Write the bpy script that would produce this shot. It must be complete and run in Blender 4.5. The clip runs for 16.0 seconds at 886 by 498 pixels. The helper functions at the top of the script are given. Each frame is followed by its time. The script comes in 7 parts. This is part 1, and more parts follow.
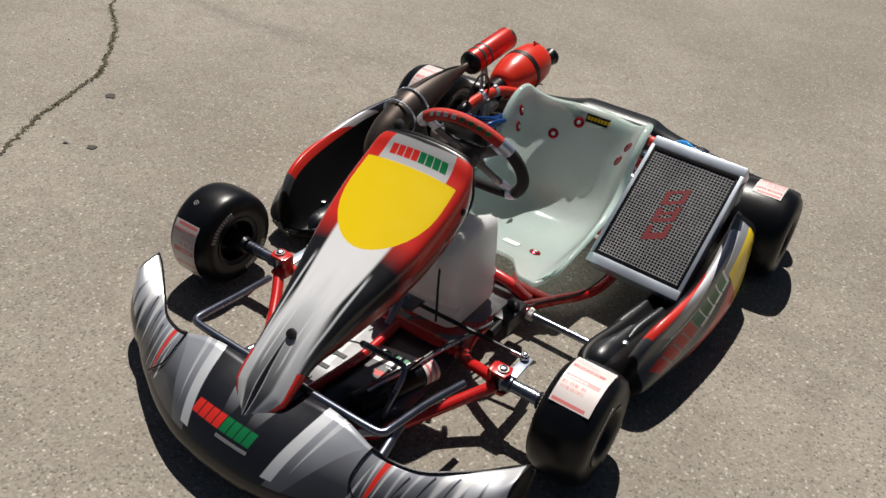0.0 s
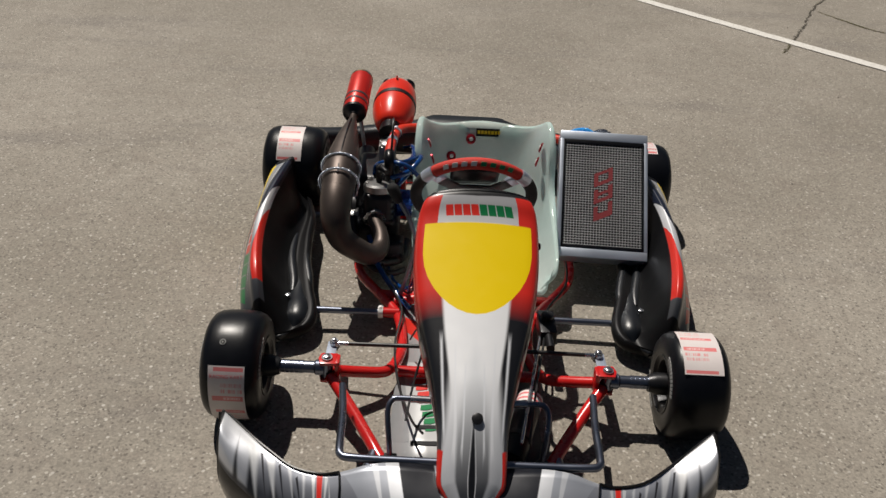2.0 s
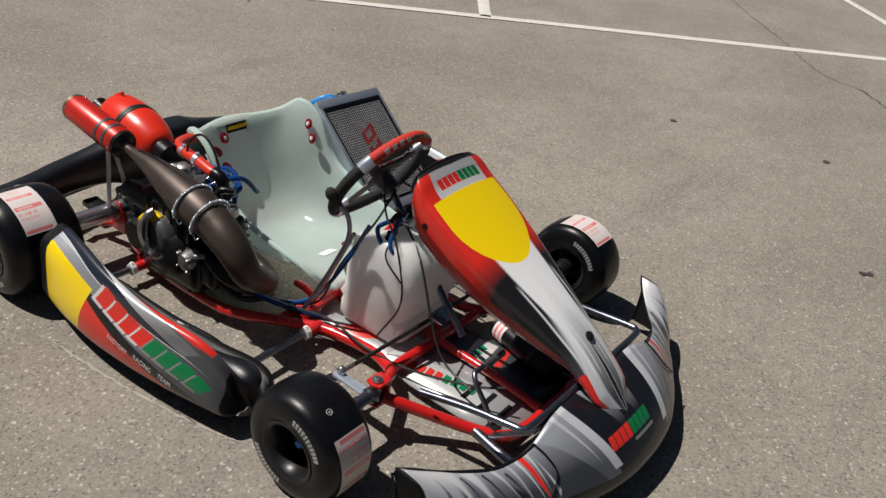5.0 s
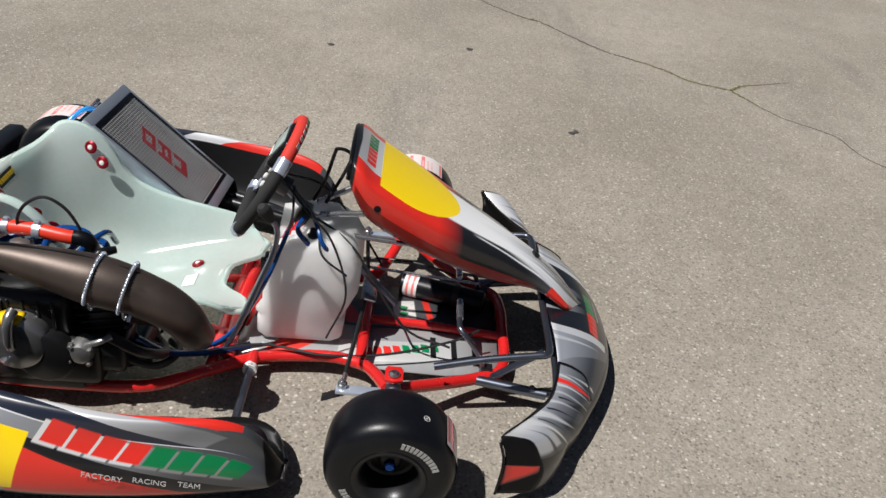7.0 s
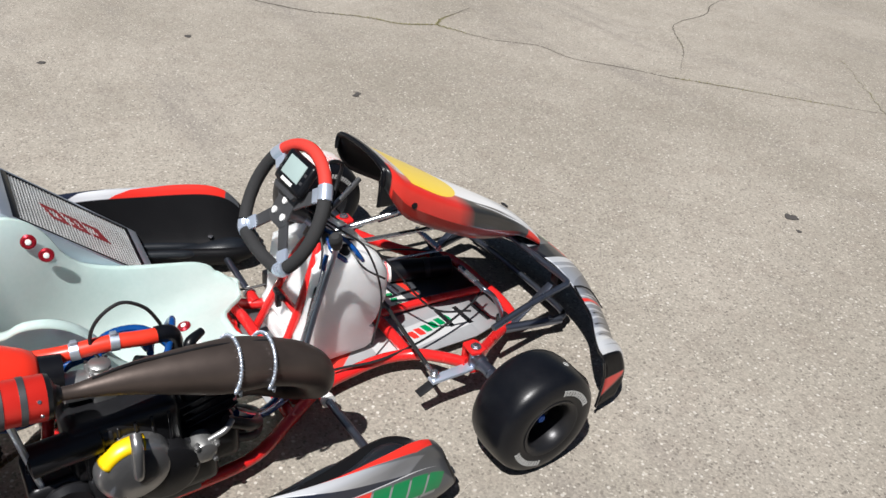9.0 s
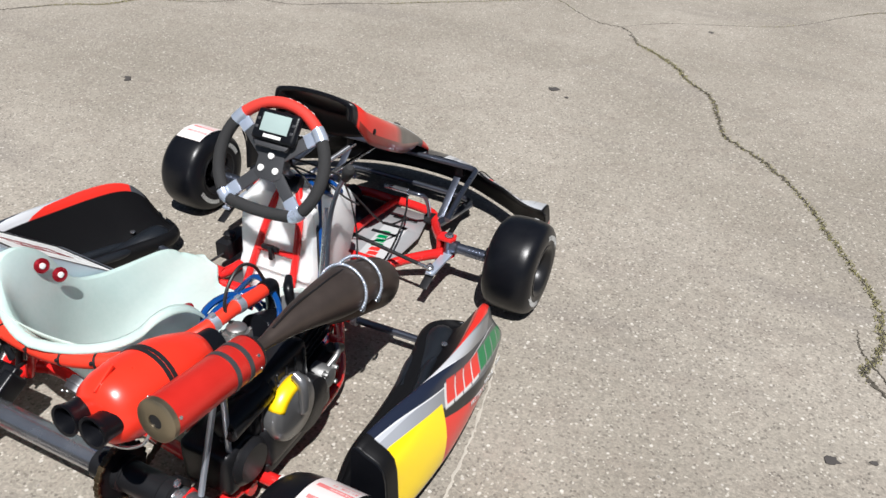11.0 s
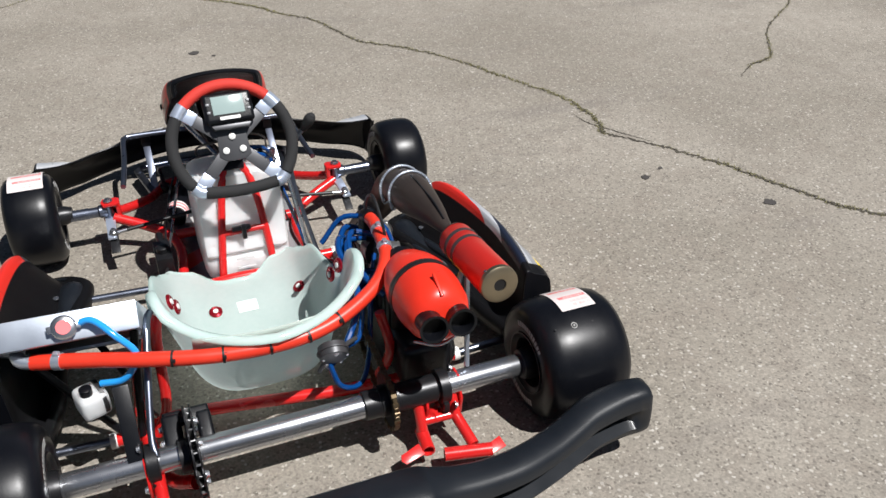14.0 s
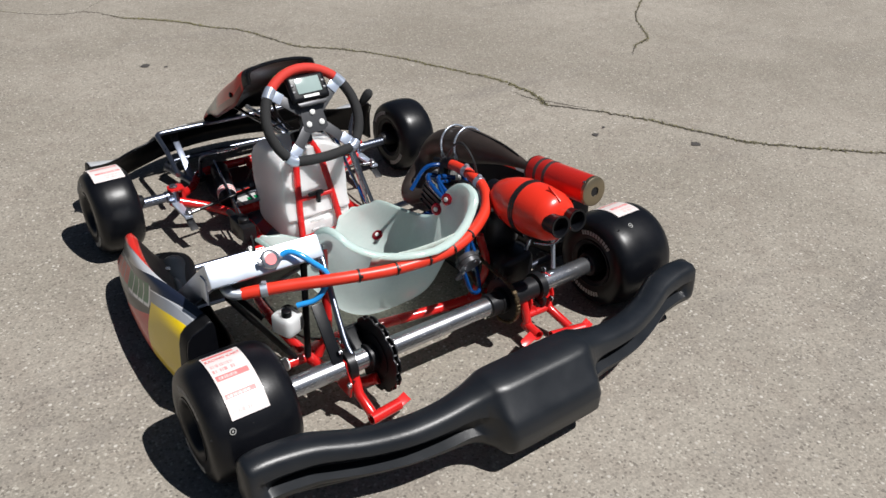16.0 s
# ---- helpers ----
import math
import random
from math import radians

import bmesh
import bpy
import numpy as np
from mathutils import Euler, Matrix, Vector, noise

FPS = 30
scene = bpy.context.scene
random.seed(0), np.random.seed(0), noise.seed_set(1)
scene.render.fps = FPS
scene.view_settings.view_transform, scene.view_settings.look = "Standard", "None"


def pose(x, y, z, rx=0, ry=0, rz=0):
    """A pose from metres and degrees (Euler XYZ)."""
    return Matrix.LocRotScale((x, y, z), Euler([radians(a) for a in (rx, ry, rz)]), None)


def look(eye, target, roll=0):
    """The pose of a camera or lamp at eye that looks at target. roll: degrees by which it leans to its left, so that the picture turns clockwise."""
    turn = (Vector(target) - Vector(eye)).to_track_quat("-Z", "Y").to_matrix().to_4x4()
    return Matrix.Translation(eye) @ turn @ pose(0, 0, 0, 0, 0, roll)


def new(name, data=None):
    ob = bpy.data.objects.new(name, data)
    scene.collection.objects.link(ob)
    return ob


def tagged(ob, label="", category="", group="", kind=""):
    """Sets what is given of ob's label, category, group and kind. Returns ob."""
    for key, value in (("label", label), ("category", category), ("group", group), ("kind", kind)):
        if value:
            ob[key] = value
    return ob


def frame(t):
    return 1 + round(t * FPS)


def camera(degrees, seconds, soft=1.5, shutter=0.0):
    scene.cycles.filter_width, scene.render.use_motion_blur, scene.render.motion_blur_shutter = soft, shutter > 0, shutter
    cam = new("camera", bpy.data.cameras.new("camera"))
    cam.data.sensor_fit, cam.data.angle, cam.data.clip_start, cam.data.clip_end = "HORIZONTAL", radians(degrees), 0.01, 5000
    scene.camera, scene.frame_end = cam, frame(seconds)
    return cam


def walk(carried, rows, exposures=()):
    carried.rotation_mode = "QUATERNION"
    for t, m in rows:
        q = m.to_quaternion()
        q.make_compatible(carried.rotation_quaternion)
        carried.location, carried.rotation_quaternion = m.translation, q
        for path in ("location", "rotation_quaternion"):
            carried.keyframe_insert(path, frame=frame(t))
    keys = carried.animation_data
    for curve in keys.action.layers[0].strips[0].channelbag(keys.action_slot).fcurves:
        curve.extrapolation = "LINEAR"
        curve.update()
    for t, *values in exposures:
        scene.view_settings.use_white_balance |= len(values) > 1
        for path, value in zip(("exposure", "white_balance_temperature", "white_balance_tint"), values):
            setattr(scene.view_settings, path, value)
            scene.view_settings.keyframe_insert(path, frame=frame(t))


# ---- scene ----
from mathutils.bvhtree import BVHTree

cam = camera(57.0, 16.0)
PATH = [
    (0, (-0.864, 2.327, 1.39), (-0.031, 0.903, 0.259), 6.0),
    (0.5, (-0.643, 2.458, 1.411), (0.03, 0.933, 0.306), 6.4),
    (1, (-0.354, 2.625, 1.425), (0.043, 0.987, 0.348), 4.0),
    (1.5, (-0.095, 2.642, 1.425), (0.043, 0.959, 0.355), 4.8),
    (2, (0.132, 2.587, 1.426), (0.087, 0.891, 0.367), 3.1),
    (2.5, (0.397, 2.549, 1.402), (0.026, 0.882, 0.361), 6.5),
    (3, (0.714, 2.519, 1.429), (0.076, 0.947, 0.37), 6.4),
    (3.2, (0.799, 2.474, 1.399), (0.071, 0.933, 0.352), 7.7),
    (5.3, (1.549, 1.826, 1.347), (0.056, 0.976, 0.324), 7.2),
    (5.5, (1.577, 1.741, 1.351), (0.054, 0.96, 0.316), 6.7),
    (6, (1.663, 1.518, 1.335), (0.007, 1.026, 0.327), 7.9),
    (6.5, (1.757, 1.277, 1.339), (0.048, 1.128, 0.312), 6.4),
    (7, (1.727, 1.035, 1.319), (0.021, 1.164, 0.284), 7.2),
    (7.5, (1.684, 0.818, 1.329), (0.001, 1.126, 0.293), 7.4),
    (8, (1.658, 0.546, 1.348), (0.071, 1.17, 0.302), 6.9),
    (8.2, (1.641, 0.441, 1.356), (0.092, 1.148, 0.307), 6.5),
    (10.3, (1.257, -0.42, 1.343), (0.349, 1.002, 0.269), 3.8),
    (10.5, (1.233, -0.496, 1.34), (0.395, 0.951, 0.242), 3.1),
    (11, (1.107, -0.705, 1.354), (0.438, 0.838, 0.271), 3.4),
    (11.5, (0.931, -0.89, 1.346), (0.502, 0.743, 0.274), 2.3),
    (12, (0.726, -1.041, 1.339), (0.527, 0.605, 0.22), 0.7),
    (12.5, (0.451, -1.101, 1.361), (0.476, 0.559, 0.245), 0.6),
    (13, (0.231, -1.152, 1.357), (0.465, 0.519, 0.282), 0.1),
    (13.5, (0.014, -1.185, 1.366), (0.501, 0.405, 0.255), -0.3),
    (14, (-0.236, -1.175, 1.355), (0.426, 0.357, 0.252), 0.9),
    (14.5, (-0.447, -1.196, 1.361), (0.381, 0.265, 0.274), 0.4),
    (15, (-0.657, -1.242, 1.368), (0.263, 0.196, 0.325), -0.3),
    (15.5, (-0.856, -1.261, 1.385), (0.146, 0.129, 0.353), 1.3),
    (16, (-1.065, -1.264, 1.387), (-0.011, 0.071, 0.334), 2.2),
]
EXPOSURES = ((0.0, 0.0, 6530, 10), (1.0, -0.08, 6560, 10), (2.0, -0.26, 6600, 10), (3.2, -0.25, 6540, 10), (5.5, -0.13, 6420, 10), (7.0, 0.13, 6250, 10), (8.0, 0.35, 6160, 10), (10.3, 0.55, 6040, 10), (11.5, 0.46, 6040, 10), (12.5, 0.34, 6050, 10), (13.5, 0.3, 6060, 10), (16.0, 0.18, 6110, 10))
walk(cam, [(t, look(eye, target, roll)) for t, eye, target, roll in PATH], EXPOSURES)

# ---- world, sun ----
SUN_DIR = Vector((0.29, -0.45, 1.0)).normalized()
world = bpy.data.worlds.new("world")
scene.world = world
world.use_nodes = True
sky = world.node_tree.nodes.new("ShaderNodeTexSky")
sky.sky_type = "NISHITA"
sky.sun_disc = False
sky.sun_elevation = math.asin(SUN_DIR.z)
sky.sun_rotation = math.atan2(SUN_DIR.x, SUN_DIR.y)
world.node_tree.links.new(sky.outputs[0], world.node_tree.nodes["Background"].inputs[0])
world.node_tree.nodes["Background"].inputs[1].default_value = 0.019
sun = bpy.data.lights.new("sun", "SUN")
sun.energy, sun.angle, sun.color = 5.3, radians(0.53), (1.0, 0.945, 0.87)
new("sun", sun).matrix_world = look(SUN_DIR * 20, (0, 0.5, 0))


# ---- materials ----
def tree(name):
    m = bpy.data.materials.new(name)
    m.use_nodes = True
    nt = m.node_tree
    return m, nt, nt.nodes["Principled BSDF"]


def node(nt, kind, **values):
    n = nt.nodes.new(kind)
    for key, value in values.items():
        if key == "op":
            n.operation = value
        elif key == "blend":
            n.data_type, n.blend_type = "RGBA", value
        elif key == "clamp":
            n.use_clamp = value
        else:
            n.inputs[int(key[1:])].default_value = value
    return n


def plug(nt, source, target, index):
    nt.links.new(source, target.inputs[index])


def calc(nt, op, a, b=None, c=None, clamp=False):
    n = nt.nodes.new("ShaderNodeMath")
    n.operation, n.use_clamp = op, clamp
    for k, v in enumerate((a, b, c)):
        if v is None:
            continue
        if isinstance(v, (int, float)):
            n.inputs[k].default_value = v
        else:
            nt.links.new(v, n.inputs[k])
    return n.outputs[0]


def blend(nt, mask, a, b):
    n = nt.nodes.new("ShaderNodeMix")
    n.data_type = "RGBA"
    for k, v in ((0, mask), (6, a), (7, b)):
        if isinstance(v, (int, float)):
            n.inputs[k].default_value = v
        elif isinstance(v, tuple):
            n.inputs[k].default_value = (*v, 1)
        else:
            nt.links.new(v, n.inputs[k])
    return n.outputs[2]


def noise_of(nt, coords, scale, detail=3.0, rough=0.55):
    n = nt.nodes.new("ShaderNodeTexNoise")
    n.inputs["Scale"].default_value, n.inputs["Detail"].default_value, n.inputs["Roughness"].default_value = scale, detail, rough
    nt.links.new(coords, n.inputs["Vector"])
    return n.outputs[0]


def step(nt, value, low, high):
    n = nt.nodes.new("ShaderNodeMapRange")
    n.interpolation_type = "SMOOTHSTEP"
    n.inputs[1].default_value, n.inputs[2].default_value = low, high
    nt.links.new(value, n.inputs[0])
    return n.outputs[0]


def bump_of(nt, bsdf, height, strength, distance):
    b = nt.nodes.new("ShaderNodeBump")
    b.inputs["Strength"].default_value, b.inputs["Distance"].default_value = strength, distance
    nt.links.new(height, b.inputs["Height"])
    nt.links.new(b.outputs[0], bsdf.inputs["Normal"])


def plain(name, colour, rough, metal=0.0, vary=0.12, grain=220.0, bump=0.0, coat=0.0, dust=0.0, gloss=0.5):
    """A surface with broad mottling, fine grain in gloss and relief, and a little dust."""
    m, nt, b = tree(name)
    co = nt.nodes.new("ShaderNodeTexCoord").outputs["Object"]
    broad, fine = noise_of(nt, co, 14.0), noise_of(nt, co, grain, 2.0)
    dark = tuple(c * (1 - vary) for c in colour)
    light = tuple(min(1.0, c * (1 + vary) + 0.004) for c in colour)
    col = blend(nt, broad, dark, light)
    if dust:
        col = blend(nt, calc(nt, "MULTIPLY", step(nt, fine, 0.5, 0.75), dust), col, (0.32, 0.28, 0.23))
    plug(nt, col, b, "Base Color")
    plug(nt, calc(nt, "MULTIPLY_ADD", broad, 0.16, max(0.02, rough - 0.08)), b, "Roughness")
    b.inputs["Metallic"].default_value = metal
    b.inputs["Specular IOR Level"].default_value = gloss
    b.inputs["Coat Weight"].default_value = coat
    b.inputs["Coat Roughness"].default_value = 0.08
    if bump:
        bump_of(nt, b, fine, bump, 0.002)
    return m


RED = plain("red_powder_coat", (0.56, 0.013, 0.012), 0.26, vary=0.1, grain=260, bump=0.03, coat=0.4)
HOSE = plain("red_silicone", (0.66, 0.035, 0.014), 0.38, vary=0.12, bump=0.04)
AIRBOX = plain("red_plastic", (0.72, 0.03, 0.012), 0.3, vary=0.06, bump=0.03)
MUFFLER = plain("red_anodised", (0.6, 0.022, 0.014), 0.33, metal=0.25, vary=0.12)
RUBBER = plain("tyre_rubber", (0.0022, 0.0027, 0.0048), 0.33, vary=0.3, grain=420, bump=0.08, dust=0.012, gloss=0.28)
WALLTEXT = plain("tyre_lettering", (0.34, 0.34, 0.33), 0.6, vary=0.3)
BLACK = plain("black_plastic", (0.0022, 0.0026, 0.0044), 0.33, vary=0.2, grain=500, bump=0.1, gloss=0.28)
BUMPER = plain("moulded_black_plastic", (0.0065, 0.0085, 0.012), 0.36, vary=0.25, grain=600, bump=0.12, dust=0.008, gloss=0.5)
GRIP = plain("black_suede", (0.016, 0.016, 0.017), 0.85, vary=0.3, grain=700, bump=0.4)
REDGRIP = plain("red_suede", (0.55, 0.03, 0.018), 0.75, vary=0.15, grain=700, bump=0.35)
CHROME = plain("chrome", (0.19, 0.21, 0.265), 0.3, metal=0.95, vary=0.1)
STEEL = plain("polished_steel", (0.5, 0.51, 0.54), 0.26, metal=0.93, vary=0.12, grain=400)
ALLOY = plain("brushed_aluminium", (0.58, 0.635, 0.72), 0.4, metal=0.82, vary=0.1, grain=300, bump=0.04)
CLAMP = plain("polished_alloy", (0.58, 0.65, 0.78), 0.3, metal=0.65, vary=0.12, grain=300)
CAST = plain("cast_alloy", (0.36, 0.36, 0.355), 0.4, metal=0.85, vary=0.25, grain=300, bump=0.2)
DARK = plain("dark_metal", (0.014, 0.014, 0.016), 0.36, metal=0.4, vary=0.3, grain=300, bump=0.1)
GUN = plain("grey_anodised", (0.085, 0.086, 0.092), 0.42, metal=0.6, vary=0.1)
PIPE = plain("burnt_steel", (0.078, 0.060, 0.052), 0.46, metal=0.65, vary=0.3, grain=160, bump=0.06)
POLISHED = plain("dark_polished_alloy", (0.3, 0.3, 0.305), 0.3, metal=0.8, vary=0.2, grain=300, bump=0.06)
BRASS = plain("dull_brass", (0.3, 0.25, 0.17), 0.4, metal=0.9, vary=0.2)
BLUE = plain("blue_tube", (0.003, 0.045, 0.19), 0.16, vary=0.3, coat=0.5)
CLEARBLUE = plain("pale_blue_tube", (0.03, 0.3, 0.75), 0.15, vary=0.15, coat=0.3)
YELLOW = plain("yellow_sticker", (0.85, 0.55, 0.0), 0.35, vary=0.03)
WHITE = plain("white_plastic", (0.72, 0.72, 0.7), 0.4, vary=0.05)
CABLE = plain("black_cable", (0.01, 0.01, 0.011), 0.45, vary=0.2)
CHAIN = plain("oiled_chain", (0.11, 0.08, 0.045), 0.38, metal=0.8, vary=0.4)
SCREEN = plain("lcd_glass", (0.3, 0.38, 0.37), 0.12, vary=0.08)
BLUEMETAL = plain("blue_anodised", (0.02, 0.09, 0.4), 0.25, metal=0.8, vary=0.15)
SILVER = plain("silver_print", (0.5, 0.5, 0.5), 0.3, vary=0.05)
STICKRED = plain("pink_red_print", (0.75, 0.16, 0.17), 0.45, vary=0.15)
GREEN = plain("green_print", (0.0, 0.19, 0.06), 0.35, vary=0.05)
PAPER = plain("white_label", (0.74, 0.68, 0.66), 0.5, vary=0.05)


def lucent_plastic(name, dark, light, rough, share, deep=0.0):
    m, nt, b = tree(name)
    co = nt.nodes.new("ShaderNodeTexCoord").outputs["Object"]
    broad, fine = noise_of(nt, co, 9.0, 4.0), noise_of(nt, co, 90.0, 4.0)
    col = blend(nt, calc(nt, "MULTIPLY_ADD", fine, 0.4, calc(nt, "MULTIPLY", broad, 0.6)), dark, light)
    plug(nt, col, b, "Base Color")
    b.inputs["Roughness"].default_value = rough
    b.inputs["Subsurface Weight"].default_value = deep
    b.inputs["Subsurface Radius"].default_value = (1.0, 0.95, 0.92)
    b.inputs["Subsurface Scale"].default_value = 0.045
    bump_of(nt, b, fine, 0.06, 0.002)
    lucent = nt.nodes.new("ShaderNodeBsdfTranslucent")
    plug(nt, blend(nt, 0.55, col, (0.90, 0.99, 0.96)), lucent, 0)
    mix = nt.nodes.new("ShaderNodeMixShader")
    mix.inputs[0].default_value = share
    plug(nt, b.outputs[0], mix, 1)
    plug(nt, lucent.outputs[0], mix, 2)
    plug(nt, mix.outputs[0], nt.nodes["Material Output"], 0)
    return m


# the seat's wide mottling paints in shadows that show through the shell
FIBRE = lucent_plastic("fibreglass", (0.57, 0.75, 0.71), (0.87, 0.985, 0.955), 0.11, 0.5)
TANK = lucent_plastic("milky_plastic", (0.90, 0.895, 0.905), (0.95, 0.945, 0.955), 0.33, 0.25, 0.85)


def livery(name, base, layers, rough=0.2, metal=0.15, coat=0.5):
    """Printed film in the surface's own u, v: each layer is a convex outline with a colour (or a fade between two), or a row of slanted blocks."""
    m, nt, b = tree(name)
    uv = nt.nodes.new("ShaderNodeTexCoord").outputs["UV"]
    split = nt.nodes.new("ShaderNodeSeparateXYZ")
    plug(nt, uv, split, 0)
    u, v = split.outputs[0], split.outputs[1]
    au = calc(nt, "ABSOLUTE", u)
    ob = nt.nodes.new("ShaderNodeTexCoord").outputs["Object"]
    soft = noise_of(nt, ob, 30.0, 3.0)
    col = blend(nt, soft, tuple(c * 0.9 for c in base), tuple(c * 1.08 for c in base))
    for layer in layers:
        kind = layer[0]
        if kind in ("area", "twin"):
            _, pts, c0, *more = layer
            c1, ends, edge = (more + [None, None, None])[:3] if more else (None, None, None)
            edge = edge or 0.0015
            s = au if kind == "twin" else u
            mid = (sum(p[0] for p in pts) / len(pts), sum(p[1] for p in pts) / len(pts))
            mask = None
            for (ax, ay), (bx, by) in zip(pts, pts[1:] + pts[:1]):
                nx, ny = by - ay, ax - bx
                size = math.hypot(nx, ny) or 1
                nx, ny = nx / size, ny / size
                if (mid[0] - ax) * nx + (mid[1] - ay) * ny < 0:
                    nx, ny = -nx, -ny
                d = calc(nt, "MULTIPLY_ADD", s, nx, calc(nt, "MULTIPLY_ADD", v, ny, -(ax * nx + ay * ny)))
                mask = d if mask is None else calc(nt, "MINIMUM", mask, d)
            mask = step(nt, mask, -edge, edge)
            paint = c0
            if c1:
                (px, py), (qx, qy) = ends
                l2 = (qx - px) ** 2 + (qy - py) ** 2
                along = calc(nt, "MULTIPLY_ADD", s, (qx - px) / l2, calc(nt, "MULTIPLY_ADD", v, (qy - py) / l2, -(px * (qx - px) + py * (qy - py)) / l2), clamp=True)
                paint = blend(nt, along, c0, c1)
            col = blend(nt, mask, col, paint)
        elif kind == "slope":
            # from here on v falls with u, about that u
            _, about, rate = layer
            v = calc(nt, "MULTIPLY_ADD", u, -rate, calc(nt, "MULTIPLY_ADD", split.outputs[1], 1.0, about * rate))
        elif kind == "flat":
            v = split.outputs[1]
        elif kind == "blocks":
            # (u of one end, u of the other, v low, v high, slant, count, colours): slanted blocks in a row
            _, u0, u1, v0, v1, slant, count, ca, cb = layer
            run = calc(nt, "MULTIPLY_ADD", v, -slant, u)
            t = calc(nt, "MULTIPLY_ADD", run, 1 / (u1 - u0), -(u0 - slant * v0) / (u1 - u0))
            cell = calc(nt, "FRACT", calc(nt, "MULTIPLY", t, float(count)))
            inside = calc(nt, "MULTIPLY", step(nt, t, 0.0, 0.004), step(nt, t, 1.0, 0.996))
            lo, hi = min(v0, v1), max(v0, v1)
            edge = (hi - lo) * 0.05
            inside = calc(nt, "MULTIPLY", inside, calc(nt, "MULTIPLY", step(nt, v, lo - edge, lo + edge), step(nt, v, hi + edge, hi - edge)))
            inside = calc(nt, "MULTIPLY", inside, calc(nt, "MULTIPLY", step(nt, cell, 0.02, 0.06), step(nt, cell, 0.94, 0.90)))
            col = blend(nt, inside, col, blend(nt, step(nt, t, 0.499, 0.501), ca, cb))
        elif kind == "rows":
            # (u low, u high, v low, v high, lines, cells, colour): lines of small print across v
            _, u0, u1, v0, v1, lines, cells, colour = layer
            line = calc(nt, "MULTIPLY_ADD", u, lines / (u1 - u0), -u0 * lines / (u1 - u0))
            seed = nt.nodes.new("ShaderNodeCombineXYZ")
            plug(nt, calc(nt, "MULTIPLY", v, float(cells)), seed, 0)
            plug(nt, calc(nt, "MULTIPLY", calc(nt, "FLOOR", line), 7.3), seed, 1)
            ink = step(nt, noise_of(nt, seed.outputs[0], 1.0, 2.0, 0.7), 0.47, 0.53)
            inside = calc(nt, "MULTIPLY", step(nt, u, u0, u0 + 0.002), step(nt, u, u1, u1 - 0.002))
            inside = calc(nt, "MULTIPLY", inside, calc(nt, "MULTIPLY", step(nt, v, v0, v0 + 0.01), step(nt, v, v1, v1 - 0.01)))
            gap = calc(nt, "FRACT", line)
            inside = calc(nt, "MULTIPLY", inside, calc(nt, "MULTIPLY", step(nt, gap, 0.15, 0.22), step(nt, gap, 0.85, 0.78)))
            col = blend(nt, calc(nt, "MULTIPLY", inside, ink), col, colour)
        elif kind == "wipes":
            # brushed wipes: noise drawn out along one way of u, v
            _, angle, scale, stretch, colour, low, high, within = layer
            rot = nt.nodes.new("ShaderNodeMapping")
            rot.inputs["Rotation"].default_value = (0, 0, radians(angle))
            rot.inputs["Scale"].default_value = (scale, scale * stretch, 1)
            sym = nt.nodes.new("ShaderNodeCombineXYZ")
            plug(nt, au, sym, 0)
            plug(nt, v, sym, 1)
            plug(nt, sym.outputs[0], rot, 0)
            n = noise_of(nt, rot.outputs[0], 1.0, 1.0, 0.4)
            mask = step(nt, n, low, high)
            if within:
                (a0, a1), (b0, b1) = within
                box = calc(nt, "MULTIPLY", step(nt, au, a0 - 0.004, a0 + 0.004), step(nt, au, a1 + 0.004, a1 - 0.004))
                box = calc(nt, "MULTIPLY", box, calc(nt, "MULTIPLY", step(nt, v, b0 - 0.02, b0 + 0.02), step(nt, v, b1 + 0.02, b1 - 0.02)))
                mask = calc(nt, "MULTIPLY", mask, box)
            col = blend(nt, mask, col, colour)
    plug(nt, col, b, "Base Color")
    # the greys are a silver flake film; saturated print is plain
    tint = nt.nodes.new("ShaderNodeSeparateColor")
    tint.mode = "HSV"
    plug(nt, col, tint, 0)
    plug(nt, calc(nt, "MULTIPLY", step(nt, tint.outputs[1], 0.5, 0.25), metal), b, "Metallic")
    # bare moulded black is duller than the film
    bare = step(nt, tint.outputs[2], 0.0125, 0.0095)
    plug(nt, calc(nt, "MULTIPLY_ADD", bare, 0.12, calc(nt, "MULTIPLY_ADD", soft, 0.12, rough - 0.06)), b, "Roughness")
    plug(nt, calc(nt, "MULTIPLY_ADD", bare, -coat, coat), b, "Coat Weight")
    plug(nt, calc(nt, "MULTIPLY_ADD", bare, -0.3, 0.5), b, "Specular IOR Level")
    b.inputs["Coat Roughness"].default_value = 0.05
    return m


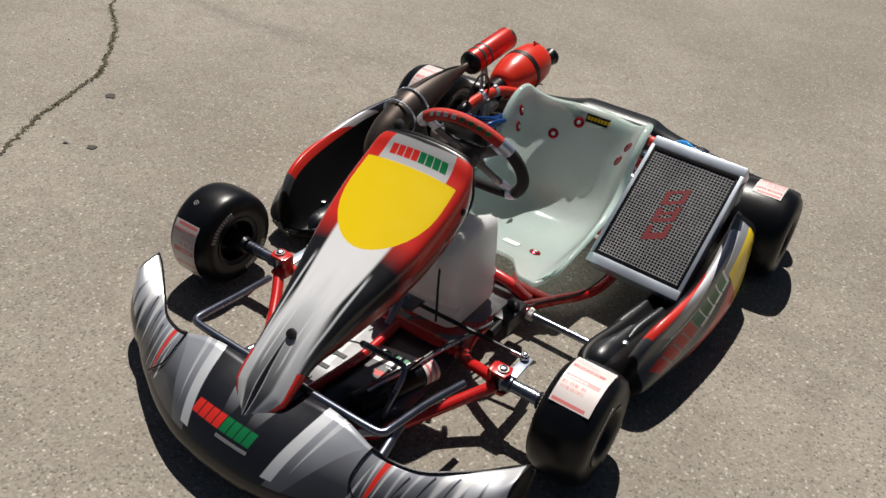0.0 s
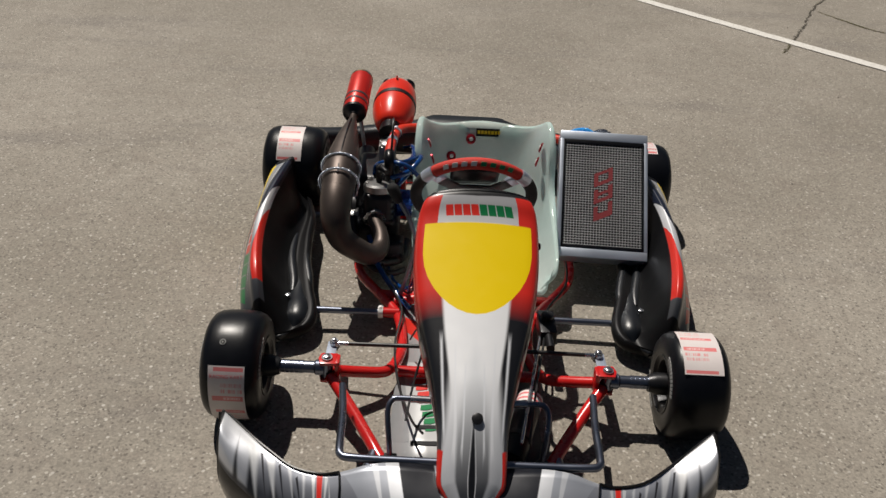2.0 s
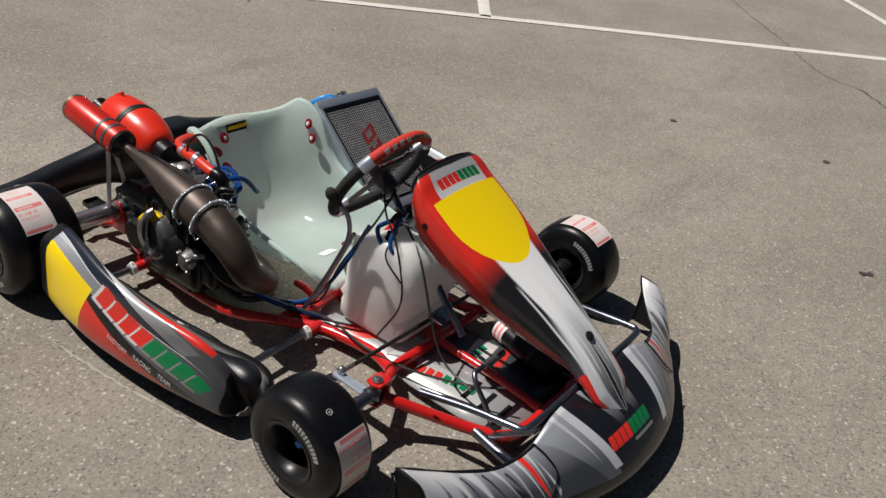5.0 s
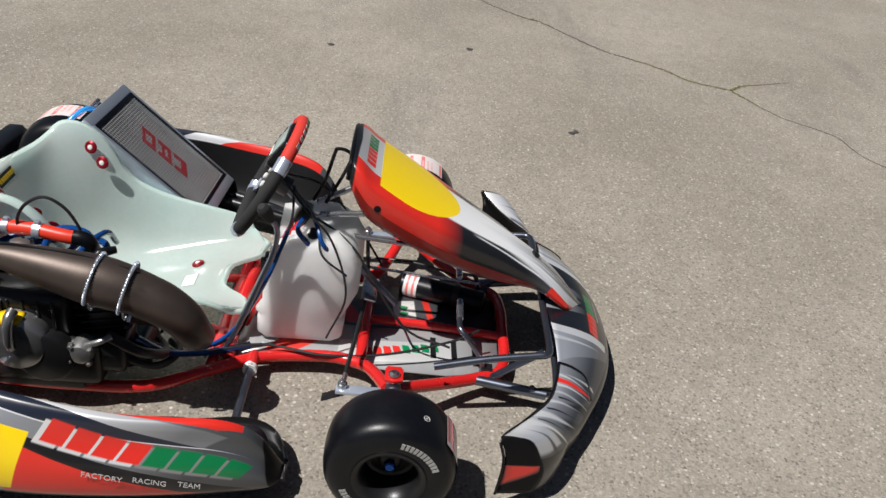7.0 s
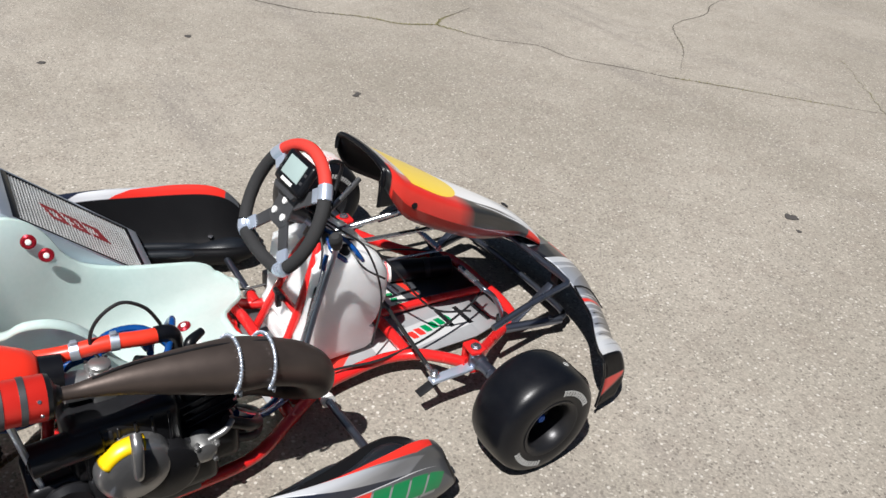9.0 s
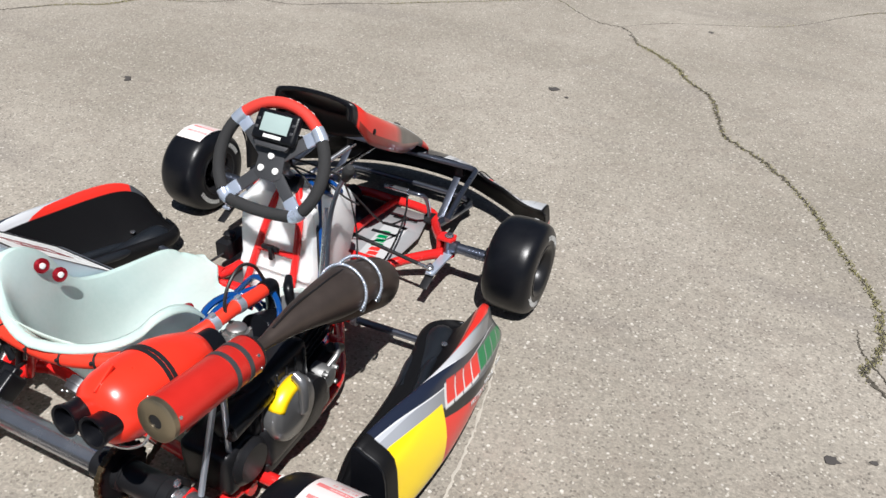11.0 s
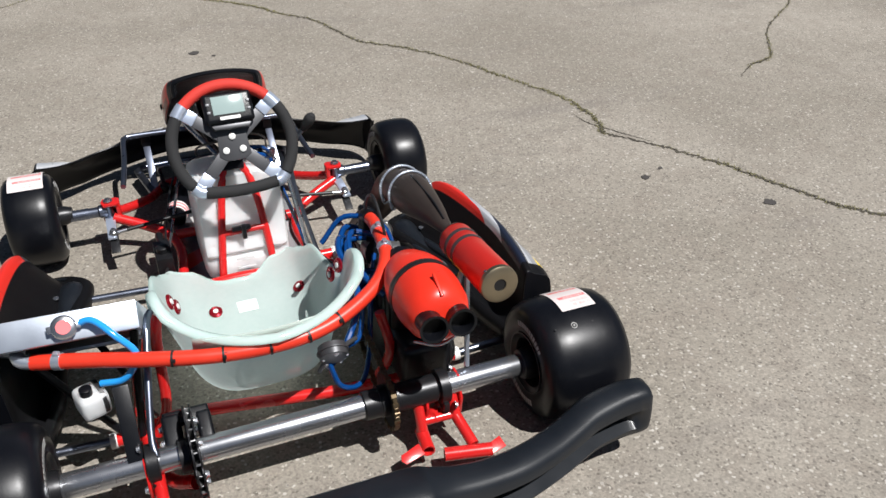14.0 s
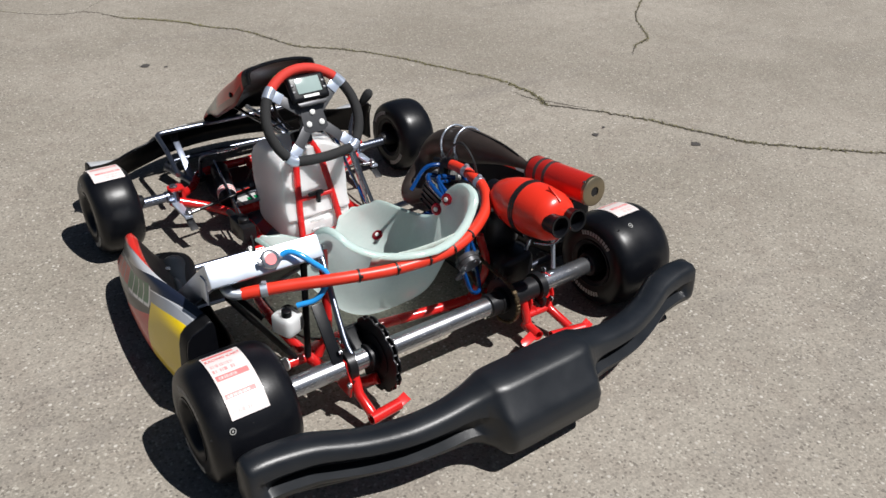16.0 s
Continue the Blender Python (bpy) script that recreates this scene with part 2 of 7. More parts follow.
def asphalt():
    m, nt, b = tree("worn_asphalt")
    co = nt.nodes.new("ShaderNodeTexCoord").outputs["Object"]
    wide, mid, fine = noise_of(nt, co, 0.7, 5.0, 0.6), noise_of(nt, co, 9.0, 4.0, 0.65), noise_of(nt, co, 160.0, 3.0, 0.7)
    col = blend(nt, step(nt, wide, 0.3, 0.7), (0.210, 0.189, 0.156), (0.298, 0.271, 0.231))
    col = blend(nt, calc(nt, "MULTIPLY", step(nt, mid, 0.42, 0.72), 0.45), col, (0.205, 0.175, 0.146))
    drawn = nt.nodes.new("ShaderNodeMapping")
    drawn.inputs["Rotation"].default_value, drawn.inputs["Scale"].default_value = (0, 0, radians(35)), (0.55, 2.6, 1.0)
    plug(nt, co, drawn, 0)
    scuff = noise_of(nt, drawn.outputs[0], 1.0, 5.0, 0.7)
    col = blend(nt, calc(nt, "MULTIPLY", step(nt, scuff, 0.52, 0.72), 0.6), col, (0.17, 0.152, 0.136))
    patch_tone = noise_of(nt, co, 38.0, 3.0, 0.6)
    col = blend(nt, calc(nt, "MULTIPLY", step(nt, patch_tone, 0.5, 0.7), 0.22), col, (0.38, 0.34, 0.29))
    cells = nt.nodes.new("ShaderNodeTexVoronoi")
    cells.inputs["Scale"].default_value = 190.0
    plug(nt, co, cells, "Vector")
    tone = nt.nodes.new("ShaderNodeSeparateColor")
    plug(nt, cells.outputs["Color"], tone, 0)
    grain = calc(nt, "MULTIPLY_ADD", tone.outputs[0], 0.36, calc(nt, "MULTIPLY_ADD", fine, 0.66, 0.47))
    mul = node(nt, "ShaderNodeVectorMath", op="SCALE")
    plug(nt, col, mul, 0)
    plug(nt, grain, mul, 3)
    col = mul.outputs[0]
    col = blend(nt, calc(nt, "MULTIPLY", step(nt, tone.outputs[1], 0.962, 0.972), 0.7), col, (0.46, 0.43, 0.375))
    col = blend(nt, calc(nt, "MULTIPLY", step(nt, tone.outputs[2], 0.925, 0.955), 0.6), col, (0.09, 0.078, 0.066))
    big = nt.nodes.new("ShaderNodeTexVoronoi")
    big.inputs["Scale"].default_value = 85.0
    plug(nt, co, big, "Vector")
    btone = nt.nodes.new("ShaderNodeSeparateColor")
    plug(nt, big.outputs["Color"], btone, 0)
    stone = calc(nt, "MULTIPLY", step(nt, btone.outputs[0], 0.945, 0.952), step(nt, big.outputs["Distance"], 0.45, 0.28))
    col = blend(nt, calc(nt, "MULTIPLY", stone, 0.85), col, blend(nt, btone.outputs[1], (0.36, 0.335, 0.30), (0.54, 0.51, 0.46)))
    pit = calc(nt, "MULTIPLY", step(nt, btone.outputs[2], 0.972, 0.978), step(nt, big.outputs["Distance"], 0.36, 0.22))
    col = blend(nt, calc(nt, "MULTIPLY", pit, 0.6), col, (0.07, 0.06, 0.052))
    plug(nt, col, b, "Base Color")
    b.inputs["Roughness"].default_value = 0.86
    height = calc(nt, "MULTIPLY_ADD", cells.outputs["Distance"], -0.5, calc(nt, "MULTIPLY", fine, 0.7))
    bump_of(nt, b, height, 0.3, 0.003)
    return m


ASPHALT = asphalt()
PAINT = plain("worn_road_paint", (0.66, 0.64, 0.6), 0.7, vary=0.15, grain=90, bump=0.2, dust=0.5)
CRACK = plain("dirt_in_crack", (0.06, 0.052, 0.04), 0.95, vary=0.5, grain=140, bump=0.5)
MOSS = plain("dry_moss", (0.19, 0.175, 0.08), 0.9, vary=0.35, grain=120, bump=0.3)
PEBBLE = plain("pebble", (0.36, 0.33, 0.29), 0.8, vary=0.3, grain=90, bump=0.2)
STAIN = plain("dried_gum", (0.05, 0.045, 0.042), 0.8, vary=0.25)


# ---- mesh tools ----
def mesh_object(name, verts, faces, material, sharp=40, uvs=None):
    me = bpy.data.meshes.new(name)
    me.from_pydata([tuple(v) for v in verts], [], faces)
    if uvs is not None:
        layer = me.uv_layers.new(name="UVMap")
        for loop in me.loops:
            layer.data[loop.index].uv = uvs[loop.vertex_index]
    me.materials.append(material)
    bm = bmesh.new()
    bm.from_mesh(me)
    bmesh.ops.recalc_face_normals(bm, faces=bm.faces)
    bm.to_mesh(me)
    bm.free()
    me.shade_smooth()
    me.set_sharp_from_angle(angle=radians(sharp))
    return new(name, me)


def part(name, shape, material, parent, label="", sharp=40, thick=0.0, inner=None, core=None):
    """One mesh under a thing or a part; shape: verts, faces and, for printed panels, uvs. inner: the material of a shell's inside, core: a point inside it."""
    ob = mesh_object(name, shape[0], shape[1], material, sharp, shape[2] if len(shape) > 2 else None)
    ob.parent = parent
    if thick:
        if core:
            c = Vector(core)
            if sum((p.center - c).dot(p.normal) * p.area for p in ob.data.polygons) < 0:
                ob.data.flip_normals()
        mod = ob.modifiers.new("thickness", "SOLIDIFY")
        mod.thickness, mod.offset = thick, -1 if core else 0
        if inner:
            ob.data.materials.append(inner)
            mod.material_offset = mod.material_offset_rim = 1
    return tagged(ob, label)


def join(*shapes):
    verts, faces = [], []
    for s in shapes:
        n = len(verts)
        verts += list(s[0])
        faces += [tuple(i + n for i in f) for f in s[1]]
    return verts, faces


def flip(shape):
    """The mirror image across the kart's middle."""
    out = [Vector((-v[0], v[1], v[2])) for v in shape[0]], [tuple(reversed(f)) for f in shape[1]]
    return out + ((shape[2],) if len(shape) > 2 else ())


def moved(shape, m):
    return ([m @ Vector(v) for v in shape[0]], shape[1], *shape[2:])


def spline(pts, n):
    """A smooth line through the points."""
    p = [Vector(q) for q in pts]
    p = [p[0] * 2 - p[1]] + p + [p[-1] * 2 - p[-2]]
    out = []
    for k in range(1, len(p) - 2):
        a, b, c, d = p[k - 1:k + 3]
        for i in range(n):
            t = i / n
            out.append(0.5 * (2 * b + (c - a) * t + (2 * a - 5 * b + 4 * c - d) * t * t + (3 * b - a - 3 * c + d) * t ** 3))
    return out + [p[-2]]


def tube(pts, radius, seg=10, n=5, closed=False, smooth=True):
    """A round bar or pipe along the points; radius: a number, or one for each point."""
    line = spline(pts, n) if smooth and len(pts) > 2 else [Vector(p) for p in pts]
    if isinstance(radius, (int, float)):
        radii = [radius] * len(line)
    else:
        radii = [max(0.0005, q.x) for q in (spline([(r, 0, 0) for r in radius], n) if smooth and len(pts) > 2 else [Vector((r, 0, 0)) for r in radius])]
    verts, faces, side = [], [], None
    count = len(line)
    for k, p in enumerate(line):
        if closed:
            way = line[(k + 1) % count] - line[k - 1]
        else:
            way = line[min(k + 1, count - 1)] - line[max(k - 1, 0)]
        way.normalize()
        if side is None:
            side = way.orthogonal().normalized()
        side = (side - way * side.dot(way)).normalized()
        up = way.cross(side)
        for j in range(seg):
            a = 2 * math.pi * j / seg
            verts.append(p + (side * math.cos(a) + up * math.sin(a)) * radii[k])
    rings = count if closed else count - 1
    for k in range(rings):
        for j in range(seg):
            a, b = k * seg + j, k * seg + (j + 1) % seg
            c, d = ((k + 1) % count) * seg + (j + 1) % seg, ((k + 1) % count) * seg + j
            faces.append((a, b, c, d))
    if not closed:
        faces.append(tuple(reversed(range(seg))))
        faces.append(tuple((count - 1) * seg + j for j in range(seg)))
    return verts, faces


def lathe(profile, origin, axis, seg=40, closed=False):
    """Turned shape: profile of (distance along the axis, radius) round the axis from origin."""
    axis = Vector(axis).normalized()
    side = axis.orthogonal().normalized()
    up = axis.cross(side)
    verts, faces = [], []
    for a, r in profile:
        for j in range(seg):
            t = 2 * math.pi * j / seg
            verts.append(Vector(origin) + axis * a + (side * math.cos(t) + up * math.sin(t)) * max(r, 0.0002))
    n = len(profile)
    for k in range(n if closed else n - 1):
        for j in range(seg):
            q = (k + 1) % n
            faces.append((k * seg + j, k * seg + (j + 1) % seg, q * seg + (j + 1) % seg, q * seg + j))
    if not closed:
        faces.append(tuple(reversed(range(seg))))
        faces.append(tuple((n - 1) * seg + j for j in range(seg)))
    return verts, faces


def rod(a, b, r, seg=12):
    return tube([a, b], r, seg, smooth=False)


def slab(size, m=Matrix(), bevel=0.003, steps=2):
    """A box with rounded edges, of that size, at the pose m."""
    bm = bmesh.new()
    bmesh.ops.create_cube(bm, size=1)
    for v in bm.verts:
        v.co = Vector((v.co.x * size[0], v.co.y * size[1], v.co.z * size[2]))
    if bevel:
        bmesh.ops.bevel(bm, geom=bm.edges[:], offset=bevel, segments=steps, profile=0.6, affect="EDGES")
    bm.verts.index_update()
    out = [m @ v.co for v in bm.verts], [tuple(v.index for v in f.verts) for f in bm.faces]
    bm.free()
    return out


def plate(outline, depth, m=Matrix(), bevel=0.0015, steps=2, holes=()):
    """A flat outline in x, y given thickness along z, with softened edges, at the pose m."""
    bm = bmesh.new()
    top = bm.faces.new([bm.verts.new((x, y, depth / 2)) for x, y in outline])
    grown = bmesh.ops.extrude_face_region(bm, geom=[top])
    for v in grown["geom"]:
        if isinstance(v, bmesh.types.BMVert):
            v.co.z = -depth / 2
    bmesh.ops.recalc_face_normals(bm, faces=bm.faces)
    if bevel:
        bmesh.ops.bevel(bm, geom=bm.edges[:], offset=bevel, segments=steps, profile=0.6, affect="EDGES")
    bm.verts.index_update()
    out = [m @ v.co for v in bm.verts], [tuple(v.index for v in f.verts) for f in bm.faces]
    bm.free()
    return out


def loft(rows, us=None, vs=None, closed=False, caps=False):
    """A skin over rows of points, one row a section; u from us (a number a row), v from vs (a number a column)."""
    w = len(rows[0])
    verts = [Vector(p) for row in rows for p in row]
    faces = []
    for i in range(len(rows) - 1):
        for j in range(w if closed else w - 1):
            q = (j + 1) % w
            faces.append((i * w + j, i * w + q, (i + 1) * w + q, (i + 1) * w + j))
    if caps:
        faces.append(tuple(range(w)))
        faces.append(tuple(reversed(range((len(rows) - 1) * w, len(rows) * w))))
    if us is None:
        return verts, faces
    return verts, faces, [(u, v) for u in us for v in vs]


def fine(rows, params, n):
    """Rows of points made denser along the skin by splines, with their parameters."""
    cols = [spline(c, n) for c in zip(*rows)]
    par = [q.x for q in spline([(p, 0, 0) for p in params], n)]
    return [list(r) for r in zip(*cols)], par


def denser(rows, params, n):
    """The same across each row."""
    par = [q.x for q in spline([(p, 0, 0) for p in params], n)]
    return [spline(r, n) for r in rows], par


def ring(c, axis, r, thick, seg=28, tseg=8):
    axis = Vector(axis).normalized()
    s = axis.orthogonal().normalized()
    t = axis.cross(s)
    pts = [Vector(c) + (s * math.cos(a) + t * math.sin(a)) * r for a in [2 * math.pi * k / seg for k in range(seg)]]
    return tube(pts, thick, tseg, closed=True, smooth=False)


def bolt(c, axis, r=0.006, h=0.005):
    """A hexagonal head on a washer."""
    axis = Vector(axis).normalized()
    return join(lathe([(0, r * 1.45), (h * 0.3, r * 1.45)], c, axis, 14), lathe([(h * 0.3, r), (h * 0.9, r), (h, r * 0.8)], c, axis, 6))


def frame_at(c, x_way, z_way):
    """A pose at c whose x runs along x_way and whose z points along z_way."""
    z = Vector(z_way).normalized()
    x = (Vector(x_way) - z * Vector(x_way).dot(z)).normalized()
    y = z.cross(x)
    m = Matrix((x, y, z)).transposed().to_4x4()
    m.translation = Vector(c)
    return m


# ---- ground ----
def ground_sheet():
    """One sheet to the horizon, finer and slightly uneven round the kart."""
    grid = [-400, -150, -60, -25] + [k * 0.5 for k in range(-24, 25)] + [25, 60, 150, 400]
    verts, faces = [], []
    for y in grid:
        for x in grid:
            r = math.hypot(x, y - 0.5)
            z = 0.0 if r < 2.2 else 0.006 * noise.noise(Vector((x * 0.35, y * 0.35, 0))) * min(1, (r - 2.2) / 2)
            verts.append((x, y, z))
    n = len(grid)
    for j in range(n - 1):
        for i in range(n - 1):
            faces.append((j * n + i, j * n + i + 1, (j + 1) * n + i + 1, (j + 1) * n + i))
    return verts, faces


ground = tagged(mesh_object("ground", *ground_sheet(), ASPHALT, 180), "worn grey-brown asphalt car park with pale flecks of stone", "ground", kind="structure")


def ribbon(pts, width, z, n, jag, seed, taper=True):
    """A ragged strip lying on the ground along a line."""
    rng = random.Random(seed)
    line = spline([(x, y, 0) for x, y in pts], n)
    out = []
    for k, p in enumerate(line):
        way = line[min(k + 1, len(line) - 1)] - line[max(k - 1, 0)]
        side = Vector((-way.y, way.x, 0)).normalized()
        p = p + side * rng.uniform(-jag, jag) * 2.0 + way.normalized() * rng.uniform(-jag, jag)
        w = width * rng.uniform(0.3, 1.35)
        if taper:
            w *= min(1.0, 0.15 + 4 * min(k, len(line) - 1 - k) / len(line))
        out.append((p, side, w))
    rows = [[p + s * w / 2 + Vector((0, 0, z)), p + Vector((0, 0, z + 0.0012)), p - s * w / 2 + Vector((0, 0, z))] for p, s, w in out]
    return loft(rows), out


CRACKS = [
    ([(-0.9, 4.6), (-0.31, 4.05), (0.01, 3.76), (0.19, 3.72), (0.32, 3.5), (0.44, 3.4), (0.57, 3.25), (0.65, 3.11), (0.78, 2.96), (0.84, 2.77), (0.9, 2.57), (0.96, 2.5), (1.08, 2.39), (1.21, 2.21), (1.29, 2.06), (1.34, 1.93), (1.41, 1.78)], 0.014, 1),
    ([(1.41, 1.78), (1.49, 1.6), (1.51, 1.42), (1.49, 1.28), (1.47, 1.22), (1.59, 1.07), (1.71, 0.88), (1.79, 0.71), (1.88, 0.5), (1.94, 0.41), (2.1, 0.25), (2.28, 0.08), (2.54, -0.11), (2.8, -0.5), (2.9, -1.2)], 0.014, 11),
    ([(1.45, 1.42), (1.46, 1.33), (1.52, 1.22), (1.6, 1.09)], 0.005, 12),
    ([(-6.2, -0.7), (-5.2, 0.05), (-4.61, 0.51), (-4.28, 0.73), (-4.02, 0.96), (-3.95, 1.16), (-3.88, 1.24), (-3.68, 1.4), (-3.45, 1.52), (-3.24, 1.7), (-3.15, 1.82), (-2.87, 2.0), (-2.7, 2.13), (-2.6, 2.26), (-2.48, 2.4), (-2.33, 2.51), (-2.25, 2.7)], 0.011, 2),
    ([(-2.25, 2.7), (-2.12, 2.75), (-1.92, 2.85), (-1.75, 3.03), (-1.51, 3.08), (-1.3, 3.25), (-1.11, 3.37), (-1.0, 3.47), (-0.6, 3.8), (-0.31, 4.05)], 0.0045, 9),
    ([(-2.25, 2.7), (-2.34, 2.8), (-2.41, 2.95), (-2.48, 3.1)], 0.005, 3),
    ([(-1.16, 3.52), (-1.42, 3.83), (-1.77, 4.14), (-1.88, 4.56), (-2.02, 4.78), (-2.16, 5.16)], 0.006, 4),
    ([(0.17, 3.75), (0.37, 3.95), (0.65, 4.1), (0.89, 4.23), (1.07, 4.4), (1.47, 4.95), (2.3, 5.6)], 0.007, 5),
    ([(3.9, 2.75), (3.36, 2.3), (2.93, 1.98), (2.68, 1.67), (2.5, 1.6), (2.36, 1.5)], 0.007, 6),
    ([(-3.1, -3.9), (-2.48, -3.03), (-2.21, -2.54), (-2.01, -2.2), (-1.87, -1.94)], 0.014, 7),
    ([(-2.42, -2.86), (-2.53, -2.64), (-2.68, -2.43), (-3.2, -2.12), (-3.71, -1.94), (-4.16, -1.78)], 0.005, 8),
]
for pts, width, seed in CRACKS:
    shape, lines = ribbon(pts, width, 0.0022, 26, width * 0.35, seed)
    crack = tagged(mesh_object("pavement_crack", *shape, CRACK, 180), "jagged crack in the asphalt filled with dark dirt", "crack", kind="structure")
    rng = random.Random(seed + 50)
    verts, faces = [], []
    for p, side, w in lines:
        dense = noise.noise(p * 1.7) + (0.45 if seed in (1, 11) else 0.0)
        for _ in range(int(max(0, dense) * 14)):
            q = p + side * rng.uniform(-0.7, 0.7) * w + Vector((rng.uniform(-1, 1), rng.uniform(-1, 1), 0)) * 0.008
            h, a, lean = rng.uniform(0.003, 0.010), rng.uniform(0, 6.28), rng.uniform(0.002, 0.008)
            d, e = Vector((math.cos(a), math.sin(a), 0)), Vector((-math.sin(a), math.cos(a), 0))
            b = len(verts)
            verts += [q - d * 0.0022 + Vector((0, 0, 0.001)), q + d * 0.0022 + Vector((0, 0, 0.001)), q + e * lean + Vector((0, 0, h)), q - e * 0.001 + Vector((0, 0, 0.001))]
            faces += [(b, b + 1, b + 2), (b + 1, b + 3, b + 2), (b + 3, b, b + 2)]
    if len(faces) > 60:
        tagged(mesh_object("crack_weeds", verts, faces, MOSS, 20), "short dry moss and weeds growing in the crack", "weeds", kind="stuff")


def stripe(a, b, width):
    """A painted line, worn at its edges."""
    a, b = Vector((*a, 0)), Vector((*b, 0))
    way = (b - a).normalized()
    side = Vector((-way.y, way.x, 0))
    n, rng = int((b - a).length / 0.05), random.Random(7)
    rows = []
    for k in range(n + 1):
        p = a + (b - a) * k / n
        l, r = width / 2 + rng.uniform(-0.004, 0.002), width / 2 + rng.uniform(-0.004, 0.002)
        rows.append([p - side * l + Vector((0, 0, 0.0042)), p - side * (l - 0.004) + Vector((0, 0, 0.0056)), p + side * (r - 0.004) + Vector((0, 0, 0.0056)), p + side * r + Vector((0, 0, 0.0042))])
    return loft(rows)


LINE_A, LINE_WAY, BAY = Vector((-1.03, -3.2)), Vector((-4.32, 4.75)).normalized(), Vector((-2.1, -1.6))
P, Q = LINE_A + LINE_WAY * 2.98, LINE_A + LINE_WAY * 6.43
for a, b in ((tuple(LINE_A), tuple(Q + LINE_WAY * 0.04)), (tuple(LINE_A + BAY * 0.03), tuple(LINE_A + BAY)), (tuple(P), tuple(P + BAY)), (tuple(Q), tuple(Q + BAY))):
    tagged(mesh_object("parking_line", *stripe(a, b, 0.085), PAINT, 180), "worn white painted parking bay line on asphalt", "road marking", kind="structure")


CHALK = plain("chalky_dust", (0.36, 0.33, 0.285), 0.9, vary=0.2, grain=60, bump=0.2)
shape, _ = ribbon([(0.69, 0.25), (0.675, 0.42), (0.655, 0.6), (0.615, 0.8), (0.58, 0.91)], 0.007, 0.0016, 14, 0.0012, 21)
tagged(mesh_object("chalk_scratch", *shape, CHALK, 180), "faint pale scratch on the asphalt beside the kart", "scratch", kind="structure")


def pebbles(count, seed):
    rng = random.Random(seed)
    verts, faces = [], []
    for _ in range(count):
        a, d = rng.uniform(0, 6.28), 1.0 + rng.random() ** 0.7 * 3.2
        c = Vector((math.cos(a) * d, 0.55 + math.sin(a) * d * 1.15, 0))
        r = rng.uniform(0.0013, 0.0032) * (1.7 if rng.random() < 0.06 else 1)
        b, spin = len(verts), rng.uniform(0, 6.28)
        for ring_z, ring_r in ((0.0, 0.95), (0.55, 1.0), (1.0, 0.45)):
            for j in range(5):
                t = spin + j * 1.2566
                k = r * ring_r * rng.uniform(0.75, 1.25)
                verts.append(c + Vector((math.cos(t) * k, math.sin(t) * k * 0.8, r * ring_z)))
        for lvl in (0, 5):
            for j in range(5):
                faces.append((b + lvl + j, b + lvl + (j + 1) % 5, b + lvl + 5 + (j + 1) % 5, b + lvl + 5 + j))
        faces.append(tuple(b + 10 + j for j in range(5)))
    return verts, faces


tagged(mesh_object("loose_grit", *pebbles(600, 3), PEBBLE, 30), "small pale stones lying loose on the asphalt", "grit", kind="stuff")
for x, y, r, seed in ((0.143, 2.665, 0.026, 1), (1.412, 0.862, 0.017, 2), (1.7, 0.564, 0.022, 3), (-1.48, 1.76, 0.017, 4), (-1.5, 1.78, 0.014, 5), (-2.49, 1.36, 0.02, 6), (-2.34, 0.65, 0.02, 7), (0.62, 3.93, 0.02, 8), (0.22, 2.6, 0.011, 9), (1.5, 0.9, 0.009, 10)):
    rng = random.Random(seed)
    rim = [(x + math.cos(a) * r * rng.uniform(0.7, 1.25), y + math.sin(a) * r * rng.uniform(0.6, 1.1)) for a in [k * 6.2832 / 11 for k in range(11)]]
    tagged(mesh_object("gum_spot", *plate(rim, 0.0016, Matrix.Translation((0, 0, 0.0024)), 0.0005, 1), STAIN, 30), "flat dark spot of old gum on the asphalt", "gum spot")


# ---- the kart: x to the driver's right, y ahead, z up; rear axle near y 0 ----
kart = new("racing_kart")
tagged(kart, "red-framed racing kart with grey, red and yellow bodywork parked on asphalt", "racing kart")

AXLE_Y, AXLE_Z, FRONT_Y, FRONT_Z = 0.027, 0.14, 1.08, 0.131


def tyre_shape(x0, x1, y, z, r):
    w = x1 - x0
    prof = [(0.03, 0.066), (0.0, 0.08), (0.0, r - 0.036), (0.03, r - 0.019), (0.09, r - 0.009), (0.18, r - 0.0035), (0.32, r - 0.0008), (0.5, r), (0.68, r - 0.0008), (0.82, r - 0.0035), (0.91, r - 0.009), (0.97, r - 0.019), (1.0, r - 0.036), (1.0, 0.08), (0.97, 0.066)]
    return lathe([(a * w, q) for a, q in prof], (x0, y, z), (1, 0, 0), 64, closed=True)


def patch(x0, x1, y, z, r, a0, a1, n=14):
    """A label wrapped on a tyre's tread; angles from straight up, ahead positive."""
    rows, us = [], []
    for k in range(n + 1):
        a = radians(a0 + (a1 - a0) * k / n)
        rows.append([(x0 + (x1 - x0) * j / 4, y + math.sin(a) * r, z + math.cos(a) * r) for j in range(5)])
        us.append(k / n)
    return loft(rows, us, [j / 4 for j in range(5)])


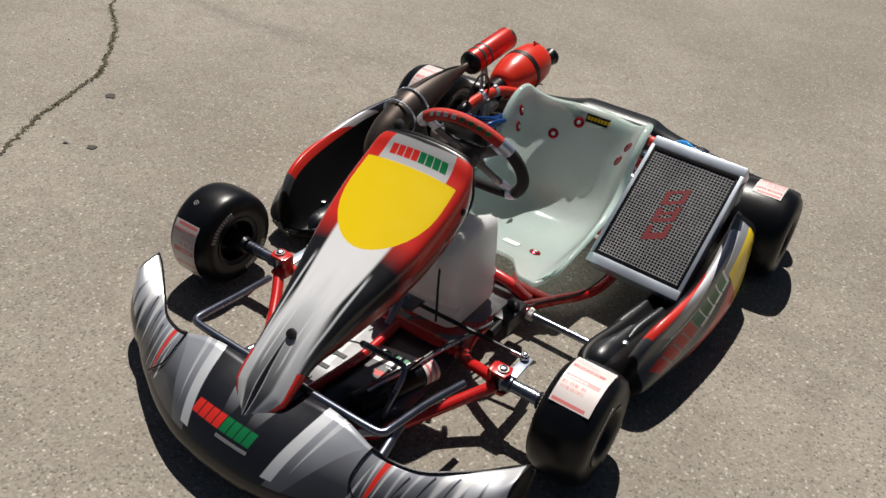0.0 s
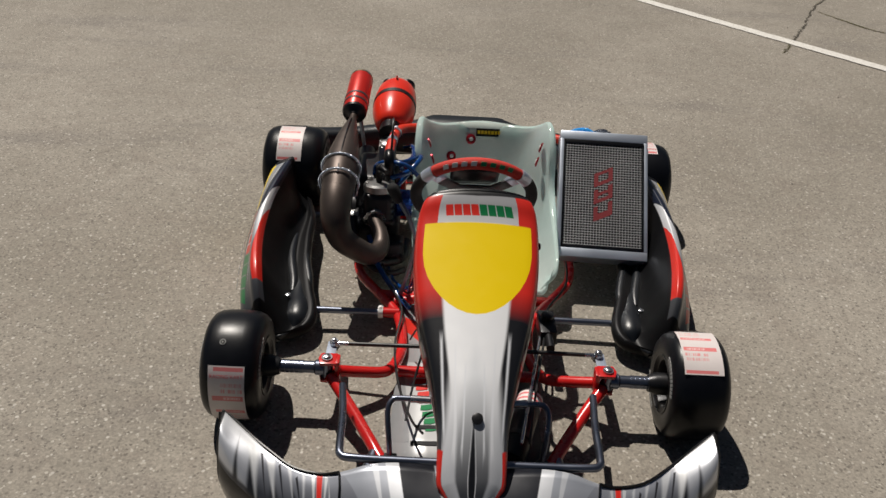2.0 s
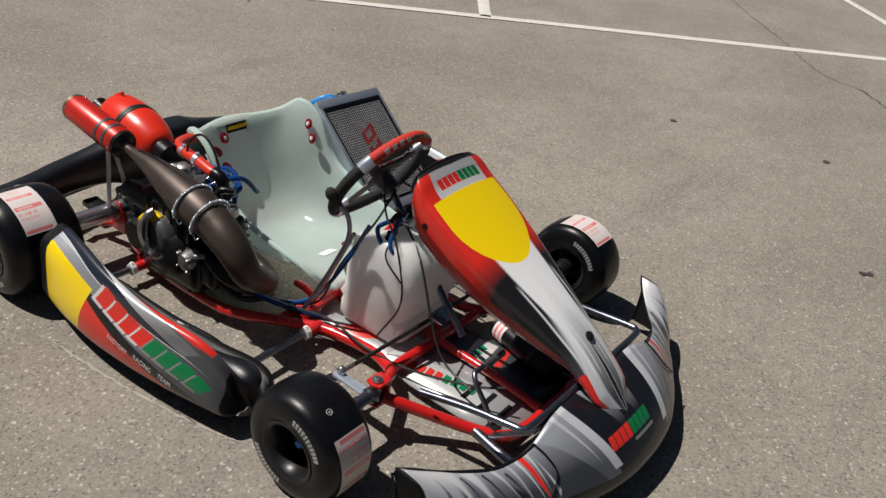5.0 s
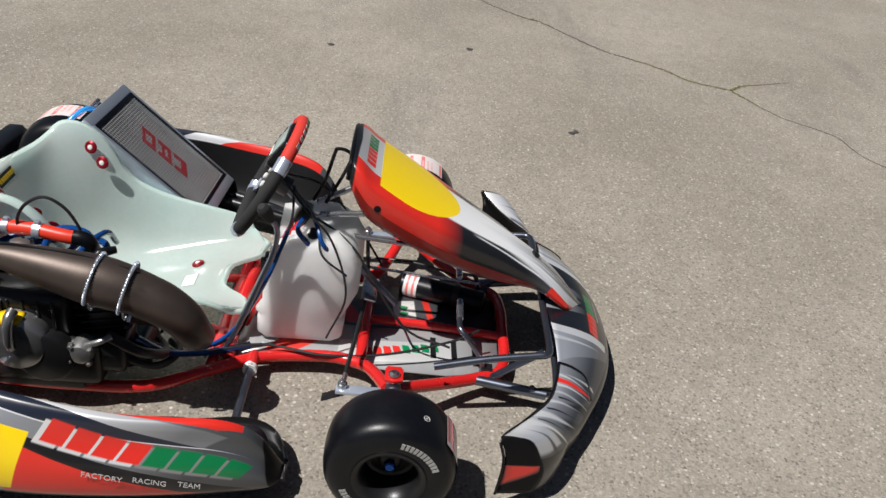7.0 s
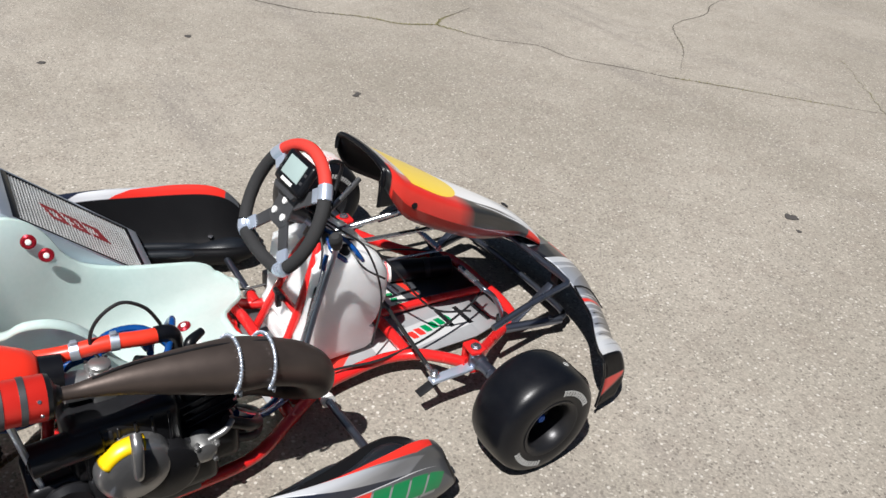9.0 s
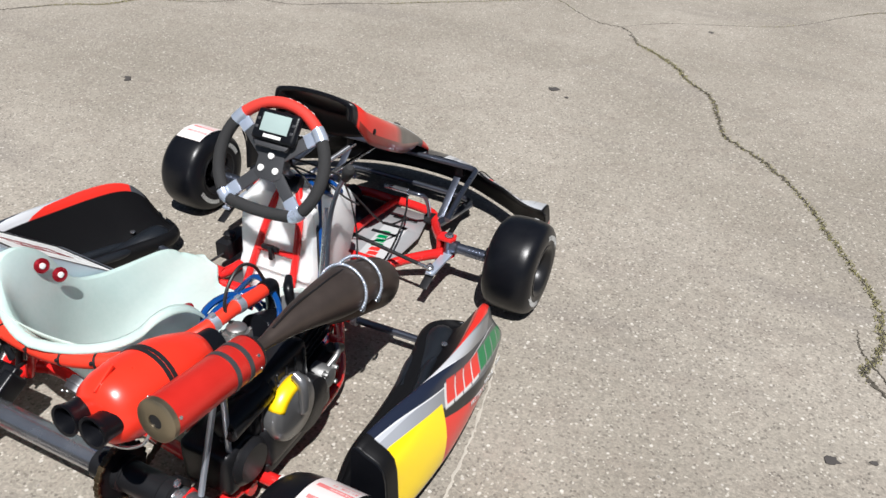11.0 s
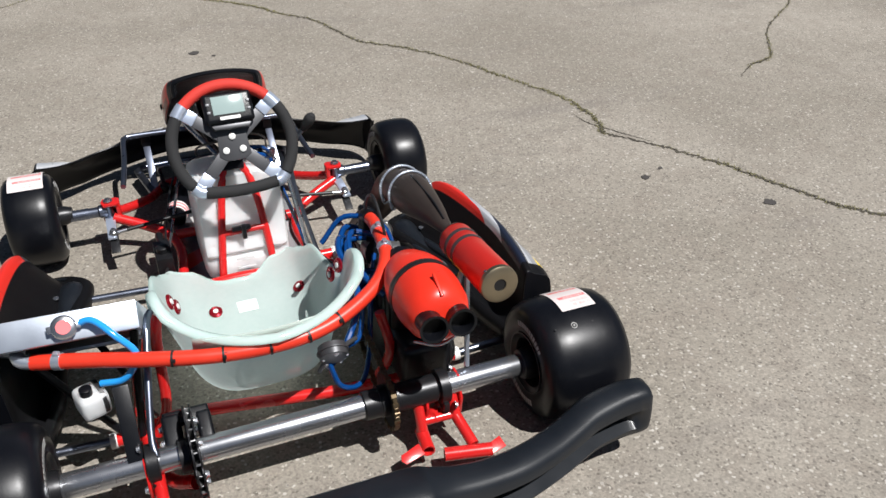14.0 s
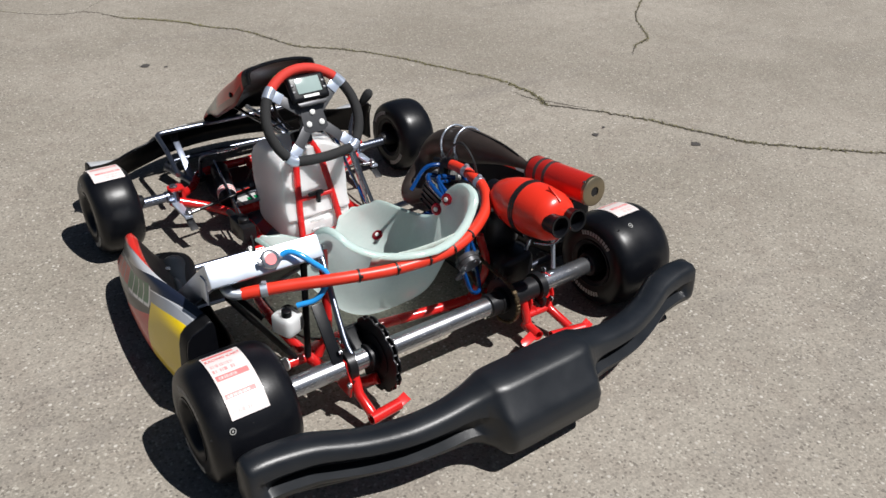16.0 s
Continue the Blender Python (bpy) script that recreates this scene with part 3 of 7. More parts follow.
PINK = (0.72, 0.2, 0.2)
LABEL = livery("tyre_label_print", (0.72, 0.655, 0.64), [
    ("area", [(0.02, 0.04), (0.075, 0.04), (0.075, 0.86), (0.02, 0.86)], PINK),
    ("rows", 0.225, 0.40, 0.06, 0.66, 2, 34, (0.74, 0.3, 0.3)),
    ("area", [(0.43, 0.05), (0.51, 0.05), (0.51, 0.9), (0.43, 0.9)], PINK),
    ("rows", 0.44, 0.50, 0.12, 0.6, 1, 40, (0.82, 0.66, 0.64)),
    ("area", [(0.69, 0.05), (0.755, 0.05), (0.755, 0.85), (0.69, 0.85)], PINK),
    ("rows", 0.697, 0.75, 0.1, 0.7, 1, 40, (0.82, 0.66, 0.64)),
    ("rows", 0.80, 0.95, 0.08, 0.6, 2, 38, (0.78, 0.45, 0.44)),
], rough=0.5, metal=0.0)


def sector_text(x, y, z, r0, r1, a0, a1, n, name, parent, face):
    """Moulded white marking on a sidewall, as plain bars round an arc."""
    shapes = []
    for k in range(n):
        s, e = radians(a0 + (a1 - a0) * (k + 0.12) / n), radians(a0 + (a1 - a0) * (k + 0.82) / n)
        vs = [(x, y + math.sin(t) * r, z + math.cos(t) * r) for r in (r0, r1) for t in (s, (s + e) / 2, e)]
        vs2 = [(x - 0.002 * face, q[1], q[2]) for q in vs]
        shapes.append((vs + vs2, [(0, 1, 4, 3), (1, 2, 5, 4), (0, 6, 7, 1), (1, 7, 8, 2), (3, 4, 10, 9), (4, 5, 11, 10), (0, 3, 9, 6), (2, 8, 11, 5)]))
    part(name, join(*shapes), WALLTEXT, parent, "pale bar-like marking on the sidewall", 30)


def text_on(body, size, m, material, parent, name="lettering"):
    c = bpy.data.curves.new(name, "FONT")
    c.body, c.size, c.align_x, c.align_y, c.extrude = body, size, "CENTER", "CENTER", 0.0003
    c.materials.append(material)
    ob = new(name, c)
    ob.matrix_world = m
    ob.parent = parent
    return ob


def wheel(front, s, label_span, marks):
    """One wheel: tyre with rim, hub and printed labels under it."""
    if front:
        x0, x1, y, z, r = (0.48, 0.616, FRONT_Y, FRONT_Z, 0.131) if s > 0 else (0.466, 0.602, FRONT_Y, FRONT_Z, 0.131)
    else:
        x0, x1, y, z, r = (0.483, 0.687, AXLE_Y, AXLE_Z, 0.14) if s > 0 else (0.488, 0.694, AXLE_Y, AXLE_Z, 0.14)
    put = (lambda q: q) if s > 0 else flip
    tyre = part("front_tyre" if front else "rear_tyre", put(tyre_shape(x0, x1, y, z, r)), RUBBER, kart, "black slick racing tyre", 50)
    w = x1 - x0
    barrel = [(0.004, 0.067), (0.0, 0.069), (0.0, 0.072), (0.006, 0.072), (0.008, 0.062), (0.03, 0.056), (w * 0.5, 0.054), (w - 0.03, 0.056), (w - 0.008, 0.062), (w - 0.006, 0.072), (w, 0.072), (w, 0.069), (w - 0.006, 0.059), (w - 0.03, 0.052), (w * 0.55, 0.05), (w * 0.5, 0.034), (w * 0.45, 0.05), (0.03, 0.052), (0.008, 0.058)]
    rim = part("rim", put(lathe(barrel, (x0, y, z), (1, 0, 0), 48, closed=True)), DARK, tyre, "black wheel rim", 45)
    part("wheel_centre", put(join(lathe([(w * 0.47, 0.046), (w * 0.53, 0.046)], (x0, y, z), (1, 0, 0), 32), *[bolt((x0 + w * 0.53, y + math.cos(a) * 0.029, z + math.sin(a) * 0.029), (1, 0, 0), 0.006, 0.008) for a in (0.5, 2.6, 4.7)])), DARK, tyre)
    if front:
        part("hub", put(lathe([(-0.03, 0.02), (-0.01, 0.027), (w * 0.5, 0.027), (w * 0.62, 0.024), (w * 0.66, 0.016)], (x0, y, z), (1, 0, 0), 28)), DARK, tyre, "black front hub")
        part("hub_nut", put(lathe([(w * 0.6, 0.012), (w * 0.74, 0.012), (w * 0.76, 0.009)], (x0, y, z), (1, 0, 0), 6)), BLUEMETAL, tyre, "blue anodised hub nut")
    else:
        part("hub", put(lathe([(-0.012, 0.033), (0.0, 0.036), (w * 0.45, 0.036), (w * 0.5, 0.046)], (x0, y, z), (1, 0, 0), 28)), DARK, tyre, "black rear hub")
    lx0, lx1, a0, a1 = label_span
    label = part("tyre_label", patch(lx0, lx1, y, z, r + 0.0006, a0, a1), LABEL, tyre, "white paper tyre label with pink print", 180)
    a = radians(a0 + (a1 - a0) * 0.15)
    n = Vector((0, math.sin(a), math.cos(a)))
    if s * (1 if front else -1) > 0:
        text_on("RACING KART", 0.0115 if front else 0.0118, frame_at(Vector(((lx0 + lx1) / 2, y, z)) + n * (r + 0.0012), (1 if lx1 > lx0 and not front else -1, 0, 0), n), STICKRED, label)
    for (mx, ma) in marks:
        a = radians(ma)
        n = Vector((0, math.sin(a), math.cos(a)))
        part("wear_mark", join(ring(Vector((mx, y, z)) + n * (r + 0.0002), n, 0.0062, 0.0011, 18, 5), rod(Vector((mx, y, z)) + n * (r - 0.001), Vector((mx, y, z)) + n * (r + 0.0012), 0.0022, 8)), WALLTEXT, tyre, "small pale ring mark moulded on the tread")
        for dx in (-0.045, 0.045) if not front else ():
            part("tread_pip", rod(Vector((mx + dx, y, z)) + n * (r - 0.001), Vector((mx + dx, y, z)) + n * (r + 0.0004), 0.002, 8), DARK, tyre)
    for face, x in ((1, x1 + 0.0006), (-1, x0 - 0.0006)):
        sector_text(x * s, y, z, 0.087, 0.1, 190 if front else -40, 250 if front else 30, 11, "sidewall_marking", tyre, face * s)
        sector_text(x * s, y, z, 0.087, 0.1, 10 if front else 140, 70 if front else 210, 11, "sidewall_marking", tyre, face * s)
    return tyre


wheel(True, 1, (0.506, 0.588, 52, 125), ((0.562, 28),))
wheel(True, -1, (-0.487, -0.577, 39, -22), ())
wheel(False, 1, (0.635, 0.553, 57, -8), ((0.562, -24),))
wheel(False, -1, (-0.643, -0.56, 19, -53), ((-0.648, -61),))

# ---- frame ----
T = 0.0145
rail = [(0.245, 0.0, 0.085), (0.295, 0.06, 0.055), (0.326, 0.2, 0.048), (0.331, 0.38, 0.047), (0.316, 0.53, 0.047), (0.244, 0.65, 0.047), (0.188, 0.745, 0.047), (0.17, 0.85, 0.05), (0.172, 0.93, 0.055), (0.2, 1.0, 0.062), (0.262, 1.035, 0.085), (0.33, 1.06, 0.108)]
yoke = [(0.33, 1.085, 0.112), (0.28, 1.15, 0.085), (0.222, 1.235, 0.058), (0.19, 1.29, 0.05), (0.16, 1.33, 0.048), (0.09, 1.345, 0.048), (0.0, 1.345, 0.048)]
for s, put in ((1, lambda q: q), (-1, flip)):
    part("side_rail", put(tube(rail, T, 12, 6)), RED, kart, "glossy red frame tube")
    part("front_tube", put(tube(yoke, T, 12, 6)), RED, kart, "glossy red frame tube")
    # kingpin yoke: two lugs, pin and bolt
    lug = [(-0.02, -0.02), (0.02, -0.02), (0.026, 0), (0.02, 0.02), (-0.02, 0.02)]
    yoke_ob = part("kingpin_yoke", put(join(*[plate(lug, 0.008, pose(0.333, 1.073, zz), 0.002) for zz in (0.1, 0.152)], slab((0.012, 0.034, 0.06), pose(0.313, 1.073, 0.126), 0.003))), RED, kart, "red kingpin bracket")
    part("kingpin", put(join(rod((0.338, 1.073, 0.085), (0.338, 1.073, 0.166), 0.0065, 12), bolt((0.338, 1.073, 0.158), (0, 0, 1), 0.009, 0.008), bolt((0.338, 1.073, 0.09), (0, 0, -1), 0.008, 0.008))), STEEL, yoke_ob, "steel kingpin bolt")
    stub = part("stub_axle", put(join(lathe([(0, 0.018), (0.02, 0.019), (0.024, 0.015), (0.11, 0.0135), (0.135, 0.0125)], (0.345, 1.074, 0.127), (1, 0, 0), 24), lathe([(-0.023, 0.016), (0.023, 0.016)], (0.34, 1.073, 0.126), (0, 0, 1), 20))), CHROME, kart, "chromed stub axle")
    part("spacer", put(join(*[lathe([(0, 0.016), (0.009, 0.016)], (0.395 + 0.011 * k, 1.074, 0.127), (1, 0, 0), 20) for k in range(5)])), CHROME, stub)
    part("steering_arm", put(plate([(-0.012, -0.12), (0.012, -0.12), (0.014, 0), (-0.014, 0)], 0.008, pose(0.341, 1.068, 0.105, 0, 0, 0), 0.002)), CLAMP, kart, "polished steering arm")
    part("tie_rod", put(rod((0.334, 0.962, 0.113), (0.045, 0.985, 0.135), 0.0055, 10)), CABLE, kart, "black tie rod")
    part("rod_end", put(join(lathe([(-0.011, 0.006), (-0.006, 0.011), (0.006, 0.011), (0.011, 0.006)], (0.336, 0.962, 0.113), (0, 0, 1), 16), rod((0.335, 0.962, 0.113), (0.30, 0.965, 0.1155), 0.006, 10), bolt((0.336, 0.962, 0.122), (0, 0, 1), 0.006, 0.007))), STEEL, kart, "steel rod end")
    # slotted strap under the steering arm's end
    part("slotted_bracket", put(join(plate([(-0.012, -0.03), (0.012, -0.03), (0.012, 0.03), (-0.012, 0.03)], 0.004, pose(0.338, 0.945, 0.088, 25, 0, 0), 0.001), rod((0.338, 0.962, 0.086), (0.338, 0.962, 0.108), 0.004, 8))), DARK, kart)
    # front bar loops
    part("bumper_bracket", put(join(rod((0.205, 1.262, 0.052), (0.243, 1.435, 0.055), 0.0125, 14), bolt((0.238, 1.40, 0.068), (0, 0, 1), 0.006, 0.006))), CHROME, kart, "chromed bumper spigot")
    part("bumper_stay", put(plate([(-0.011, 0), (0.011, 0), (0.011, 0.15), (-0.011, 0.15)], 0.005, frame_at((0.20, 1.30, 0.055), (1, 0, 0), (0, -0.62, 0.78)), 0.001)), CHROME, kart, "flat steel stay")
    # side bars to the pods
    for yy, xa, xb in ((0.738, 0.185, 0.43), (0.205, 0.34, 0.52)):
        part("pod_bar", put(rod((xa + 0.02, yy, 0.052), (xb, yy + 0.006, 0.055), 0.0095, 14)), CHROME, kart, "chromed side pod bar")
        part("bar_socket", put(lathe([(0, 0.0145), (0.045, 0.0145)], (xa, yy, 0.052), (1, 0.02, 0), 18)), RED, kart)
        part("bar_clamp", put(join(lathe([(0, 0.0165), (0.014, 0.0165)], (xa + 0.045, yy + 0.001, 0.052), (1, 0.02, 0), 18), bolt((xa + 0.052, yy, 0.068), (0, 0, 1), 0.005, 0.005))), WHITE, kart, "white nylon clamp")

part("front_bar", tube([(0.29, 1.16, 0.15), (0.275, 1.28, 0.172), (0.268, 1.385, 0.188), (0.262, 1.412, 0.19), (0.235, 1.42, 0.191), (0.12, 1.421, 0.19), (-0.12, 1.421, 0.19), (-0.235, 1.42, 0.191), (-0.262, 1.412, 0.19), (-0.268, 1.385, 0.188), (-0.275, 1.28, 0.172), (-0.29, 1.16, 0.15)], 0.0085, 12, 5), CHROME, kart, "chromed front bumper bar")
part("lower_front_bar", tube([(0.24, 1.43, 0.055), (0.22, 1.46, 0.055), (0.1, 1.47, 0.055), (-0.1, 1.47, 0.055), (-0.22, 1.46, 0.055), (-0.24, 1.43, 0.055)], 0.009, 12, 5), CHROME, kart)
for pts in ([(-0.345, 0.21, 0.048), (-0.23, 0.235, 0.05), (0.1, 0.185, 0.05), (0.345, 0.17, 0.048)], [(-0.255, 0.645, 0.047), (0.255, 0.645, 0.047)], [(-0.172, 0.99, 0.055), (0.172, 0.99, 0.055)], [(-0.2, 0.68, 0.047), (-0.1, 0.675, 0.075), (0.06, 0.675, 0.075), (0.2, 0.68, 0.047)]):
    part("cross_tube", tube(pts, T, 12, 6), RED, kart, "glossy red frame tube")
part("seat_support", tube([(-0.3, 0.2, 0.05), (-0.27, 0.2, 0.13), (-0.262, 0.22, 0.28), (-0.25, 0.24, 0.33)], 0.0115, 10, 5), RED, kart)
part("seat_support", tube([(0.18, 0.18, 0.05), (0.215, 0.16, 0.15), (0.2, 0.18, 0.25)], 0.0115, 10, 5), RED, kart)
part("seat_tab", tube([(0.12, 0.66, 0.05), (0.11, 0.60, 0.056), (0.1, 0.545, 0.05)], 0.012, 10, 4), RED, kart)
part("seat_tab", tube([(-0.12, 0.66, 0.05), (-0.11, 0.60, 0.056), (-0.108, 0.545, 0.05)], 0.012, 10, 4), RED, kart)

# floor tray with printed film
TRAY = livery("tray_film", (0.33, 0.335, 0.345), [
    ("area", [(-0.2, 0.6), (0.012, 0.6), (0.012, 1.4), (-0.2, 1.4)], (0.05, 0.052, 0.06), (0.14, 0.143, 0.15), ((0.0, 1.2), (0.0, 0.8))),
    ("area", [(0.0, 0.84), (0.19, 0.72), (0.19, 0.77), (0.04, 0.93), (0.0, 0.93)], (0.58, 0.03, 0.02)),
    ("area", [(-0.19, 0.80), (0.0, 0.94), (0.0, 0.99), (-0.19, 0.88)], (0.5, 0.025, 0.018)),
    ("area", [(0.075, 0.93), (0.16, 0.93), (0.128, 1.235), (0.052, 1.235)], (0.52, 0.525, 0.53)),
    ("area", [(0.03, 1.22), (0.18, 1.22), (0.18, 1.34), (0.03, 1.34)], (0.36, 0.365, 0.375)),
    ("area", [(-0.11, 1.05), (0.0, 1.07), (0.0, 1.125), (-0.12, 1.11)], (0.66, 0.66, 0.64)),
    ("area", [(-0.13, 1.13), (-0.04, 1.15), (-0.05, 1.165), (-0.14, 1.145)], (0.58, 0.03, 0.02)),
], rough=0.3, metal=0.2)
tray_rows = [[(x, y, 0.034) for x in (-w, -w * 0.5, 0, w * 0.5, w)] for y, w in ((0.62, 0.19), (0.75, 0.165), (0.9, 0.16), (1.05, 0.178), (1.2, 0.18), (1.33, 0.15))]
tray = part("floor_tray", loft(tray_rows, [r[0][1] for r in tray_rows], [0, 1, 2, 3, 4]), TRAY, kart, "grey floor tray with white and black film", thick=0.003)
layer = tray.data.uv_layers[0]
for loop in tray.data.loops:
    co = tray.data.vertices[loop.vertex_index].co
    layer.data[loop.index].uv = (co.x, co.y)
PRINT_RED = plain("red_print", (0.62, 0.025, 0.018), 0.35, vary=0.05)
for k in range(8):
    part("logo_block", plate([(-0.017, -0.0095), (0.013, -0.0095), (0.017, 0.0075), (0.002, 0.0095), (-0.013, 0.0075)], 0.001, pose(0.113 - k * 0.0048, 1.005 + k * 0.0235, 0.0366, 0, 0, 11), 0.0003, 1), PRINT_RED if k < 4 else GREEN, tray)
for k in range(3):
    part("logo_block", plate([(-0.011, -0.008), (0.008, -0.008), (0.011, 0.008), (-0.008, 0.008)], 0.001, pose(-0.03 - k * 0.026, 1.088 - k * 0.002, 0.0366, 0, 0, 80), 0.0003, 1), GREEN, tray)
for k in range(3):
    part("tray_slot", slab((0.082, 0.014, 0.002), pose(0.078 + 0.009 * k, 1.166 + k * 0.053, 0.0366, 0, 0, 2), 0.0008, 1), DARK, tray)
part("inner_rail", tube([(0.02, 0.995, 0.055), (0.022, 1.15, 0.05), (0.045, 1.335, 0.05)], 0.0115, 12, 5), RED, kart, "glossy red inner frame tube")

# pedals
for s, put in ((1, lambda q: q), (-1, flip)):
    pedal = part("pedal", put(tube([(0.17, 1.29, 0.05), (0.174, 1.275, 0.095), (0.18, 1.24, 0.15), (0.172, 1.222, 0.168), (0.15, 1.217, 0.171), (0.05, 1.219, 0.17)], 0.0065, 10, 5)), CHROME, kart, "chromed foot pedal")
    part("pedal_grip", put(rod((0.055, 1.219, 0.17), (0.13, 1.218, 0.171), 0.0085, 12)), STEEL, pedal)
    part("pedal_bracket", put(slab((0.03, 0.03, 0.025), pose(0.17, 1.295, 0.052), 0.003)), DARK, pedal)
part("throttle_cable", tube([(0.12, 1.27, 0.12), (0.15, 1.2, 0.1), (0.185, 1.05, 0.075), (0.2, 0.9, 0.07), (0.19, 0.75, 0.08), (0.24, 0.6, 0.08), (0.27, 0.5, 0.14), (0.28, 0.42, 0.22)], 0.0032, 7, 6), CABLE, kart, "black throttle cable")
part("brake_rod", rod((-0.12, 1.28, 0.11), (-0.2, 0.86, 0.09), 0.004, 8), STEEL, kart, "thin steel brake rod")
part("brake_cable", tube([(-0.12, 1.27, 0.1), (-0.15, 1.1, 0.13), (-0.19, 0.9, 0.1), (-0.2, 0.8, 0.07)], 0.003, 7, 5), CABLE, kart)
part("brake_line", tube([(-0.19, 0.82, 0.09), (-0.23, 0.7, 0.07), (-0.3, 0.55, 0.06), (-0.31, 0.3, 0.06), (-0.27, 0.15, 0.12)], 0.0035, 7, 5), CABLE, kart)
master = part("brake_master_cylinder", join(slab((0.045, 0.1, 0.05), pose(-0.205, 0.83, 0.09), 0.006), rod((-0.205, 0.88, 0.1), (-0.205, 0.93, 0.1), 0.011, 14)), DARK, kart, "black brake master cylinder")
part("reservoir_cap", lathe([(0, 0.017), (0.014, 0.017), (0.017, 0.013)], (-0.205, 0.82, 0.115), (0, 0, 1), 18), DARK, master)
DRUM, DRUMWAY = Vector((-0.145, 1.075, 0.064)), Vector((0.3, 1, 0.0)).normalized()
drum = part("battery_tube", lathe([(0, 0.026), (0.004, 0.031), (0.23, 0.031), (0.234, 0.026)], DRUM, DRUMWAY, 28), BLACK, kart, "black cylinder lying on the floor tray")
part("tube_label", lathe([(0.012, 0.0316), (0.05, 0.0316)], DRUM, DRUMWAY, 28), PAPER, drum, "white label with red print")
part("label_print", join(lathe([(0.02, 0.0319), (0.026, 0.0319)], DRUM, DRUMWAY, 28), lathe([(0.036, 0.0319), (0.042, 0.0319)], DRUM, DRUMWAY, 28)), STICKRED, drum)
part("tube_strap", lathe([(0.15, 0.0312), (0.15, 0.033), (0.165, 0.033), (0.165, 0.0312)], DRUM, DRUMWAY, 28), CABLE, drum)

# ---- steering ----
SWC, SWU, SWN = Vector((0.012, 0.74, 0.437)), Vector((0, 0.5, 0.866)), Vector((0, -0.866, 0.5))
SWM = frame_at(SWC, (1, 0, 0), SWN)


def rim_point(a):
    """The wheel's rim: round, flattened at the bottom; a: degrees from the top, to the right."""
    x, y = math.sin(radians(a)) * 0.148, math.cos(radians(a)) * 0.148
    if y < -0.108:
        y = -0.108 - (abs(y) - 0.108) * 0.25
    return SWM @ Vector((x, y, 0))


def rim_arc(a0, a1, r, seg=14):
    n = max(4, int((a1 - a0) / 6))
    return tube([rim_point(a0 + (a1 - a0) * k / n) for k in range(n + 1)], r, seg, smooth=False)


sw = part("steering_wheel", rim_arc(-308, 52, 0.0115), GRIP, kart, "steering wheel with black suede grip and red top", 60)
part("top_grip", rim_arc(-44, 44, 0.0148, 16), REDGRIP, sw, "red suede grip at the wheel's top", 60)
part("lower_grip", rim_arc(57, 128, 0.0152, 16), GRIP, sw, sharp=60)
part("lower_grip", rim_arc(-128, -57, 0.0152, 16), GRIP, sw, sharp=60)
part("lower_grip", rim_arc(143, 217, 0.0152, 16), GRIP, sw, sharp=60)
SPOKES = ((50.5, 0.112, 0.095), (-50.5, -0.112, 0.095), (136, 0.1, -0.1), (-136, -0.1, -0.1))
for a, sx, sy in SPOKES:
    part("rim_clamp", join(rim_arc(a - 6.5, a + 6.5, 0.0165, 16), slab((0.034, 0.04, 0.009), SWM @ Matrix.Translation((sx * 0.86, sy * 0.86, 0)) @ pose(0, 0, 0, 0, 0, -a), 0.003)), CLAMP, sw, "polished alloy rim clamp", 35)
    part("spoke", slab((0.031, 0.085, 0.006), SWM @ Matrix.Translation((sx * 0.46, sy * 0.46, -0.002)) @ pose(0, 0, 0, 0, 0, -a), 0.0015), GUN, sw, "grey anodised spoke")
part("hub_plate", plate([(-0.04, -0.03), (-0.022, -0.042), (0.022, -0.042), (0.04, -0.03), (0.036, 0.024), (0.05, 0.05), (-0.05, 0.05), (-0.036, 0.024)], 0.006, SWM @ Matrix.Translation((0, 0, -0.0005)), 0.0015), GUN, sw, "grey anodised hub plate")
for x, y in ((0, 0.018), (-0.021, -0.016), (0.021, -0.016)):
    part("hub_bolt", join(lathe([(0, 0.0085), (0.004, 0.0085), (0.0055, 0.006)], SWM @ Vector((x, y, 0.0025)), SWN, 16), lathe([(0.0056, 0.0035), (0.0062, 0.0035)], SWM @ Vector((x, y, 0.0025)), SWN, 6)), WHITE, sw, "pale button-head bolt")
part("wheel_boss", lathe([(-0.05, 0.024), (-0.01, 0.024), (0, 0.032)], SWM @ Vector((0, 0, -0.004)), SWN, 24), GUN, sw)
DISP = SWM @ Matrix.Translation((0.003, 0.088, 0.012)) @ pose(0, 0, 0, -8, 0, 0)
disp = part("dash_display", slab((0.122, 0.078, 0.022), DISP, 0.011, 3), BLACK, kart, "black digital dash display with grey screen")
part("screen", slab((0.078, 0.046, 0.003), DISP @ Matrix.Translation((0, 0.005, 0.0115)), 0.001), SCREEN, disp, "grey-green liquid crystal screen")
part("maker_bar", slab((0.05, 0.008, 0.001), DISP @ Matrix.Translation((0, -0.0275, 0.0115)), 0.0003, 1), WHITE, disp)
for k in range(4):
    part("display_button", slab((0.009, 0.007, 0.003), DISP @ Matrix.Translation((-0.0495 if k < 2 else 0.0495, 0.01 if k % 2 else -0.01, 0.0115)), 0.001), GUN, disp)
part("display_visor", plate([(-0.05, -0.012), (0.05, -0.012), (0.043, -0.024), (-0.043, -0.024)], 0.012, DISP @ Matrix.Translation((0, -0.03, 0.0)), 0.003), GUN, disp)
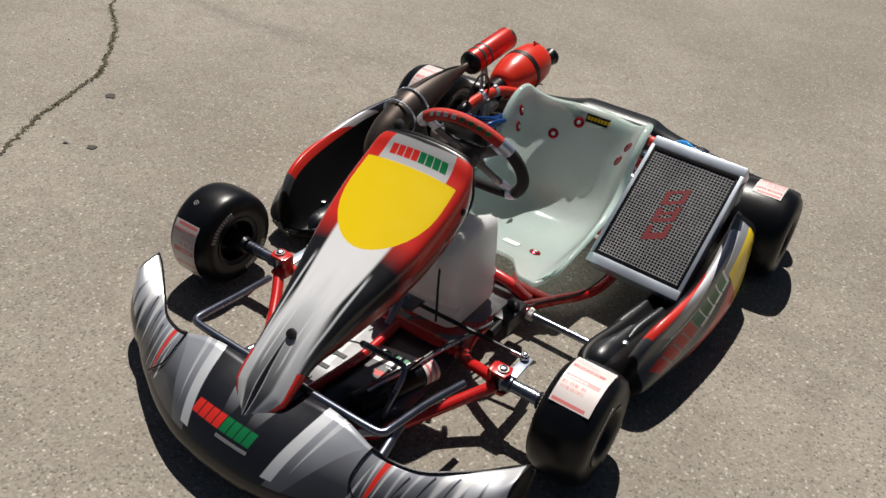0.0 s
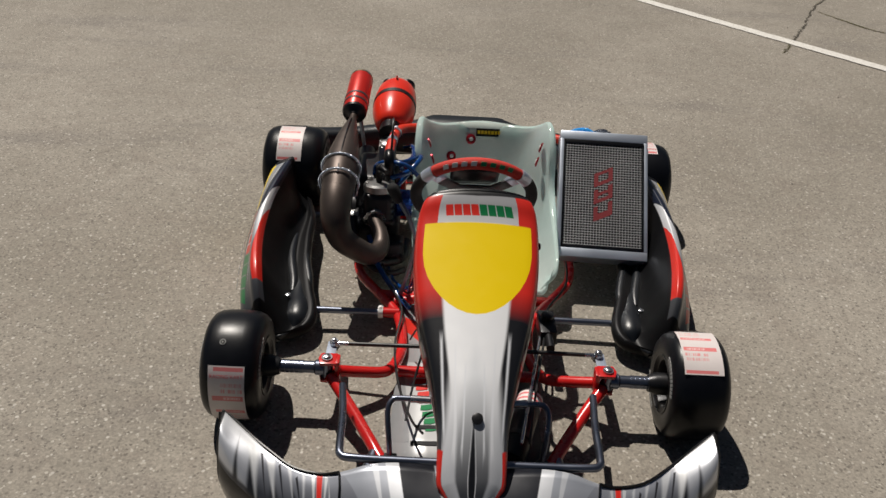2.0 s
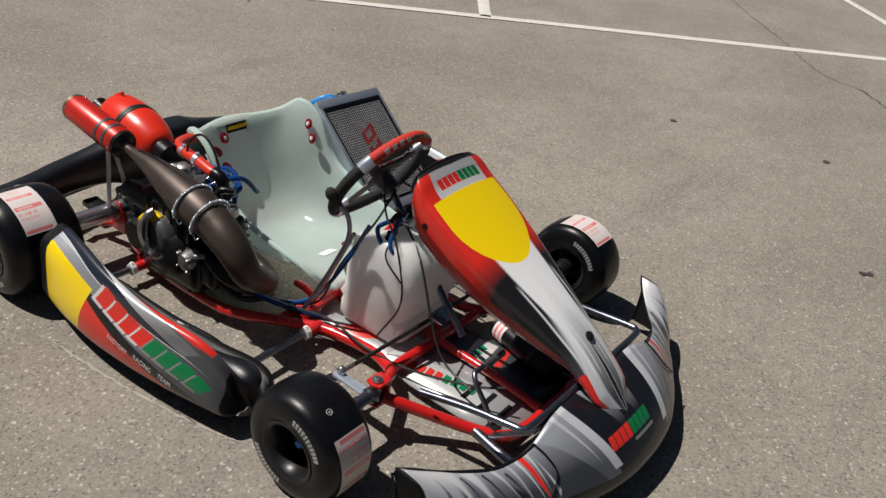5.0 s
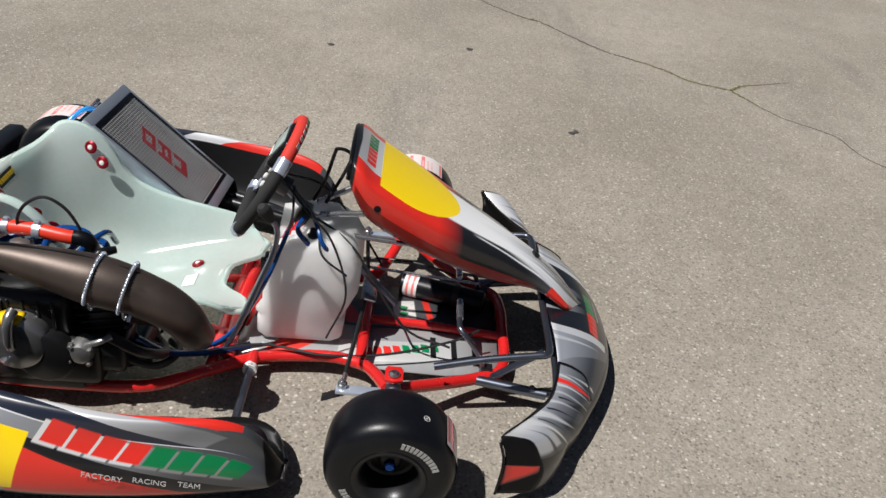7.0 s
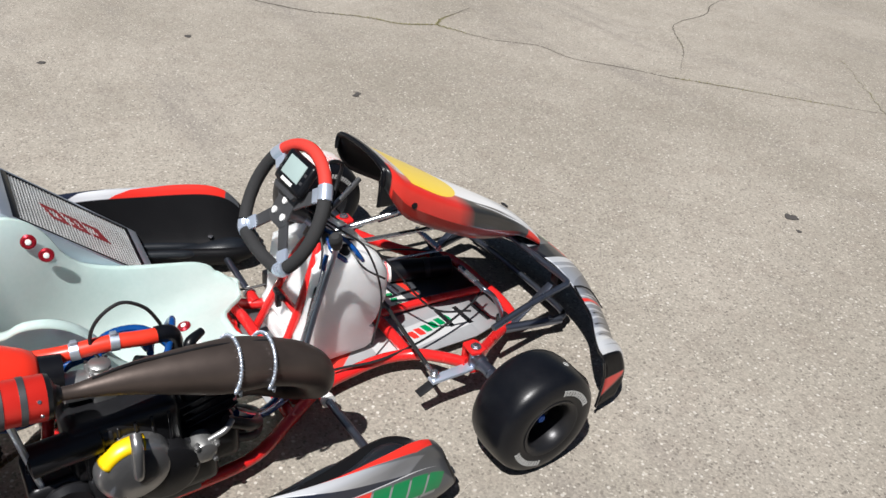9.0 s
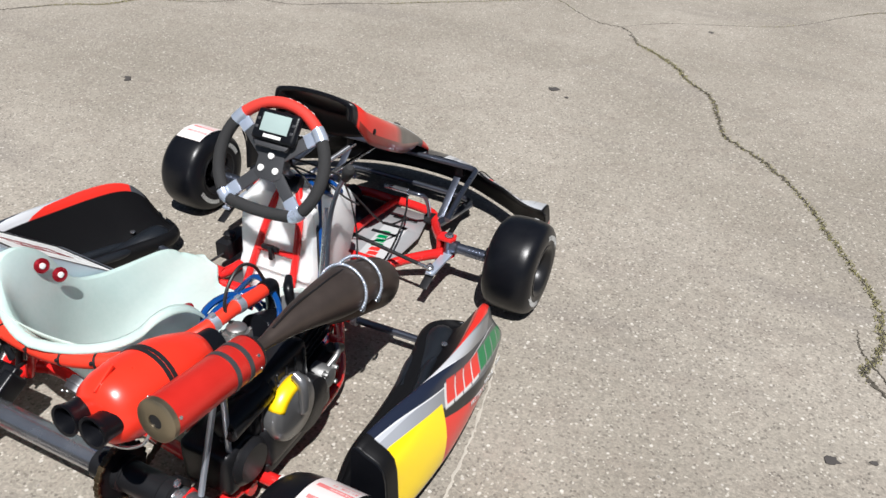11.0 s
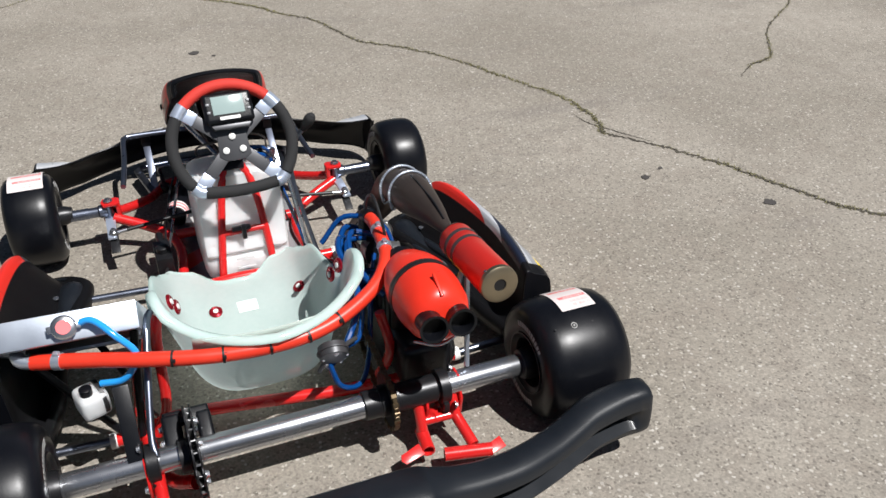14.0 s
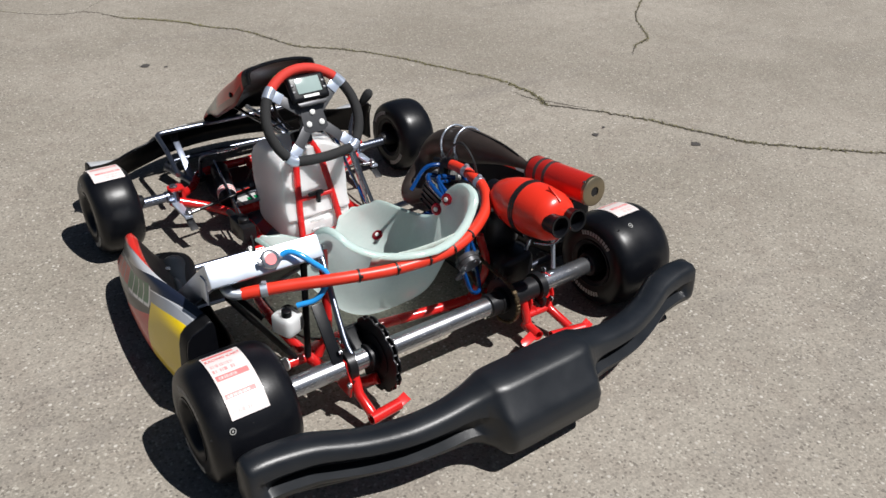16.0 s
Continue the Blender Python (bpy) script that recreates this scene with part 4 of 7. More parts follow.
for k in range(8):
    a = -30 + k * 8.4
    c = SWM @ Vector((math.sin(radians(a)) * 0.148, math.cos(radians(a)) * 0.148, 0))
    out = (c - SWC).normalized()
    nrm = (out * 0.8 - SWN * 0.6).normalized()
    part("grip_print", plate([(-0.008, -0.0055), (0.006, -0.0055), (0.008, 0.0055), (-0.006, 0.0055)], 0.0008, frame_at(c + nrm * 0.0144, SWN.cross(out), nrm), 0.0003, 1), WHITE if k > 3 else GREEN, sw)
part("steering_column", rod(SWM @ Vector((0, 0, -0.04)), (0.01, 1.06, 0.1), 0.0095, 14), CHROME, kart, "steel steering column")
part("column_tie", plate([(-0.05, -0.012), (0.05, -0.012), (0.028, 0.03), (-0.028, 0.03)], 0.008, pose(0.01, 0.985, 0.137, -35, 0, 0), 0.002), STEEL, kart)
upright = [(-0.072, 0.69, 0.047), (-0.055, 0.735, 0.15), (-0.03, 0.79, 0.28), (-0.012, 0.82, 0.335)]
part("column_upright", tube(upright, 0.0105, 10, 4), RED, kart, "red steering column upright")
part("column_upright", tube([(0.07, 0.69, 0.047), (0.068, 0.735, 0.15), (0.055, 0.79, 0.28), (0.034, 0.82, 0.335)], 0.0105, 10, 4), RED, kart, "red steering column upright")
part("upright_bridge", rod((-0.05, 0.745, 0.178), (0.066, 0.745, 0.178), 0.009, 10), RED, kart)
part("column_bearing", slab((0.06, 0.03, 0.04), pose(0.011, 0.822, 0.345, -30, 0, 0), 0.006), BLACK, kart)
part("tank_clip", join(slab((0.05, 0.012, 0.012), pose(0.0, 0.73, 0.195), 0.003), slab((0.012, 0.014, 0.04), pose(0.006, 0.725, 0.185), 0.003)), BLACK, kart, "black rubber tank clip")

# nose panel support and cables behind it
part("panel_stay", rod((0.04, 0.85, 0.36), (0.1, 0.99, 0.41), 0.007, 10), STEEL, kart)
part("panel_stay", rod((-0.02, 0.85, 0.36), (-0.085, 0.99, 0.41), 0.007, 10), STEEL, kart)
part("panel_stay", rod((0.02, 0.93, 0.30), (0.02, 1.38, 0.265), 0.006, 10), STEEL, kart)
for k, (pts, r, mt) in enumerate((
        ([(0.03, 0.77, 0.45), (0.1, 0.84, 0.4), (0.12, 0.9, 0.34), (0.13, 0.94, 0.2), (0.16, 0.9, 0.09)], 0.0026, CABLE),
        ([(0.02, 0.8, 0.42), (0.09, 0.8, 0.35), (0.14, 0.74, 0.22), (0.165, 0.7, 0.1), (0.2, 0.64, 0.07)], 0.003, CABLE),
        ([(0.01, 0.79, 0.42), (0.07, 0.86, 0.36), (0.135, 0.88, 0.31), (0.14, 0.94, 0.26)], 0.0026, CABLE),
        ([(0.06, 0.83, 0.36), (0.1, 0.82, 0.35), (0.115, 0.845, 0.325), (0.095, 0.855, 0.3)], 0.0062, BLUE),
        ([(0.0, 0.83, 0.36), (0.08, 0.86, 0.36), (0.12, 0.88, 0.33), (0.105, 0.905, 0.29)], 0.0055, BLUE),
        ([(0.11, 0.8, 0.35), (0.14, 0.75, 0.22), (0.175, 0.68, 0.1), (0.22, 0.6, 0.07), (0.25, 0.5, 0.08)], 0.0055, BLUE),
        ([(-0.02, 0.78, 0.43), (-0.07, 0.86, 0.38), (-0.06, 0.95, 0.28), (-0.1, 1.02, 0.14)], 0.003, CABLE),
        ([(0.02, 0.84, 0.35), (0.08, 0.95, 0.3), (0.14, 1.08, 0.13), (0.16, 1.2, 0.09)], 0.003, CABLE))):
    part("hose" if mt is BLUE else "cable", tube(pts, r, 8, 6), mt, kart, "blue fuel hose" if mt is BLUE else "black cable")
part("clutch_lever", tube([(-0.01, 0.84, 0.37), (-0.04, 0.865, 0.41), (-0.052, 0.885, 0.48), (-0.052, 0.893, 0.492), (-0.054, 0.915, 0.487), (-0.056, 0.925, 0.47), (-0.05, 0.905, 0.42), (-0.02, 0.87, 0.36)], 0.0045, 8, 5), DARK, kart, "black bent lever loop behind the wheel")
shift = part("shift_lever", tube([(0.2, 0.665, 0.06), (0.185, 0.7, 0.13), (0.165, 0.745, 0.24), (0.158, 0.775, 0.32), (0.175, 0.785, 0.39), (0.205, 0.772, 0.44)], 0.0062, 10, 6), CHROME, kart, "chromed gear shift lever")
part("knob", tube([(0.2, 0.776, 0.428), (0.209, 0.77, 0.445), (0.219, 0.764, 0.463), (0.224, 0.76, 0.473)], [0.0095, 0.0135, 0.0145, 0.008], 14, 4), GRIP, shift, "black shift knob")
part("shift_rod", rod((0.2, 0.665, 0.06), (0.27, 0.46, 0.085), 0.005, 8), CHROME, kart)
part("tank_strap", rod((0.142, 0.78, 0.33), (0.175, 0.67, 0.06), 0.006, 8), STEEL, kart)

# ---- fuel tank ----
side_view = [(0.722, 0.055), (0.742, 0.038), (0.91, 0.04), (0.934, 0.052), (0.938, 0.097), (0.924, 0.110), (0.938, 0.124), (0.968, 0.19), (0.97, 0.262), (0.945, 0.306), (0.908, 0.331), (0.845, 0.336), (0.80, 0.317), (0.782, 0.22), (0.746, 0.15), (0.73, 0.124), (0.744, 0.110), (0.724, 0.097)]
tank_rows = []
for x, k in ((-0.105, 0.80), (-0.098, 0.93), (-0.08, 0.985), (-0.05, 1.0), (0.0, 1.0), (0.07, 1.0), (0.1, 0.985), (0.118, 0.93), (0.125, 0.80)):
    # the flanks reach further back than the hollow between the uprights
    swell = 0.045 * min(1.0, max(0.0, (abs(x - 0.01) - 0.075) / 0.02))
    tank_rows.append([(x, 0.845 + (y - (swell if y < 0.83 and z > 0.18 else swell * 0.3 if y < 0.76 and z > 0.1 else 0.0) - 0.845) * k, 0.17 + (z - 0.17) * k) for y, z in side_view])
tank = part("fuel_tank", loft(tank_rows, closed=True, caps=True), TANK, kart, "milky white plastic fuel tank with a moulded waist", 50)
part("filler_cap", lathe([(0, 0.013), (0.014, 0.013), (0.018, 0.009), (0.03, 0.007)], (0.092, 0.855, 0.322), (0.1, 0, 1), 16), BLACK, tank, "black hose cap")
for k in range(3):
    part("tank_rib", slab((0.05, 0.012, 0.006), pose(0.0, 0.722 + 0.008 * k, 0.075 + 0.025 * k, -20), 0.002), TANK, tank)

# ---- seat ----
SEAT_X = -0.045
SEAT = [  # middle y, z; rim half width, y, z; roll of the lip; notch of the front edge; share of the top's own curve
    (0.612, 0.112, 0.172, 0.652, 0.128, 0.012, 0.066, 0.0), (0.60, 0.106, 0.192, 0.643, 0.152, 0.018, 0.056, 0.0), (0.55, 0.094, 0.200, 0.605, 0.172, 0.022, 0.026, 0.0), (0.46, 0.067, 0.203, 0.535, 0.186, 0.024, 0.0, 0.0), (0.37, 0.049, 0.203, 0.45, 0.203, 0.024, 0.0, 0.0), (0.30, 0.05, 0.202, 0.39, 0.222, 0.024, 0.0, 0.0),
    (0.25, 0.066, 0.201, 0.345, 0.246, 0.025, 0.0, 0.0), (0.205, 0.104, 0.200, 0.312, 0.285, 0.026, 0.0, 0.0), (0.172, 0.155, 0.200, 0.287, 0.338, 0.027, 0.0, 0.05), (0.146, 0.208, 0.200, 0.258, 0.376, 0.027, 0.0, 0.15), (0.122, 0.258, 0.199, 0.222, 0.400, 0.026, 0.0, 0.3), (0.102, 0.302, 0.196, 0.19, 0.407, 0.022, 0.0, 0.55), (0.083, 0.335, 0.191, 0.168, 0.403, 0.014, 0.0, 0.85), (0.068, 0.352, 0.184, 0.153, 0.392, 0.006, 0.0, 1.0)]
seat_rows = []
for y, z, w, ry, rz, roll, notch, top in SEAT:
    row = []
    for k in range(-14, 15):
        a = k / 14
        t = abs(a) * math.pi / 2
        out = max(0.0, (abs(a) - 0.74) / 0.26) ** 1.6
        x = (w - roll) * min(1.0, math.sin(t) ** 0.78) + roll * out
        r = x / w
        lift = ((1 - math.cos(t * 0.93)) / (1 - math.cos(0.93 * math.pi / 2))) ** 1.3
        ly = lift * (1 - top) + r ** 1.6 * top
        lz = lift * (1 - top) + r ** 4.5 * top
        lobe = min(1.0, max(0.0, (abs(a) - 0.08) / 0.3))
        lobe = lobe * lobe * (3 - 2 * lobe) * min(1.0, (1.0 - abs(a)) / 0.25) ** 0.6
        row.append((SEAT_X + math.copysign(x, a), y + (ry - y) * ly + notch * lobe, z + (rz - z) * lz))
    seat_rows.append(row)
dense, _ = fine(seat_rows, range(len(seat_rows)), 4)
seat = part("seat", loft(dense), FIBRE, kart, "pale green translucent fibreglass bucket seat", 80)
rim_line = [r[0] for r in dense] + dense[-1][1:-1] + [r[-1] for r in reversed(dense)] + list(reversed(dense[0][1:-1]))
flange = [0.021 if p[2] > 0.2 else 0.014 for p in rim_line]
for _ in range(12):
    flange = [(flange[k - 1] + flange[k] + flange[(k + 1) % len(flange)]) / 3 for k in range(len(flange))]
lip_rows = []
for p, w in zip(rim_line, flange):
    p = Vector(p)
    o = Vector((p.x - SEAT_X, (p.y - 0.36) * 0.7, 0)).normalized()
    lip_rows.append([p - Vector((0, 0, 0.001)), p + o * w * 0.3 + Vector((0, 0, 0.0035)), p + o * w * 0.7 + Vector((0, 0, 0.0025)), p + o * w * 0.97 + Vector((0, 0, -0.003)), p + o * w + Vector((0, 0, -0.008)), p + o * w * 0.85 + Vector((0, 0, -0.010)), p + o * w * 0.25 + Vector((0, 0, -0.007))])
lip_rows.append(lip_rows[0])
part("seat_lip", loft(lip_rows), FIBRE, seat, "rolled flange round the seat's edge", 80)


def rosette(c, n, parent=None):
    """A red anodised washer with a pale bolt in it."""
    c, n = Vector(c), Vector(n).normalized()
    w = part("seat_washer", lathe([(0, 0.0165), (0.003, 0.0165), (0.0055, 0.012), (0.004, 0.008)], c, n, 24), plain("ruby_anodised", (0.35, 0.008, 0.02), 0.25, metal=0.6) if rosette.mat is None else rosette.mat, seat, "ruby red anodised washer")
    rosette.mat = w.data.materials[0]
    part("washer_bolt", lathe([(0.003, 0.0065), (0.0065, 0.0065), (0.0075, 0.004)], c, n, 12), WHITE, w)


rosette.mat = None
for c, n in (((-0.222, 0.243, 0.352), (1, -0.2, 0.3)), ((-0.211, 0.272, 0.316), (1, -0.2, 0.25)), ((0.132, 0.243, 0.352), (-1, -0.2, 0.3)), ((0.121, 0.272, 0.312), (-1, -0.2, 0.25))):
    rosette(c, n)
shell = BVHTree.FromPolygons([Vector(p) for p in loft(dense)[0]], loft(dense)[1])
for start, way in (((-0.006, 0.4, 0.308), (0, -1, 0)), ((0.058, 0.42, 0.262), (0, -1, 0)), ((-0.116, 0.53, 0.4), (0, 0, -1)), ((0.1, 0.535, 0.4), (0, 0, -1))):
    spot, facing, _, _ = shell.ray_cast(Vector(start), Vector(way))
    facing = facing if facing.dot(Vector(way)) < 0 else -facing
    rosette(spot + facing * 0.001, facing)
SEATN = Vector((0, 0.9, 0.43)).normalized()
patch_rows = []
for k in range(9):
    x = -0.199 + 0.236 * k / 8
    e = ((x - SEAT_X) / 0.19) ** 2
    patch_rows.append([(x, 0.094 + 0.03 * e + 0.006, 0.311), (x, 0.081 + 0.033 * e + 0.006, 0.337), (x, 0.072 + 0.034 * e + 0.006, 0.358)])
part("seat_patch", loft(patch_rows), plain("clear_film", (0.5, 0.56, 0.52), 0.15), seat, "glossy rectangular film on the backrest", 180, thick=0.001)
tag = part("maker_tag", plate([(-0.043, -0.013), (0.043, -0.013), (0.043, 0.013), (-0.043, 0.013)], 0.0015, frame_at((-0.066, 0.0945, 0.33), (-1, 0, 0), SEATN), 0.0004, 1), BLACK, seat, "small black tag with yellow print")
part("tag_print", join(*[slab((0.0085, 0.011, 0.001), frame_at(Vector((-0.066 + 0.034 - k * 0.0112, 0.0945, 0.33)) + SEATN * 0.0012, (-1, 0, 0), SEATN), 0.0002, 1) for k in range(7)]), YELLOW, tag)
spot, facing, _, _ = shell.ray_cast(Vector((-0.037, 0.528, 0.4)), Vector((0, 0, -1)))
facing = facing if facing.z > 0 else -facing
part("seat_sticker", plate([(-0.025, -0.017), (0.025, -0.017), (0.025, 0.017), (-0.025, 0.017)], 0.001, frame_at(spot + facing * 0.0015, (1, 0, 0), facing), 0.0003, 1), plain("pale_sticker", (0.82, 0.88, 0.86), 0.4, vary=0.03), seat, "white paper sticker")
part("back_tag", plate([(-0.06, -0.010), (0.06, -0.010), (0.06, 0.010), (-0.06, 0.010)], 0.0012, frame_at((-0.09, 0.071, 0.325), (1, 0.1, 0), (0, -0.9, -0.43)), 0.0003, 1), BLACK, seat)
part("seat_strut", tube([(-0.262, 0.235, 0.345), (-0.275, 0.2, 0.33), (-0.305, 0.06, 0.2), (-0.305, 0.02, 0.165)], 0.0075, 10, 4), CHROME, kart, "chromed seat strut")

# ---- radiator ----
RN, RD = Vector((0, 0.648, 0.762)), Vector((0, 0.762, -0.648))
RC = Vector((-0.418, 0.362, 0.26))
RM = Matrix.Translation((-0.282, 0.21, 0)) @ Matrix.Rotation(radians(-3.5), 4, "Z") @ Matrix.Translation((0.282, -0.206, 0.006)) @ frame_at(RC - RN * 0.027, (1, 0, 0), RN)
rad = part("radiator", join(slab((0.272, 0.03, 0.056), RM @ Matrix.Translation((0, 0.193, 0)), 0.004), slab((0.272, 0.03, 0.056), RM @ Matrix.Translation((0, -0.193, 0)), 0.004), slab((0.012, 0.36, 0.056), RM @ Matrix.Translation((0.13, 0, 0)), 0.002), slab((0.012, 0.36, 0.056), RM @ Matrix.Translation((-0.13, 0, 0)), 0.002)), ALLOY, kart, "aluminium radiator leaning beside the seat")


wires = [slab((0.0016, 0.352, 0.0014), RM @ Matrix.Translation((-0.122 + 0.244 * k / 28, 0, 0.0245)), 0) for k in range(29)]
wires += [slab((0.246, 0.0016, 0.0014), RM @ Matrix.Translation((0, -0.175 + 0.35 * k / 42, 0.0258)), 0) for k in range(43)]
tagged(part("core_mesh", join(*wires), plain("mesh_wire", (0.74, 0.745, 0.74), 0.34, metal=0.5, vary=0.3), rad, "fine steel wire mesh over the core", 30), kind="stuff")
MARK = plain("dark_red_stencil", (0.2, 0.012, 0.016), 0.6, vary=0.2)
for k in range(3):
    for dx, dy, sx, sy in ((-0.022, 0, 0.013, 0.046), (0.022, 0, 0.013, 0.046), (0, 0.017, 0.034, 0.012), (0, -0.017 + 0.012 * k, 0.034, 0.010)):
        y = -0.056 + 0.056 * k + dy
        x = dx
        part("stencil_mark", plate([(x - sx / 2, y - sy / 2 + (x - sx / 2) * 0.5), (x + sx / 2, y - sy / 2 + (x + sx / 2) * 0.5), (x + sx / 2, y + sy / 2 + (x + sx / 2) * 0.5), (x - sx / 2, y + sy / 2 + (x - sx / 2) * 0.5)], 0.0015, RM @ Matrix.Translation((0, 0, 0.0262 - 0.0004 * (dx == 0))), 0), MARK, rad)
part("mesh_frame", join(*[slab(sz, RM @ Matrix.Translation((x, y, 0.026)), 0.0015) for sz, x, y in (((0.25, 0.010, 0.006), 0, 0.173), ((0.25, 0.014, 0.006), 0, -0.171), ((0.007, 0.352, 0.006), 0.1215, 0), ((0.007, 0.352, 0.006), -0.1215, 0))]), BLACK, rad, "black edging round the mesh")
part("core_back", slab((0.248, 0.355, 0.03), RM @ Matrix.Translation((0, 0, -0.006)), 0.002), BLACK, rad, "black radiator core")
CAPC = RM @ Vector((0.005, -0.208, -0.002))
cap = part("radiator_cap", join(lathe([(0, 0.017), (0.006, 0.017), (0.008, 0.023), (0.015, 0.023), (0.018, 0.019)], CAPC, -RD, 28), slab((0.06, 0.014, 0.007), frame_at(CAPC - RD * 0.012, (1, 0, 0), -RD), 0.002)), STEEL, rad, "metal filler cap")
part("cap_label", lathe([(0.018, 0.0135), (0.0188, 0.0135)], CAPC, -RD, 24), STICKRED, cap)
part("overflow_hose", tube([CAPC - RD * 0.004 + Vector((0.018, 0, 0)), CAPC + Vector((0.05, -0.015, 0.014)), (-0.33, 0.15, 0.37), (-0.30, 0.13, 0.33), (-0.33, 0.13, 0.28), (-0.375, 0.15, 0.265)], 0.007, 10, 6), CLEARBLUE, rad, "pale blue overflow hose")
part("rad_tab", plate([(-0.012, -0.02), (0.012, -0.02), (0.012, 0.02), (-0.012, 0.02)], 0.004, frame_at((-0.288, 0.205, 0.345), (0, 1, 0), (1, 0, 0)), 0.001), ALLOY, rad)
part("rad_tab", plate([(-0.02, -0.03), (0.02, -0.03), (0.014, 0.03), (-0.014, 0.03)], 0.004, frame_at((-0.555, 0.24, 0.33), (0, 1, 0), (1, 0, 0)), 0.001), ALLOY, rad)
for p, q in (((-0.40, 0.5, 0.115), (-0.345, 0.42, 0.05)), ((-0.30, 0.25, 0.30), (-0.33, 0.2, 0.06)), ((-0.5, 0.25, 0.28), (-0.36, 0.21, 0.06))):
    part("radiator_support", rod(p, q, 0.0085, 10), BLACK, kart)
part("radiator_elbow", tube([(-0.505, 0.25, 0.325), (-0.51, 0.22, 0.32), (-0.5, 0.205, 0.315), (-0.475, 0.196, 0.314)], 0.0135, 12, 5), ALLOY, rad, "alloy outlet elbow")
HOSELINE = [(-0.485, 0.2, 0.313), (-0.39, 0.158, 0.322), (-0.275, 0.11, 0.326), (-0.165, 0.079, 0.324), (-0.06, 0.066, 0.324), (0.03, 0.072, 0.327), (0.11, 0.098, 0.338), (0.186, 0.145, 0.357), (0.228, 0.208, 0.374), (0.242, 0.29, 0.38), (0.248, 0.35, 0.374), (0.247, 0.385, 0.369)]
hose = part("coolant_hose", tube(HOSELINE, 0.015, 14, 6), HOSE, kart, "thick red silicone coolant hose", 60)
hline = spline(HOSELINE, 6)
part("hose_elbow", tube([(0.248, 0.374, 0.3725), (0.247, 0.391, 0.370), (0.246, 0.403, 0.362), (0.245, 0.407, 0.342), (0.245, 0.408, 0.30)], [0.0165, 0.0168, 0.0168, 0.016, 0.015], 16, 5), BLACK, hose, "black rubber elbow at the hose end")
for k in (3, 50, 55):
    d = (hline[k + 1] - hline[k]).normalized()
    part("hose_clamp", join(lathe([(-0.008, 0.0154), (-0.008, 0.0166), (0.008, 0.0166), (0.008, 0.0154)], hline[k], d, 22), slab((0.012, 0.01, 0.01), frame_at(hline[k] + Vector((0, 0, 0.0175)), d, (0, 0, 1)), 0.002)), ALLOY, hose, "steel hose clamp")
for k in (14, 19, 24, 29, 34):
    d = (hline[k + 1] - hline[k]).normalized()
    part("cable_tie", join(lathe([(-0.0022, 0.0152), (-0.0022, 0.0164), (0.0022, 0.0164), (0.0022, 0.0152)], hline[k], d, 20), slab((0.006, 0.006, 0.006), frame_at(hline[k] + Vector((0, -0.0155, 0.006)), d, (0, 0, 1)), 0.001)), CABLE, hose, "black cable tie")
bottle = part("catch_bottle", join(slab((0.055, 0.06, 0.055), pose(-0.4, 0.155, 0.225, 0, 0, 20), 0.014, 3)), TANK, kart, "small white plastic catch bottle")
part("bottle_cap", lathe([(0, 0.012), (0.014, 0.012), (0.016, 0.009)], (-0.405, 0.145, 0.252), (0, 0, 1), 16), BLACK, bottle)
part("bottle_strap", lathe([(-0.004, 0.034), (-0.004, 0.036), (0.004, 0.036), (0.004, 0.034)], (-0.385, 0.162, 0.225), (1, 0.36, 0), 20), CABLE, bottle)
part("bottle_bracket", slab((0.03, 0.15, 0.006), frame_at((-0.342, 0.07, 0.217), (1, 0, 0), (0, -0.78, 0.62)), 0.002), BLACK, kart, "black support plate")

# ---- engine ----
engine = part("engine_case", slab((0.15, 0.24, 0.12), pose(0.29, 0.32, 0.125), 0.025, 3), DARK, kart, "dark cast engine case")
part("gearbox_housing", slab((0.12, 0.15, 0.11), pose(0.285, 0.18, 0.13), 0.02, 3), DARK, engine)
part("front_housing", slab((0.1, 0.1, 0.09), pose(0.30, 0.44, 0.14), 0.02, 3), DARK, engine)
part("side_housing", lathe([(-0.035, 0.06), (-0.004, 0.06), (0.0, 0.052)], (0.385, 0.335, 0.15), (1, 0, 0), 30), DARK, engine)
part("cylinder", join(slab((0.09, 0.095, 0.10), pose(0.275, 0.445, 0.23, 12, 0, 0), 0.02, 3), *[slab((0.098, 0.103, 0.004), pose(0.275, 0.447 - 0.005 * k, 0.20 + 0.018 * k, 12, 0, 0), 0.001, 1) for k in range(4)]), DARK, engine, "cast alloy cylinder")
part("cylinder_head", join(lathe([(0, 0.046), (0.018, 0.046), (0.024, 0.04)], (0.275, 0.436, 0.28), (0, -0.2, 1), 28), *[bolt((0.275 + math.cos(a) * 0.036, 0.432 + math.sin(a) * 0.036, 0.302), (0, -0.2, 1), 0.006, 0.008) for a in (0.3, 1.35, 2.4, 3.45, 4.5, 5.55)]), CAST, engine, "cast alloy cylinder head")
part("spark_plug_cap", tube([(0.275, 0.43, 0.3), (0.275, 0.425, 0.335), (0.268, 0.432, 0.35), (0.25, 0.46, 0.352)], [0.009, 0.010, 0.011, 0.008], 12, 4), BLACK, engine, "black spark plug cap")
part("plug_lead", tube([(0.255, 0.30, 0.30), (0.246, 0.262, 0.38), (0.241, 0.275, 0.43), (0.24, 0.32, 0.458), (0.24, 0.36, 0.437), (0.241, 0.383, 0.398), (0.243, 0.39, 0.372)], 0.0035, 8, 6), CABLE, engine, "black ignition lead")
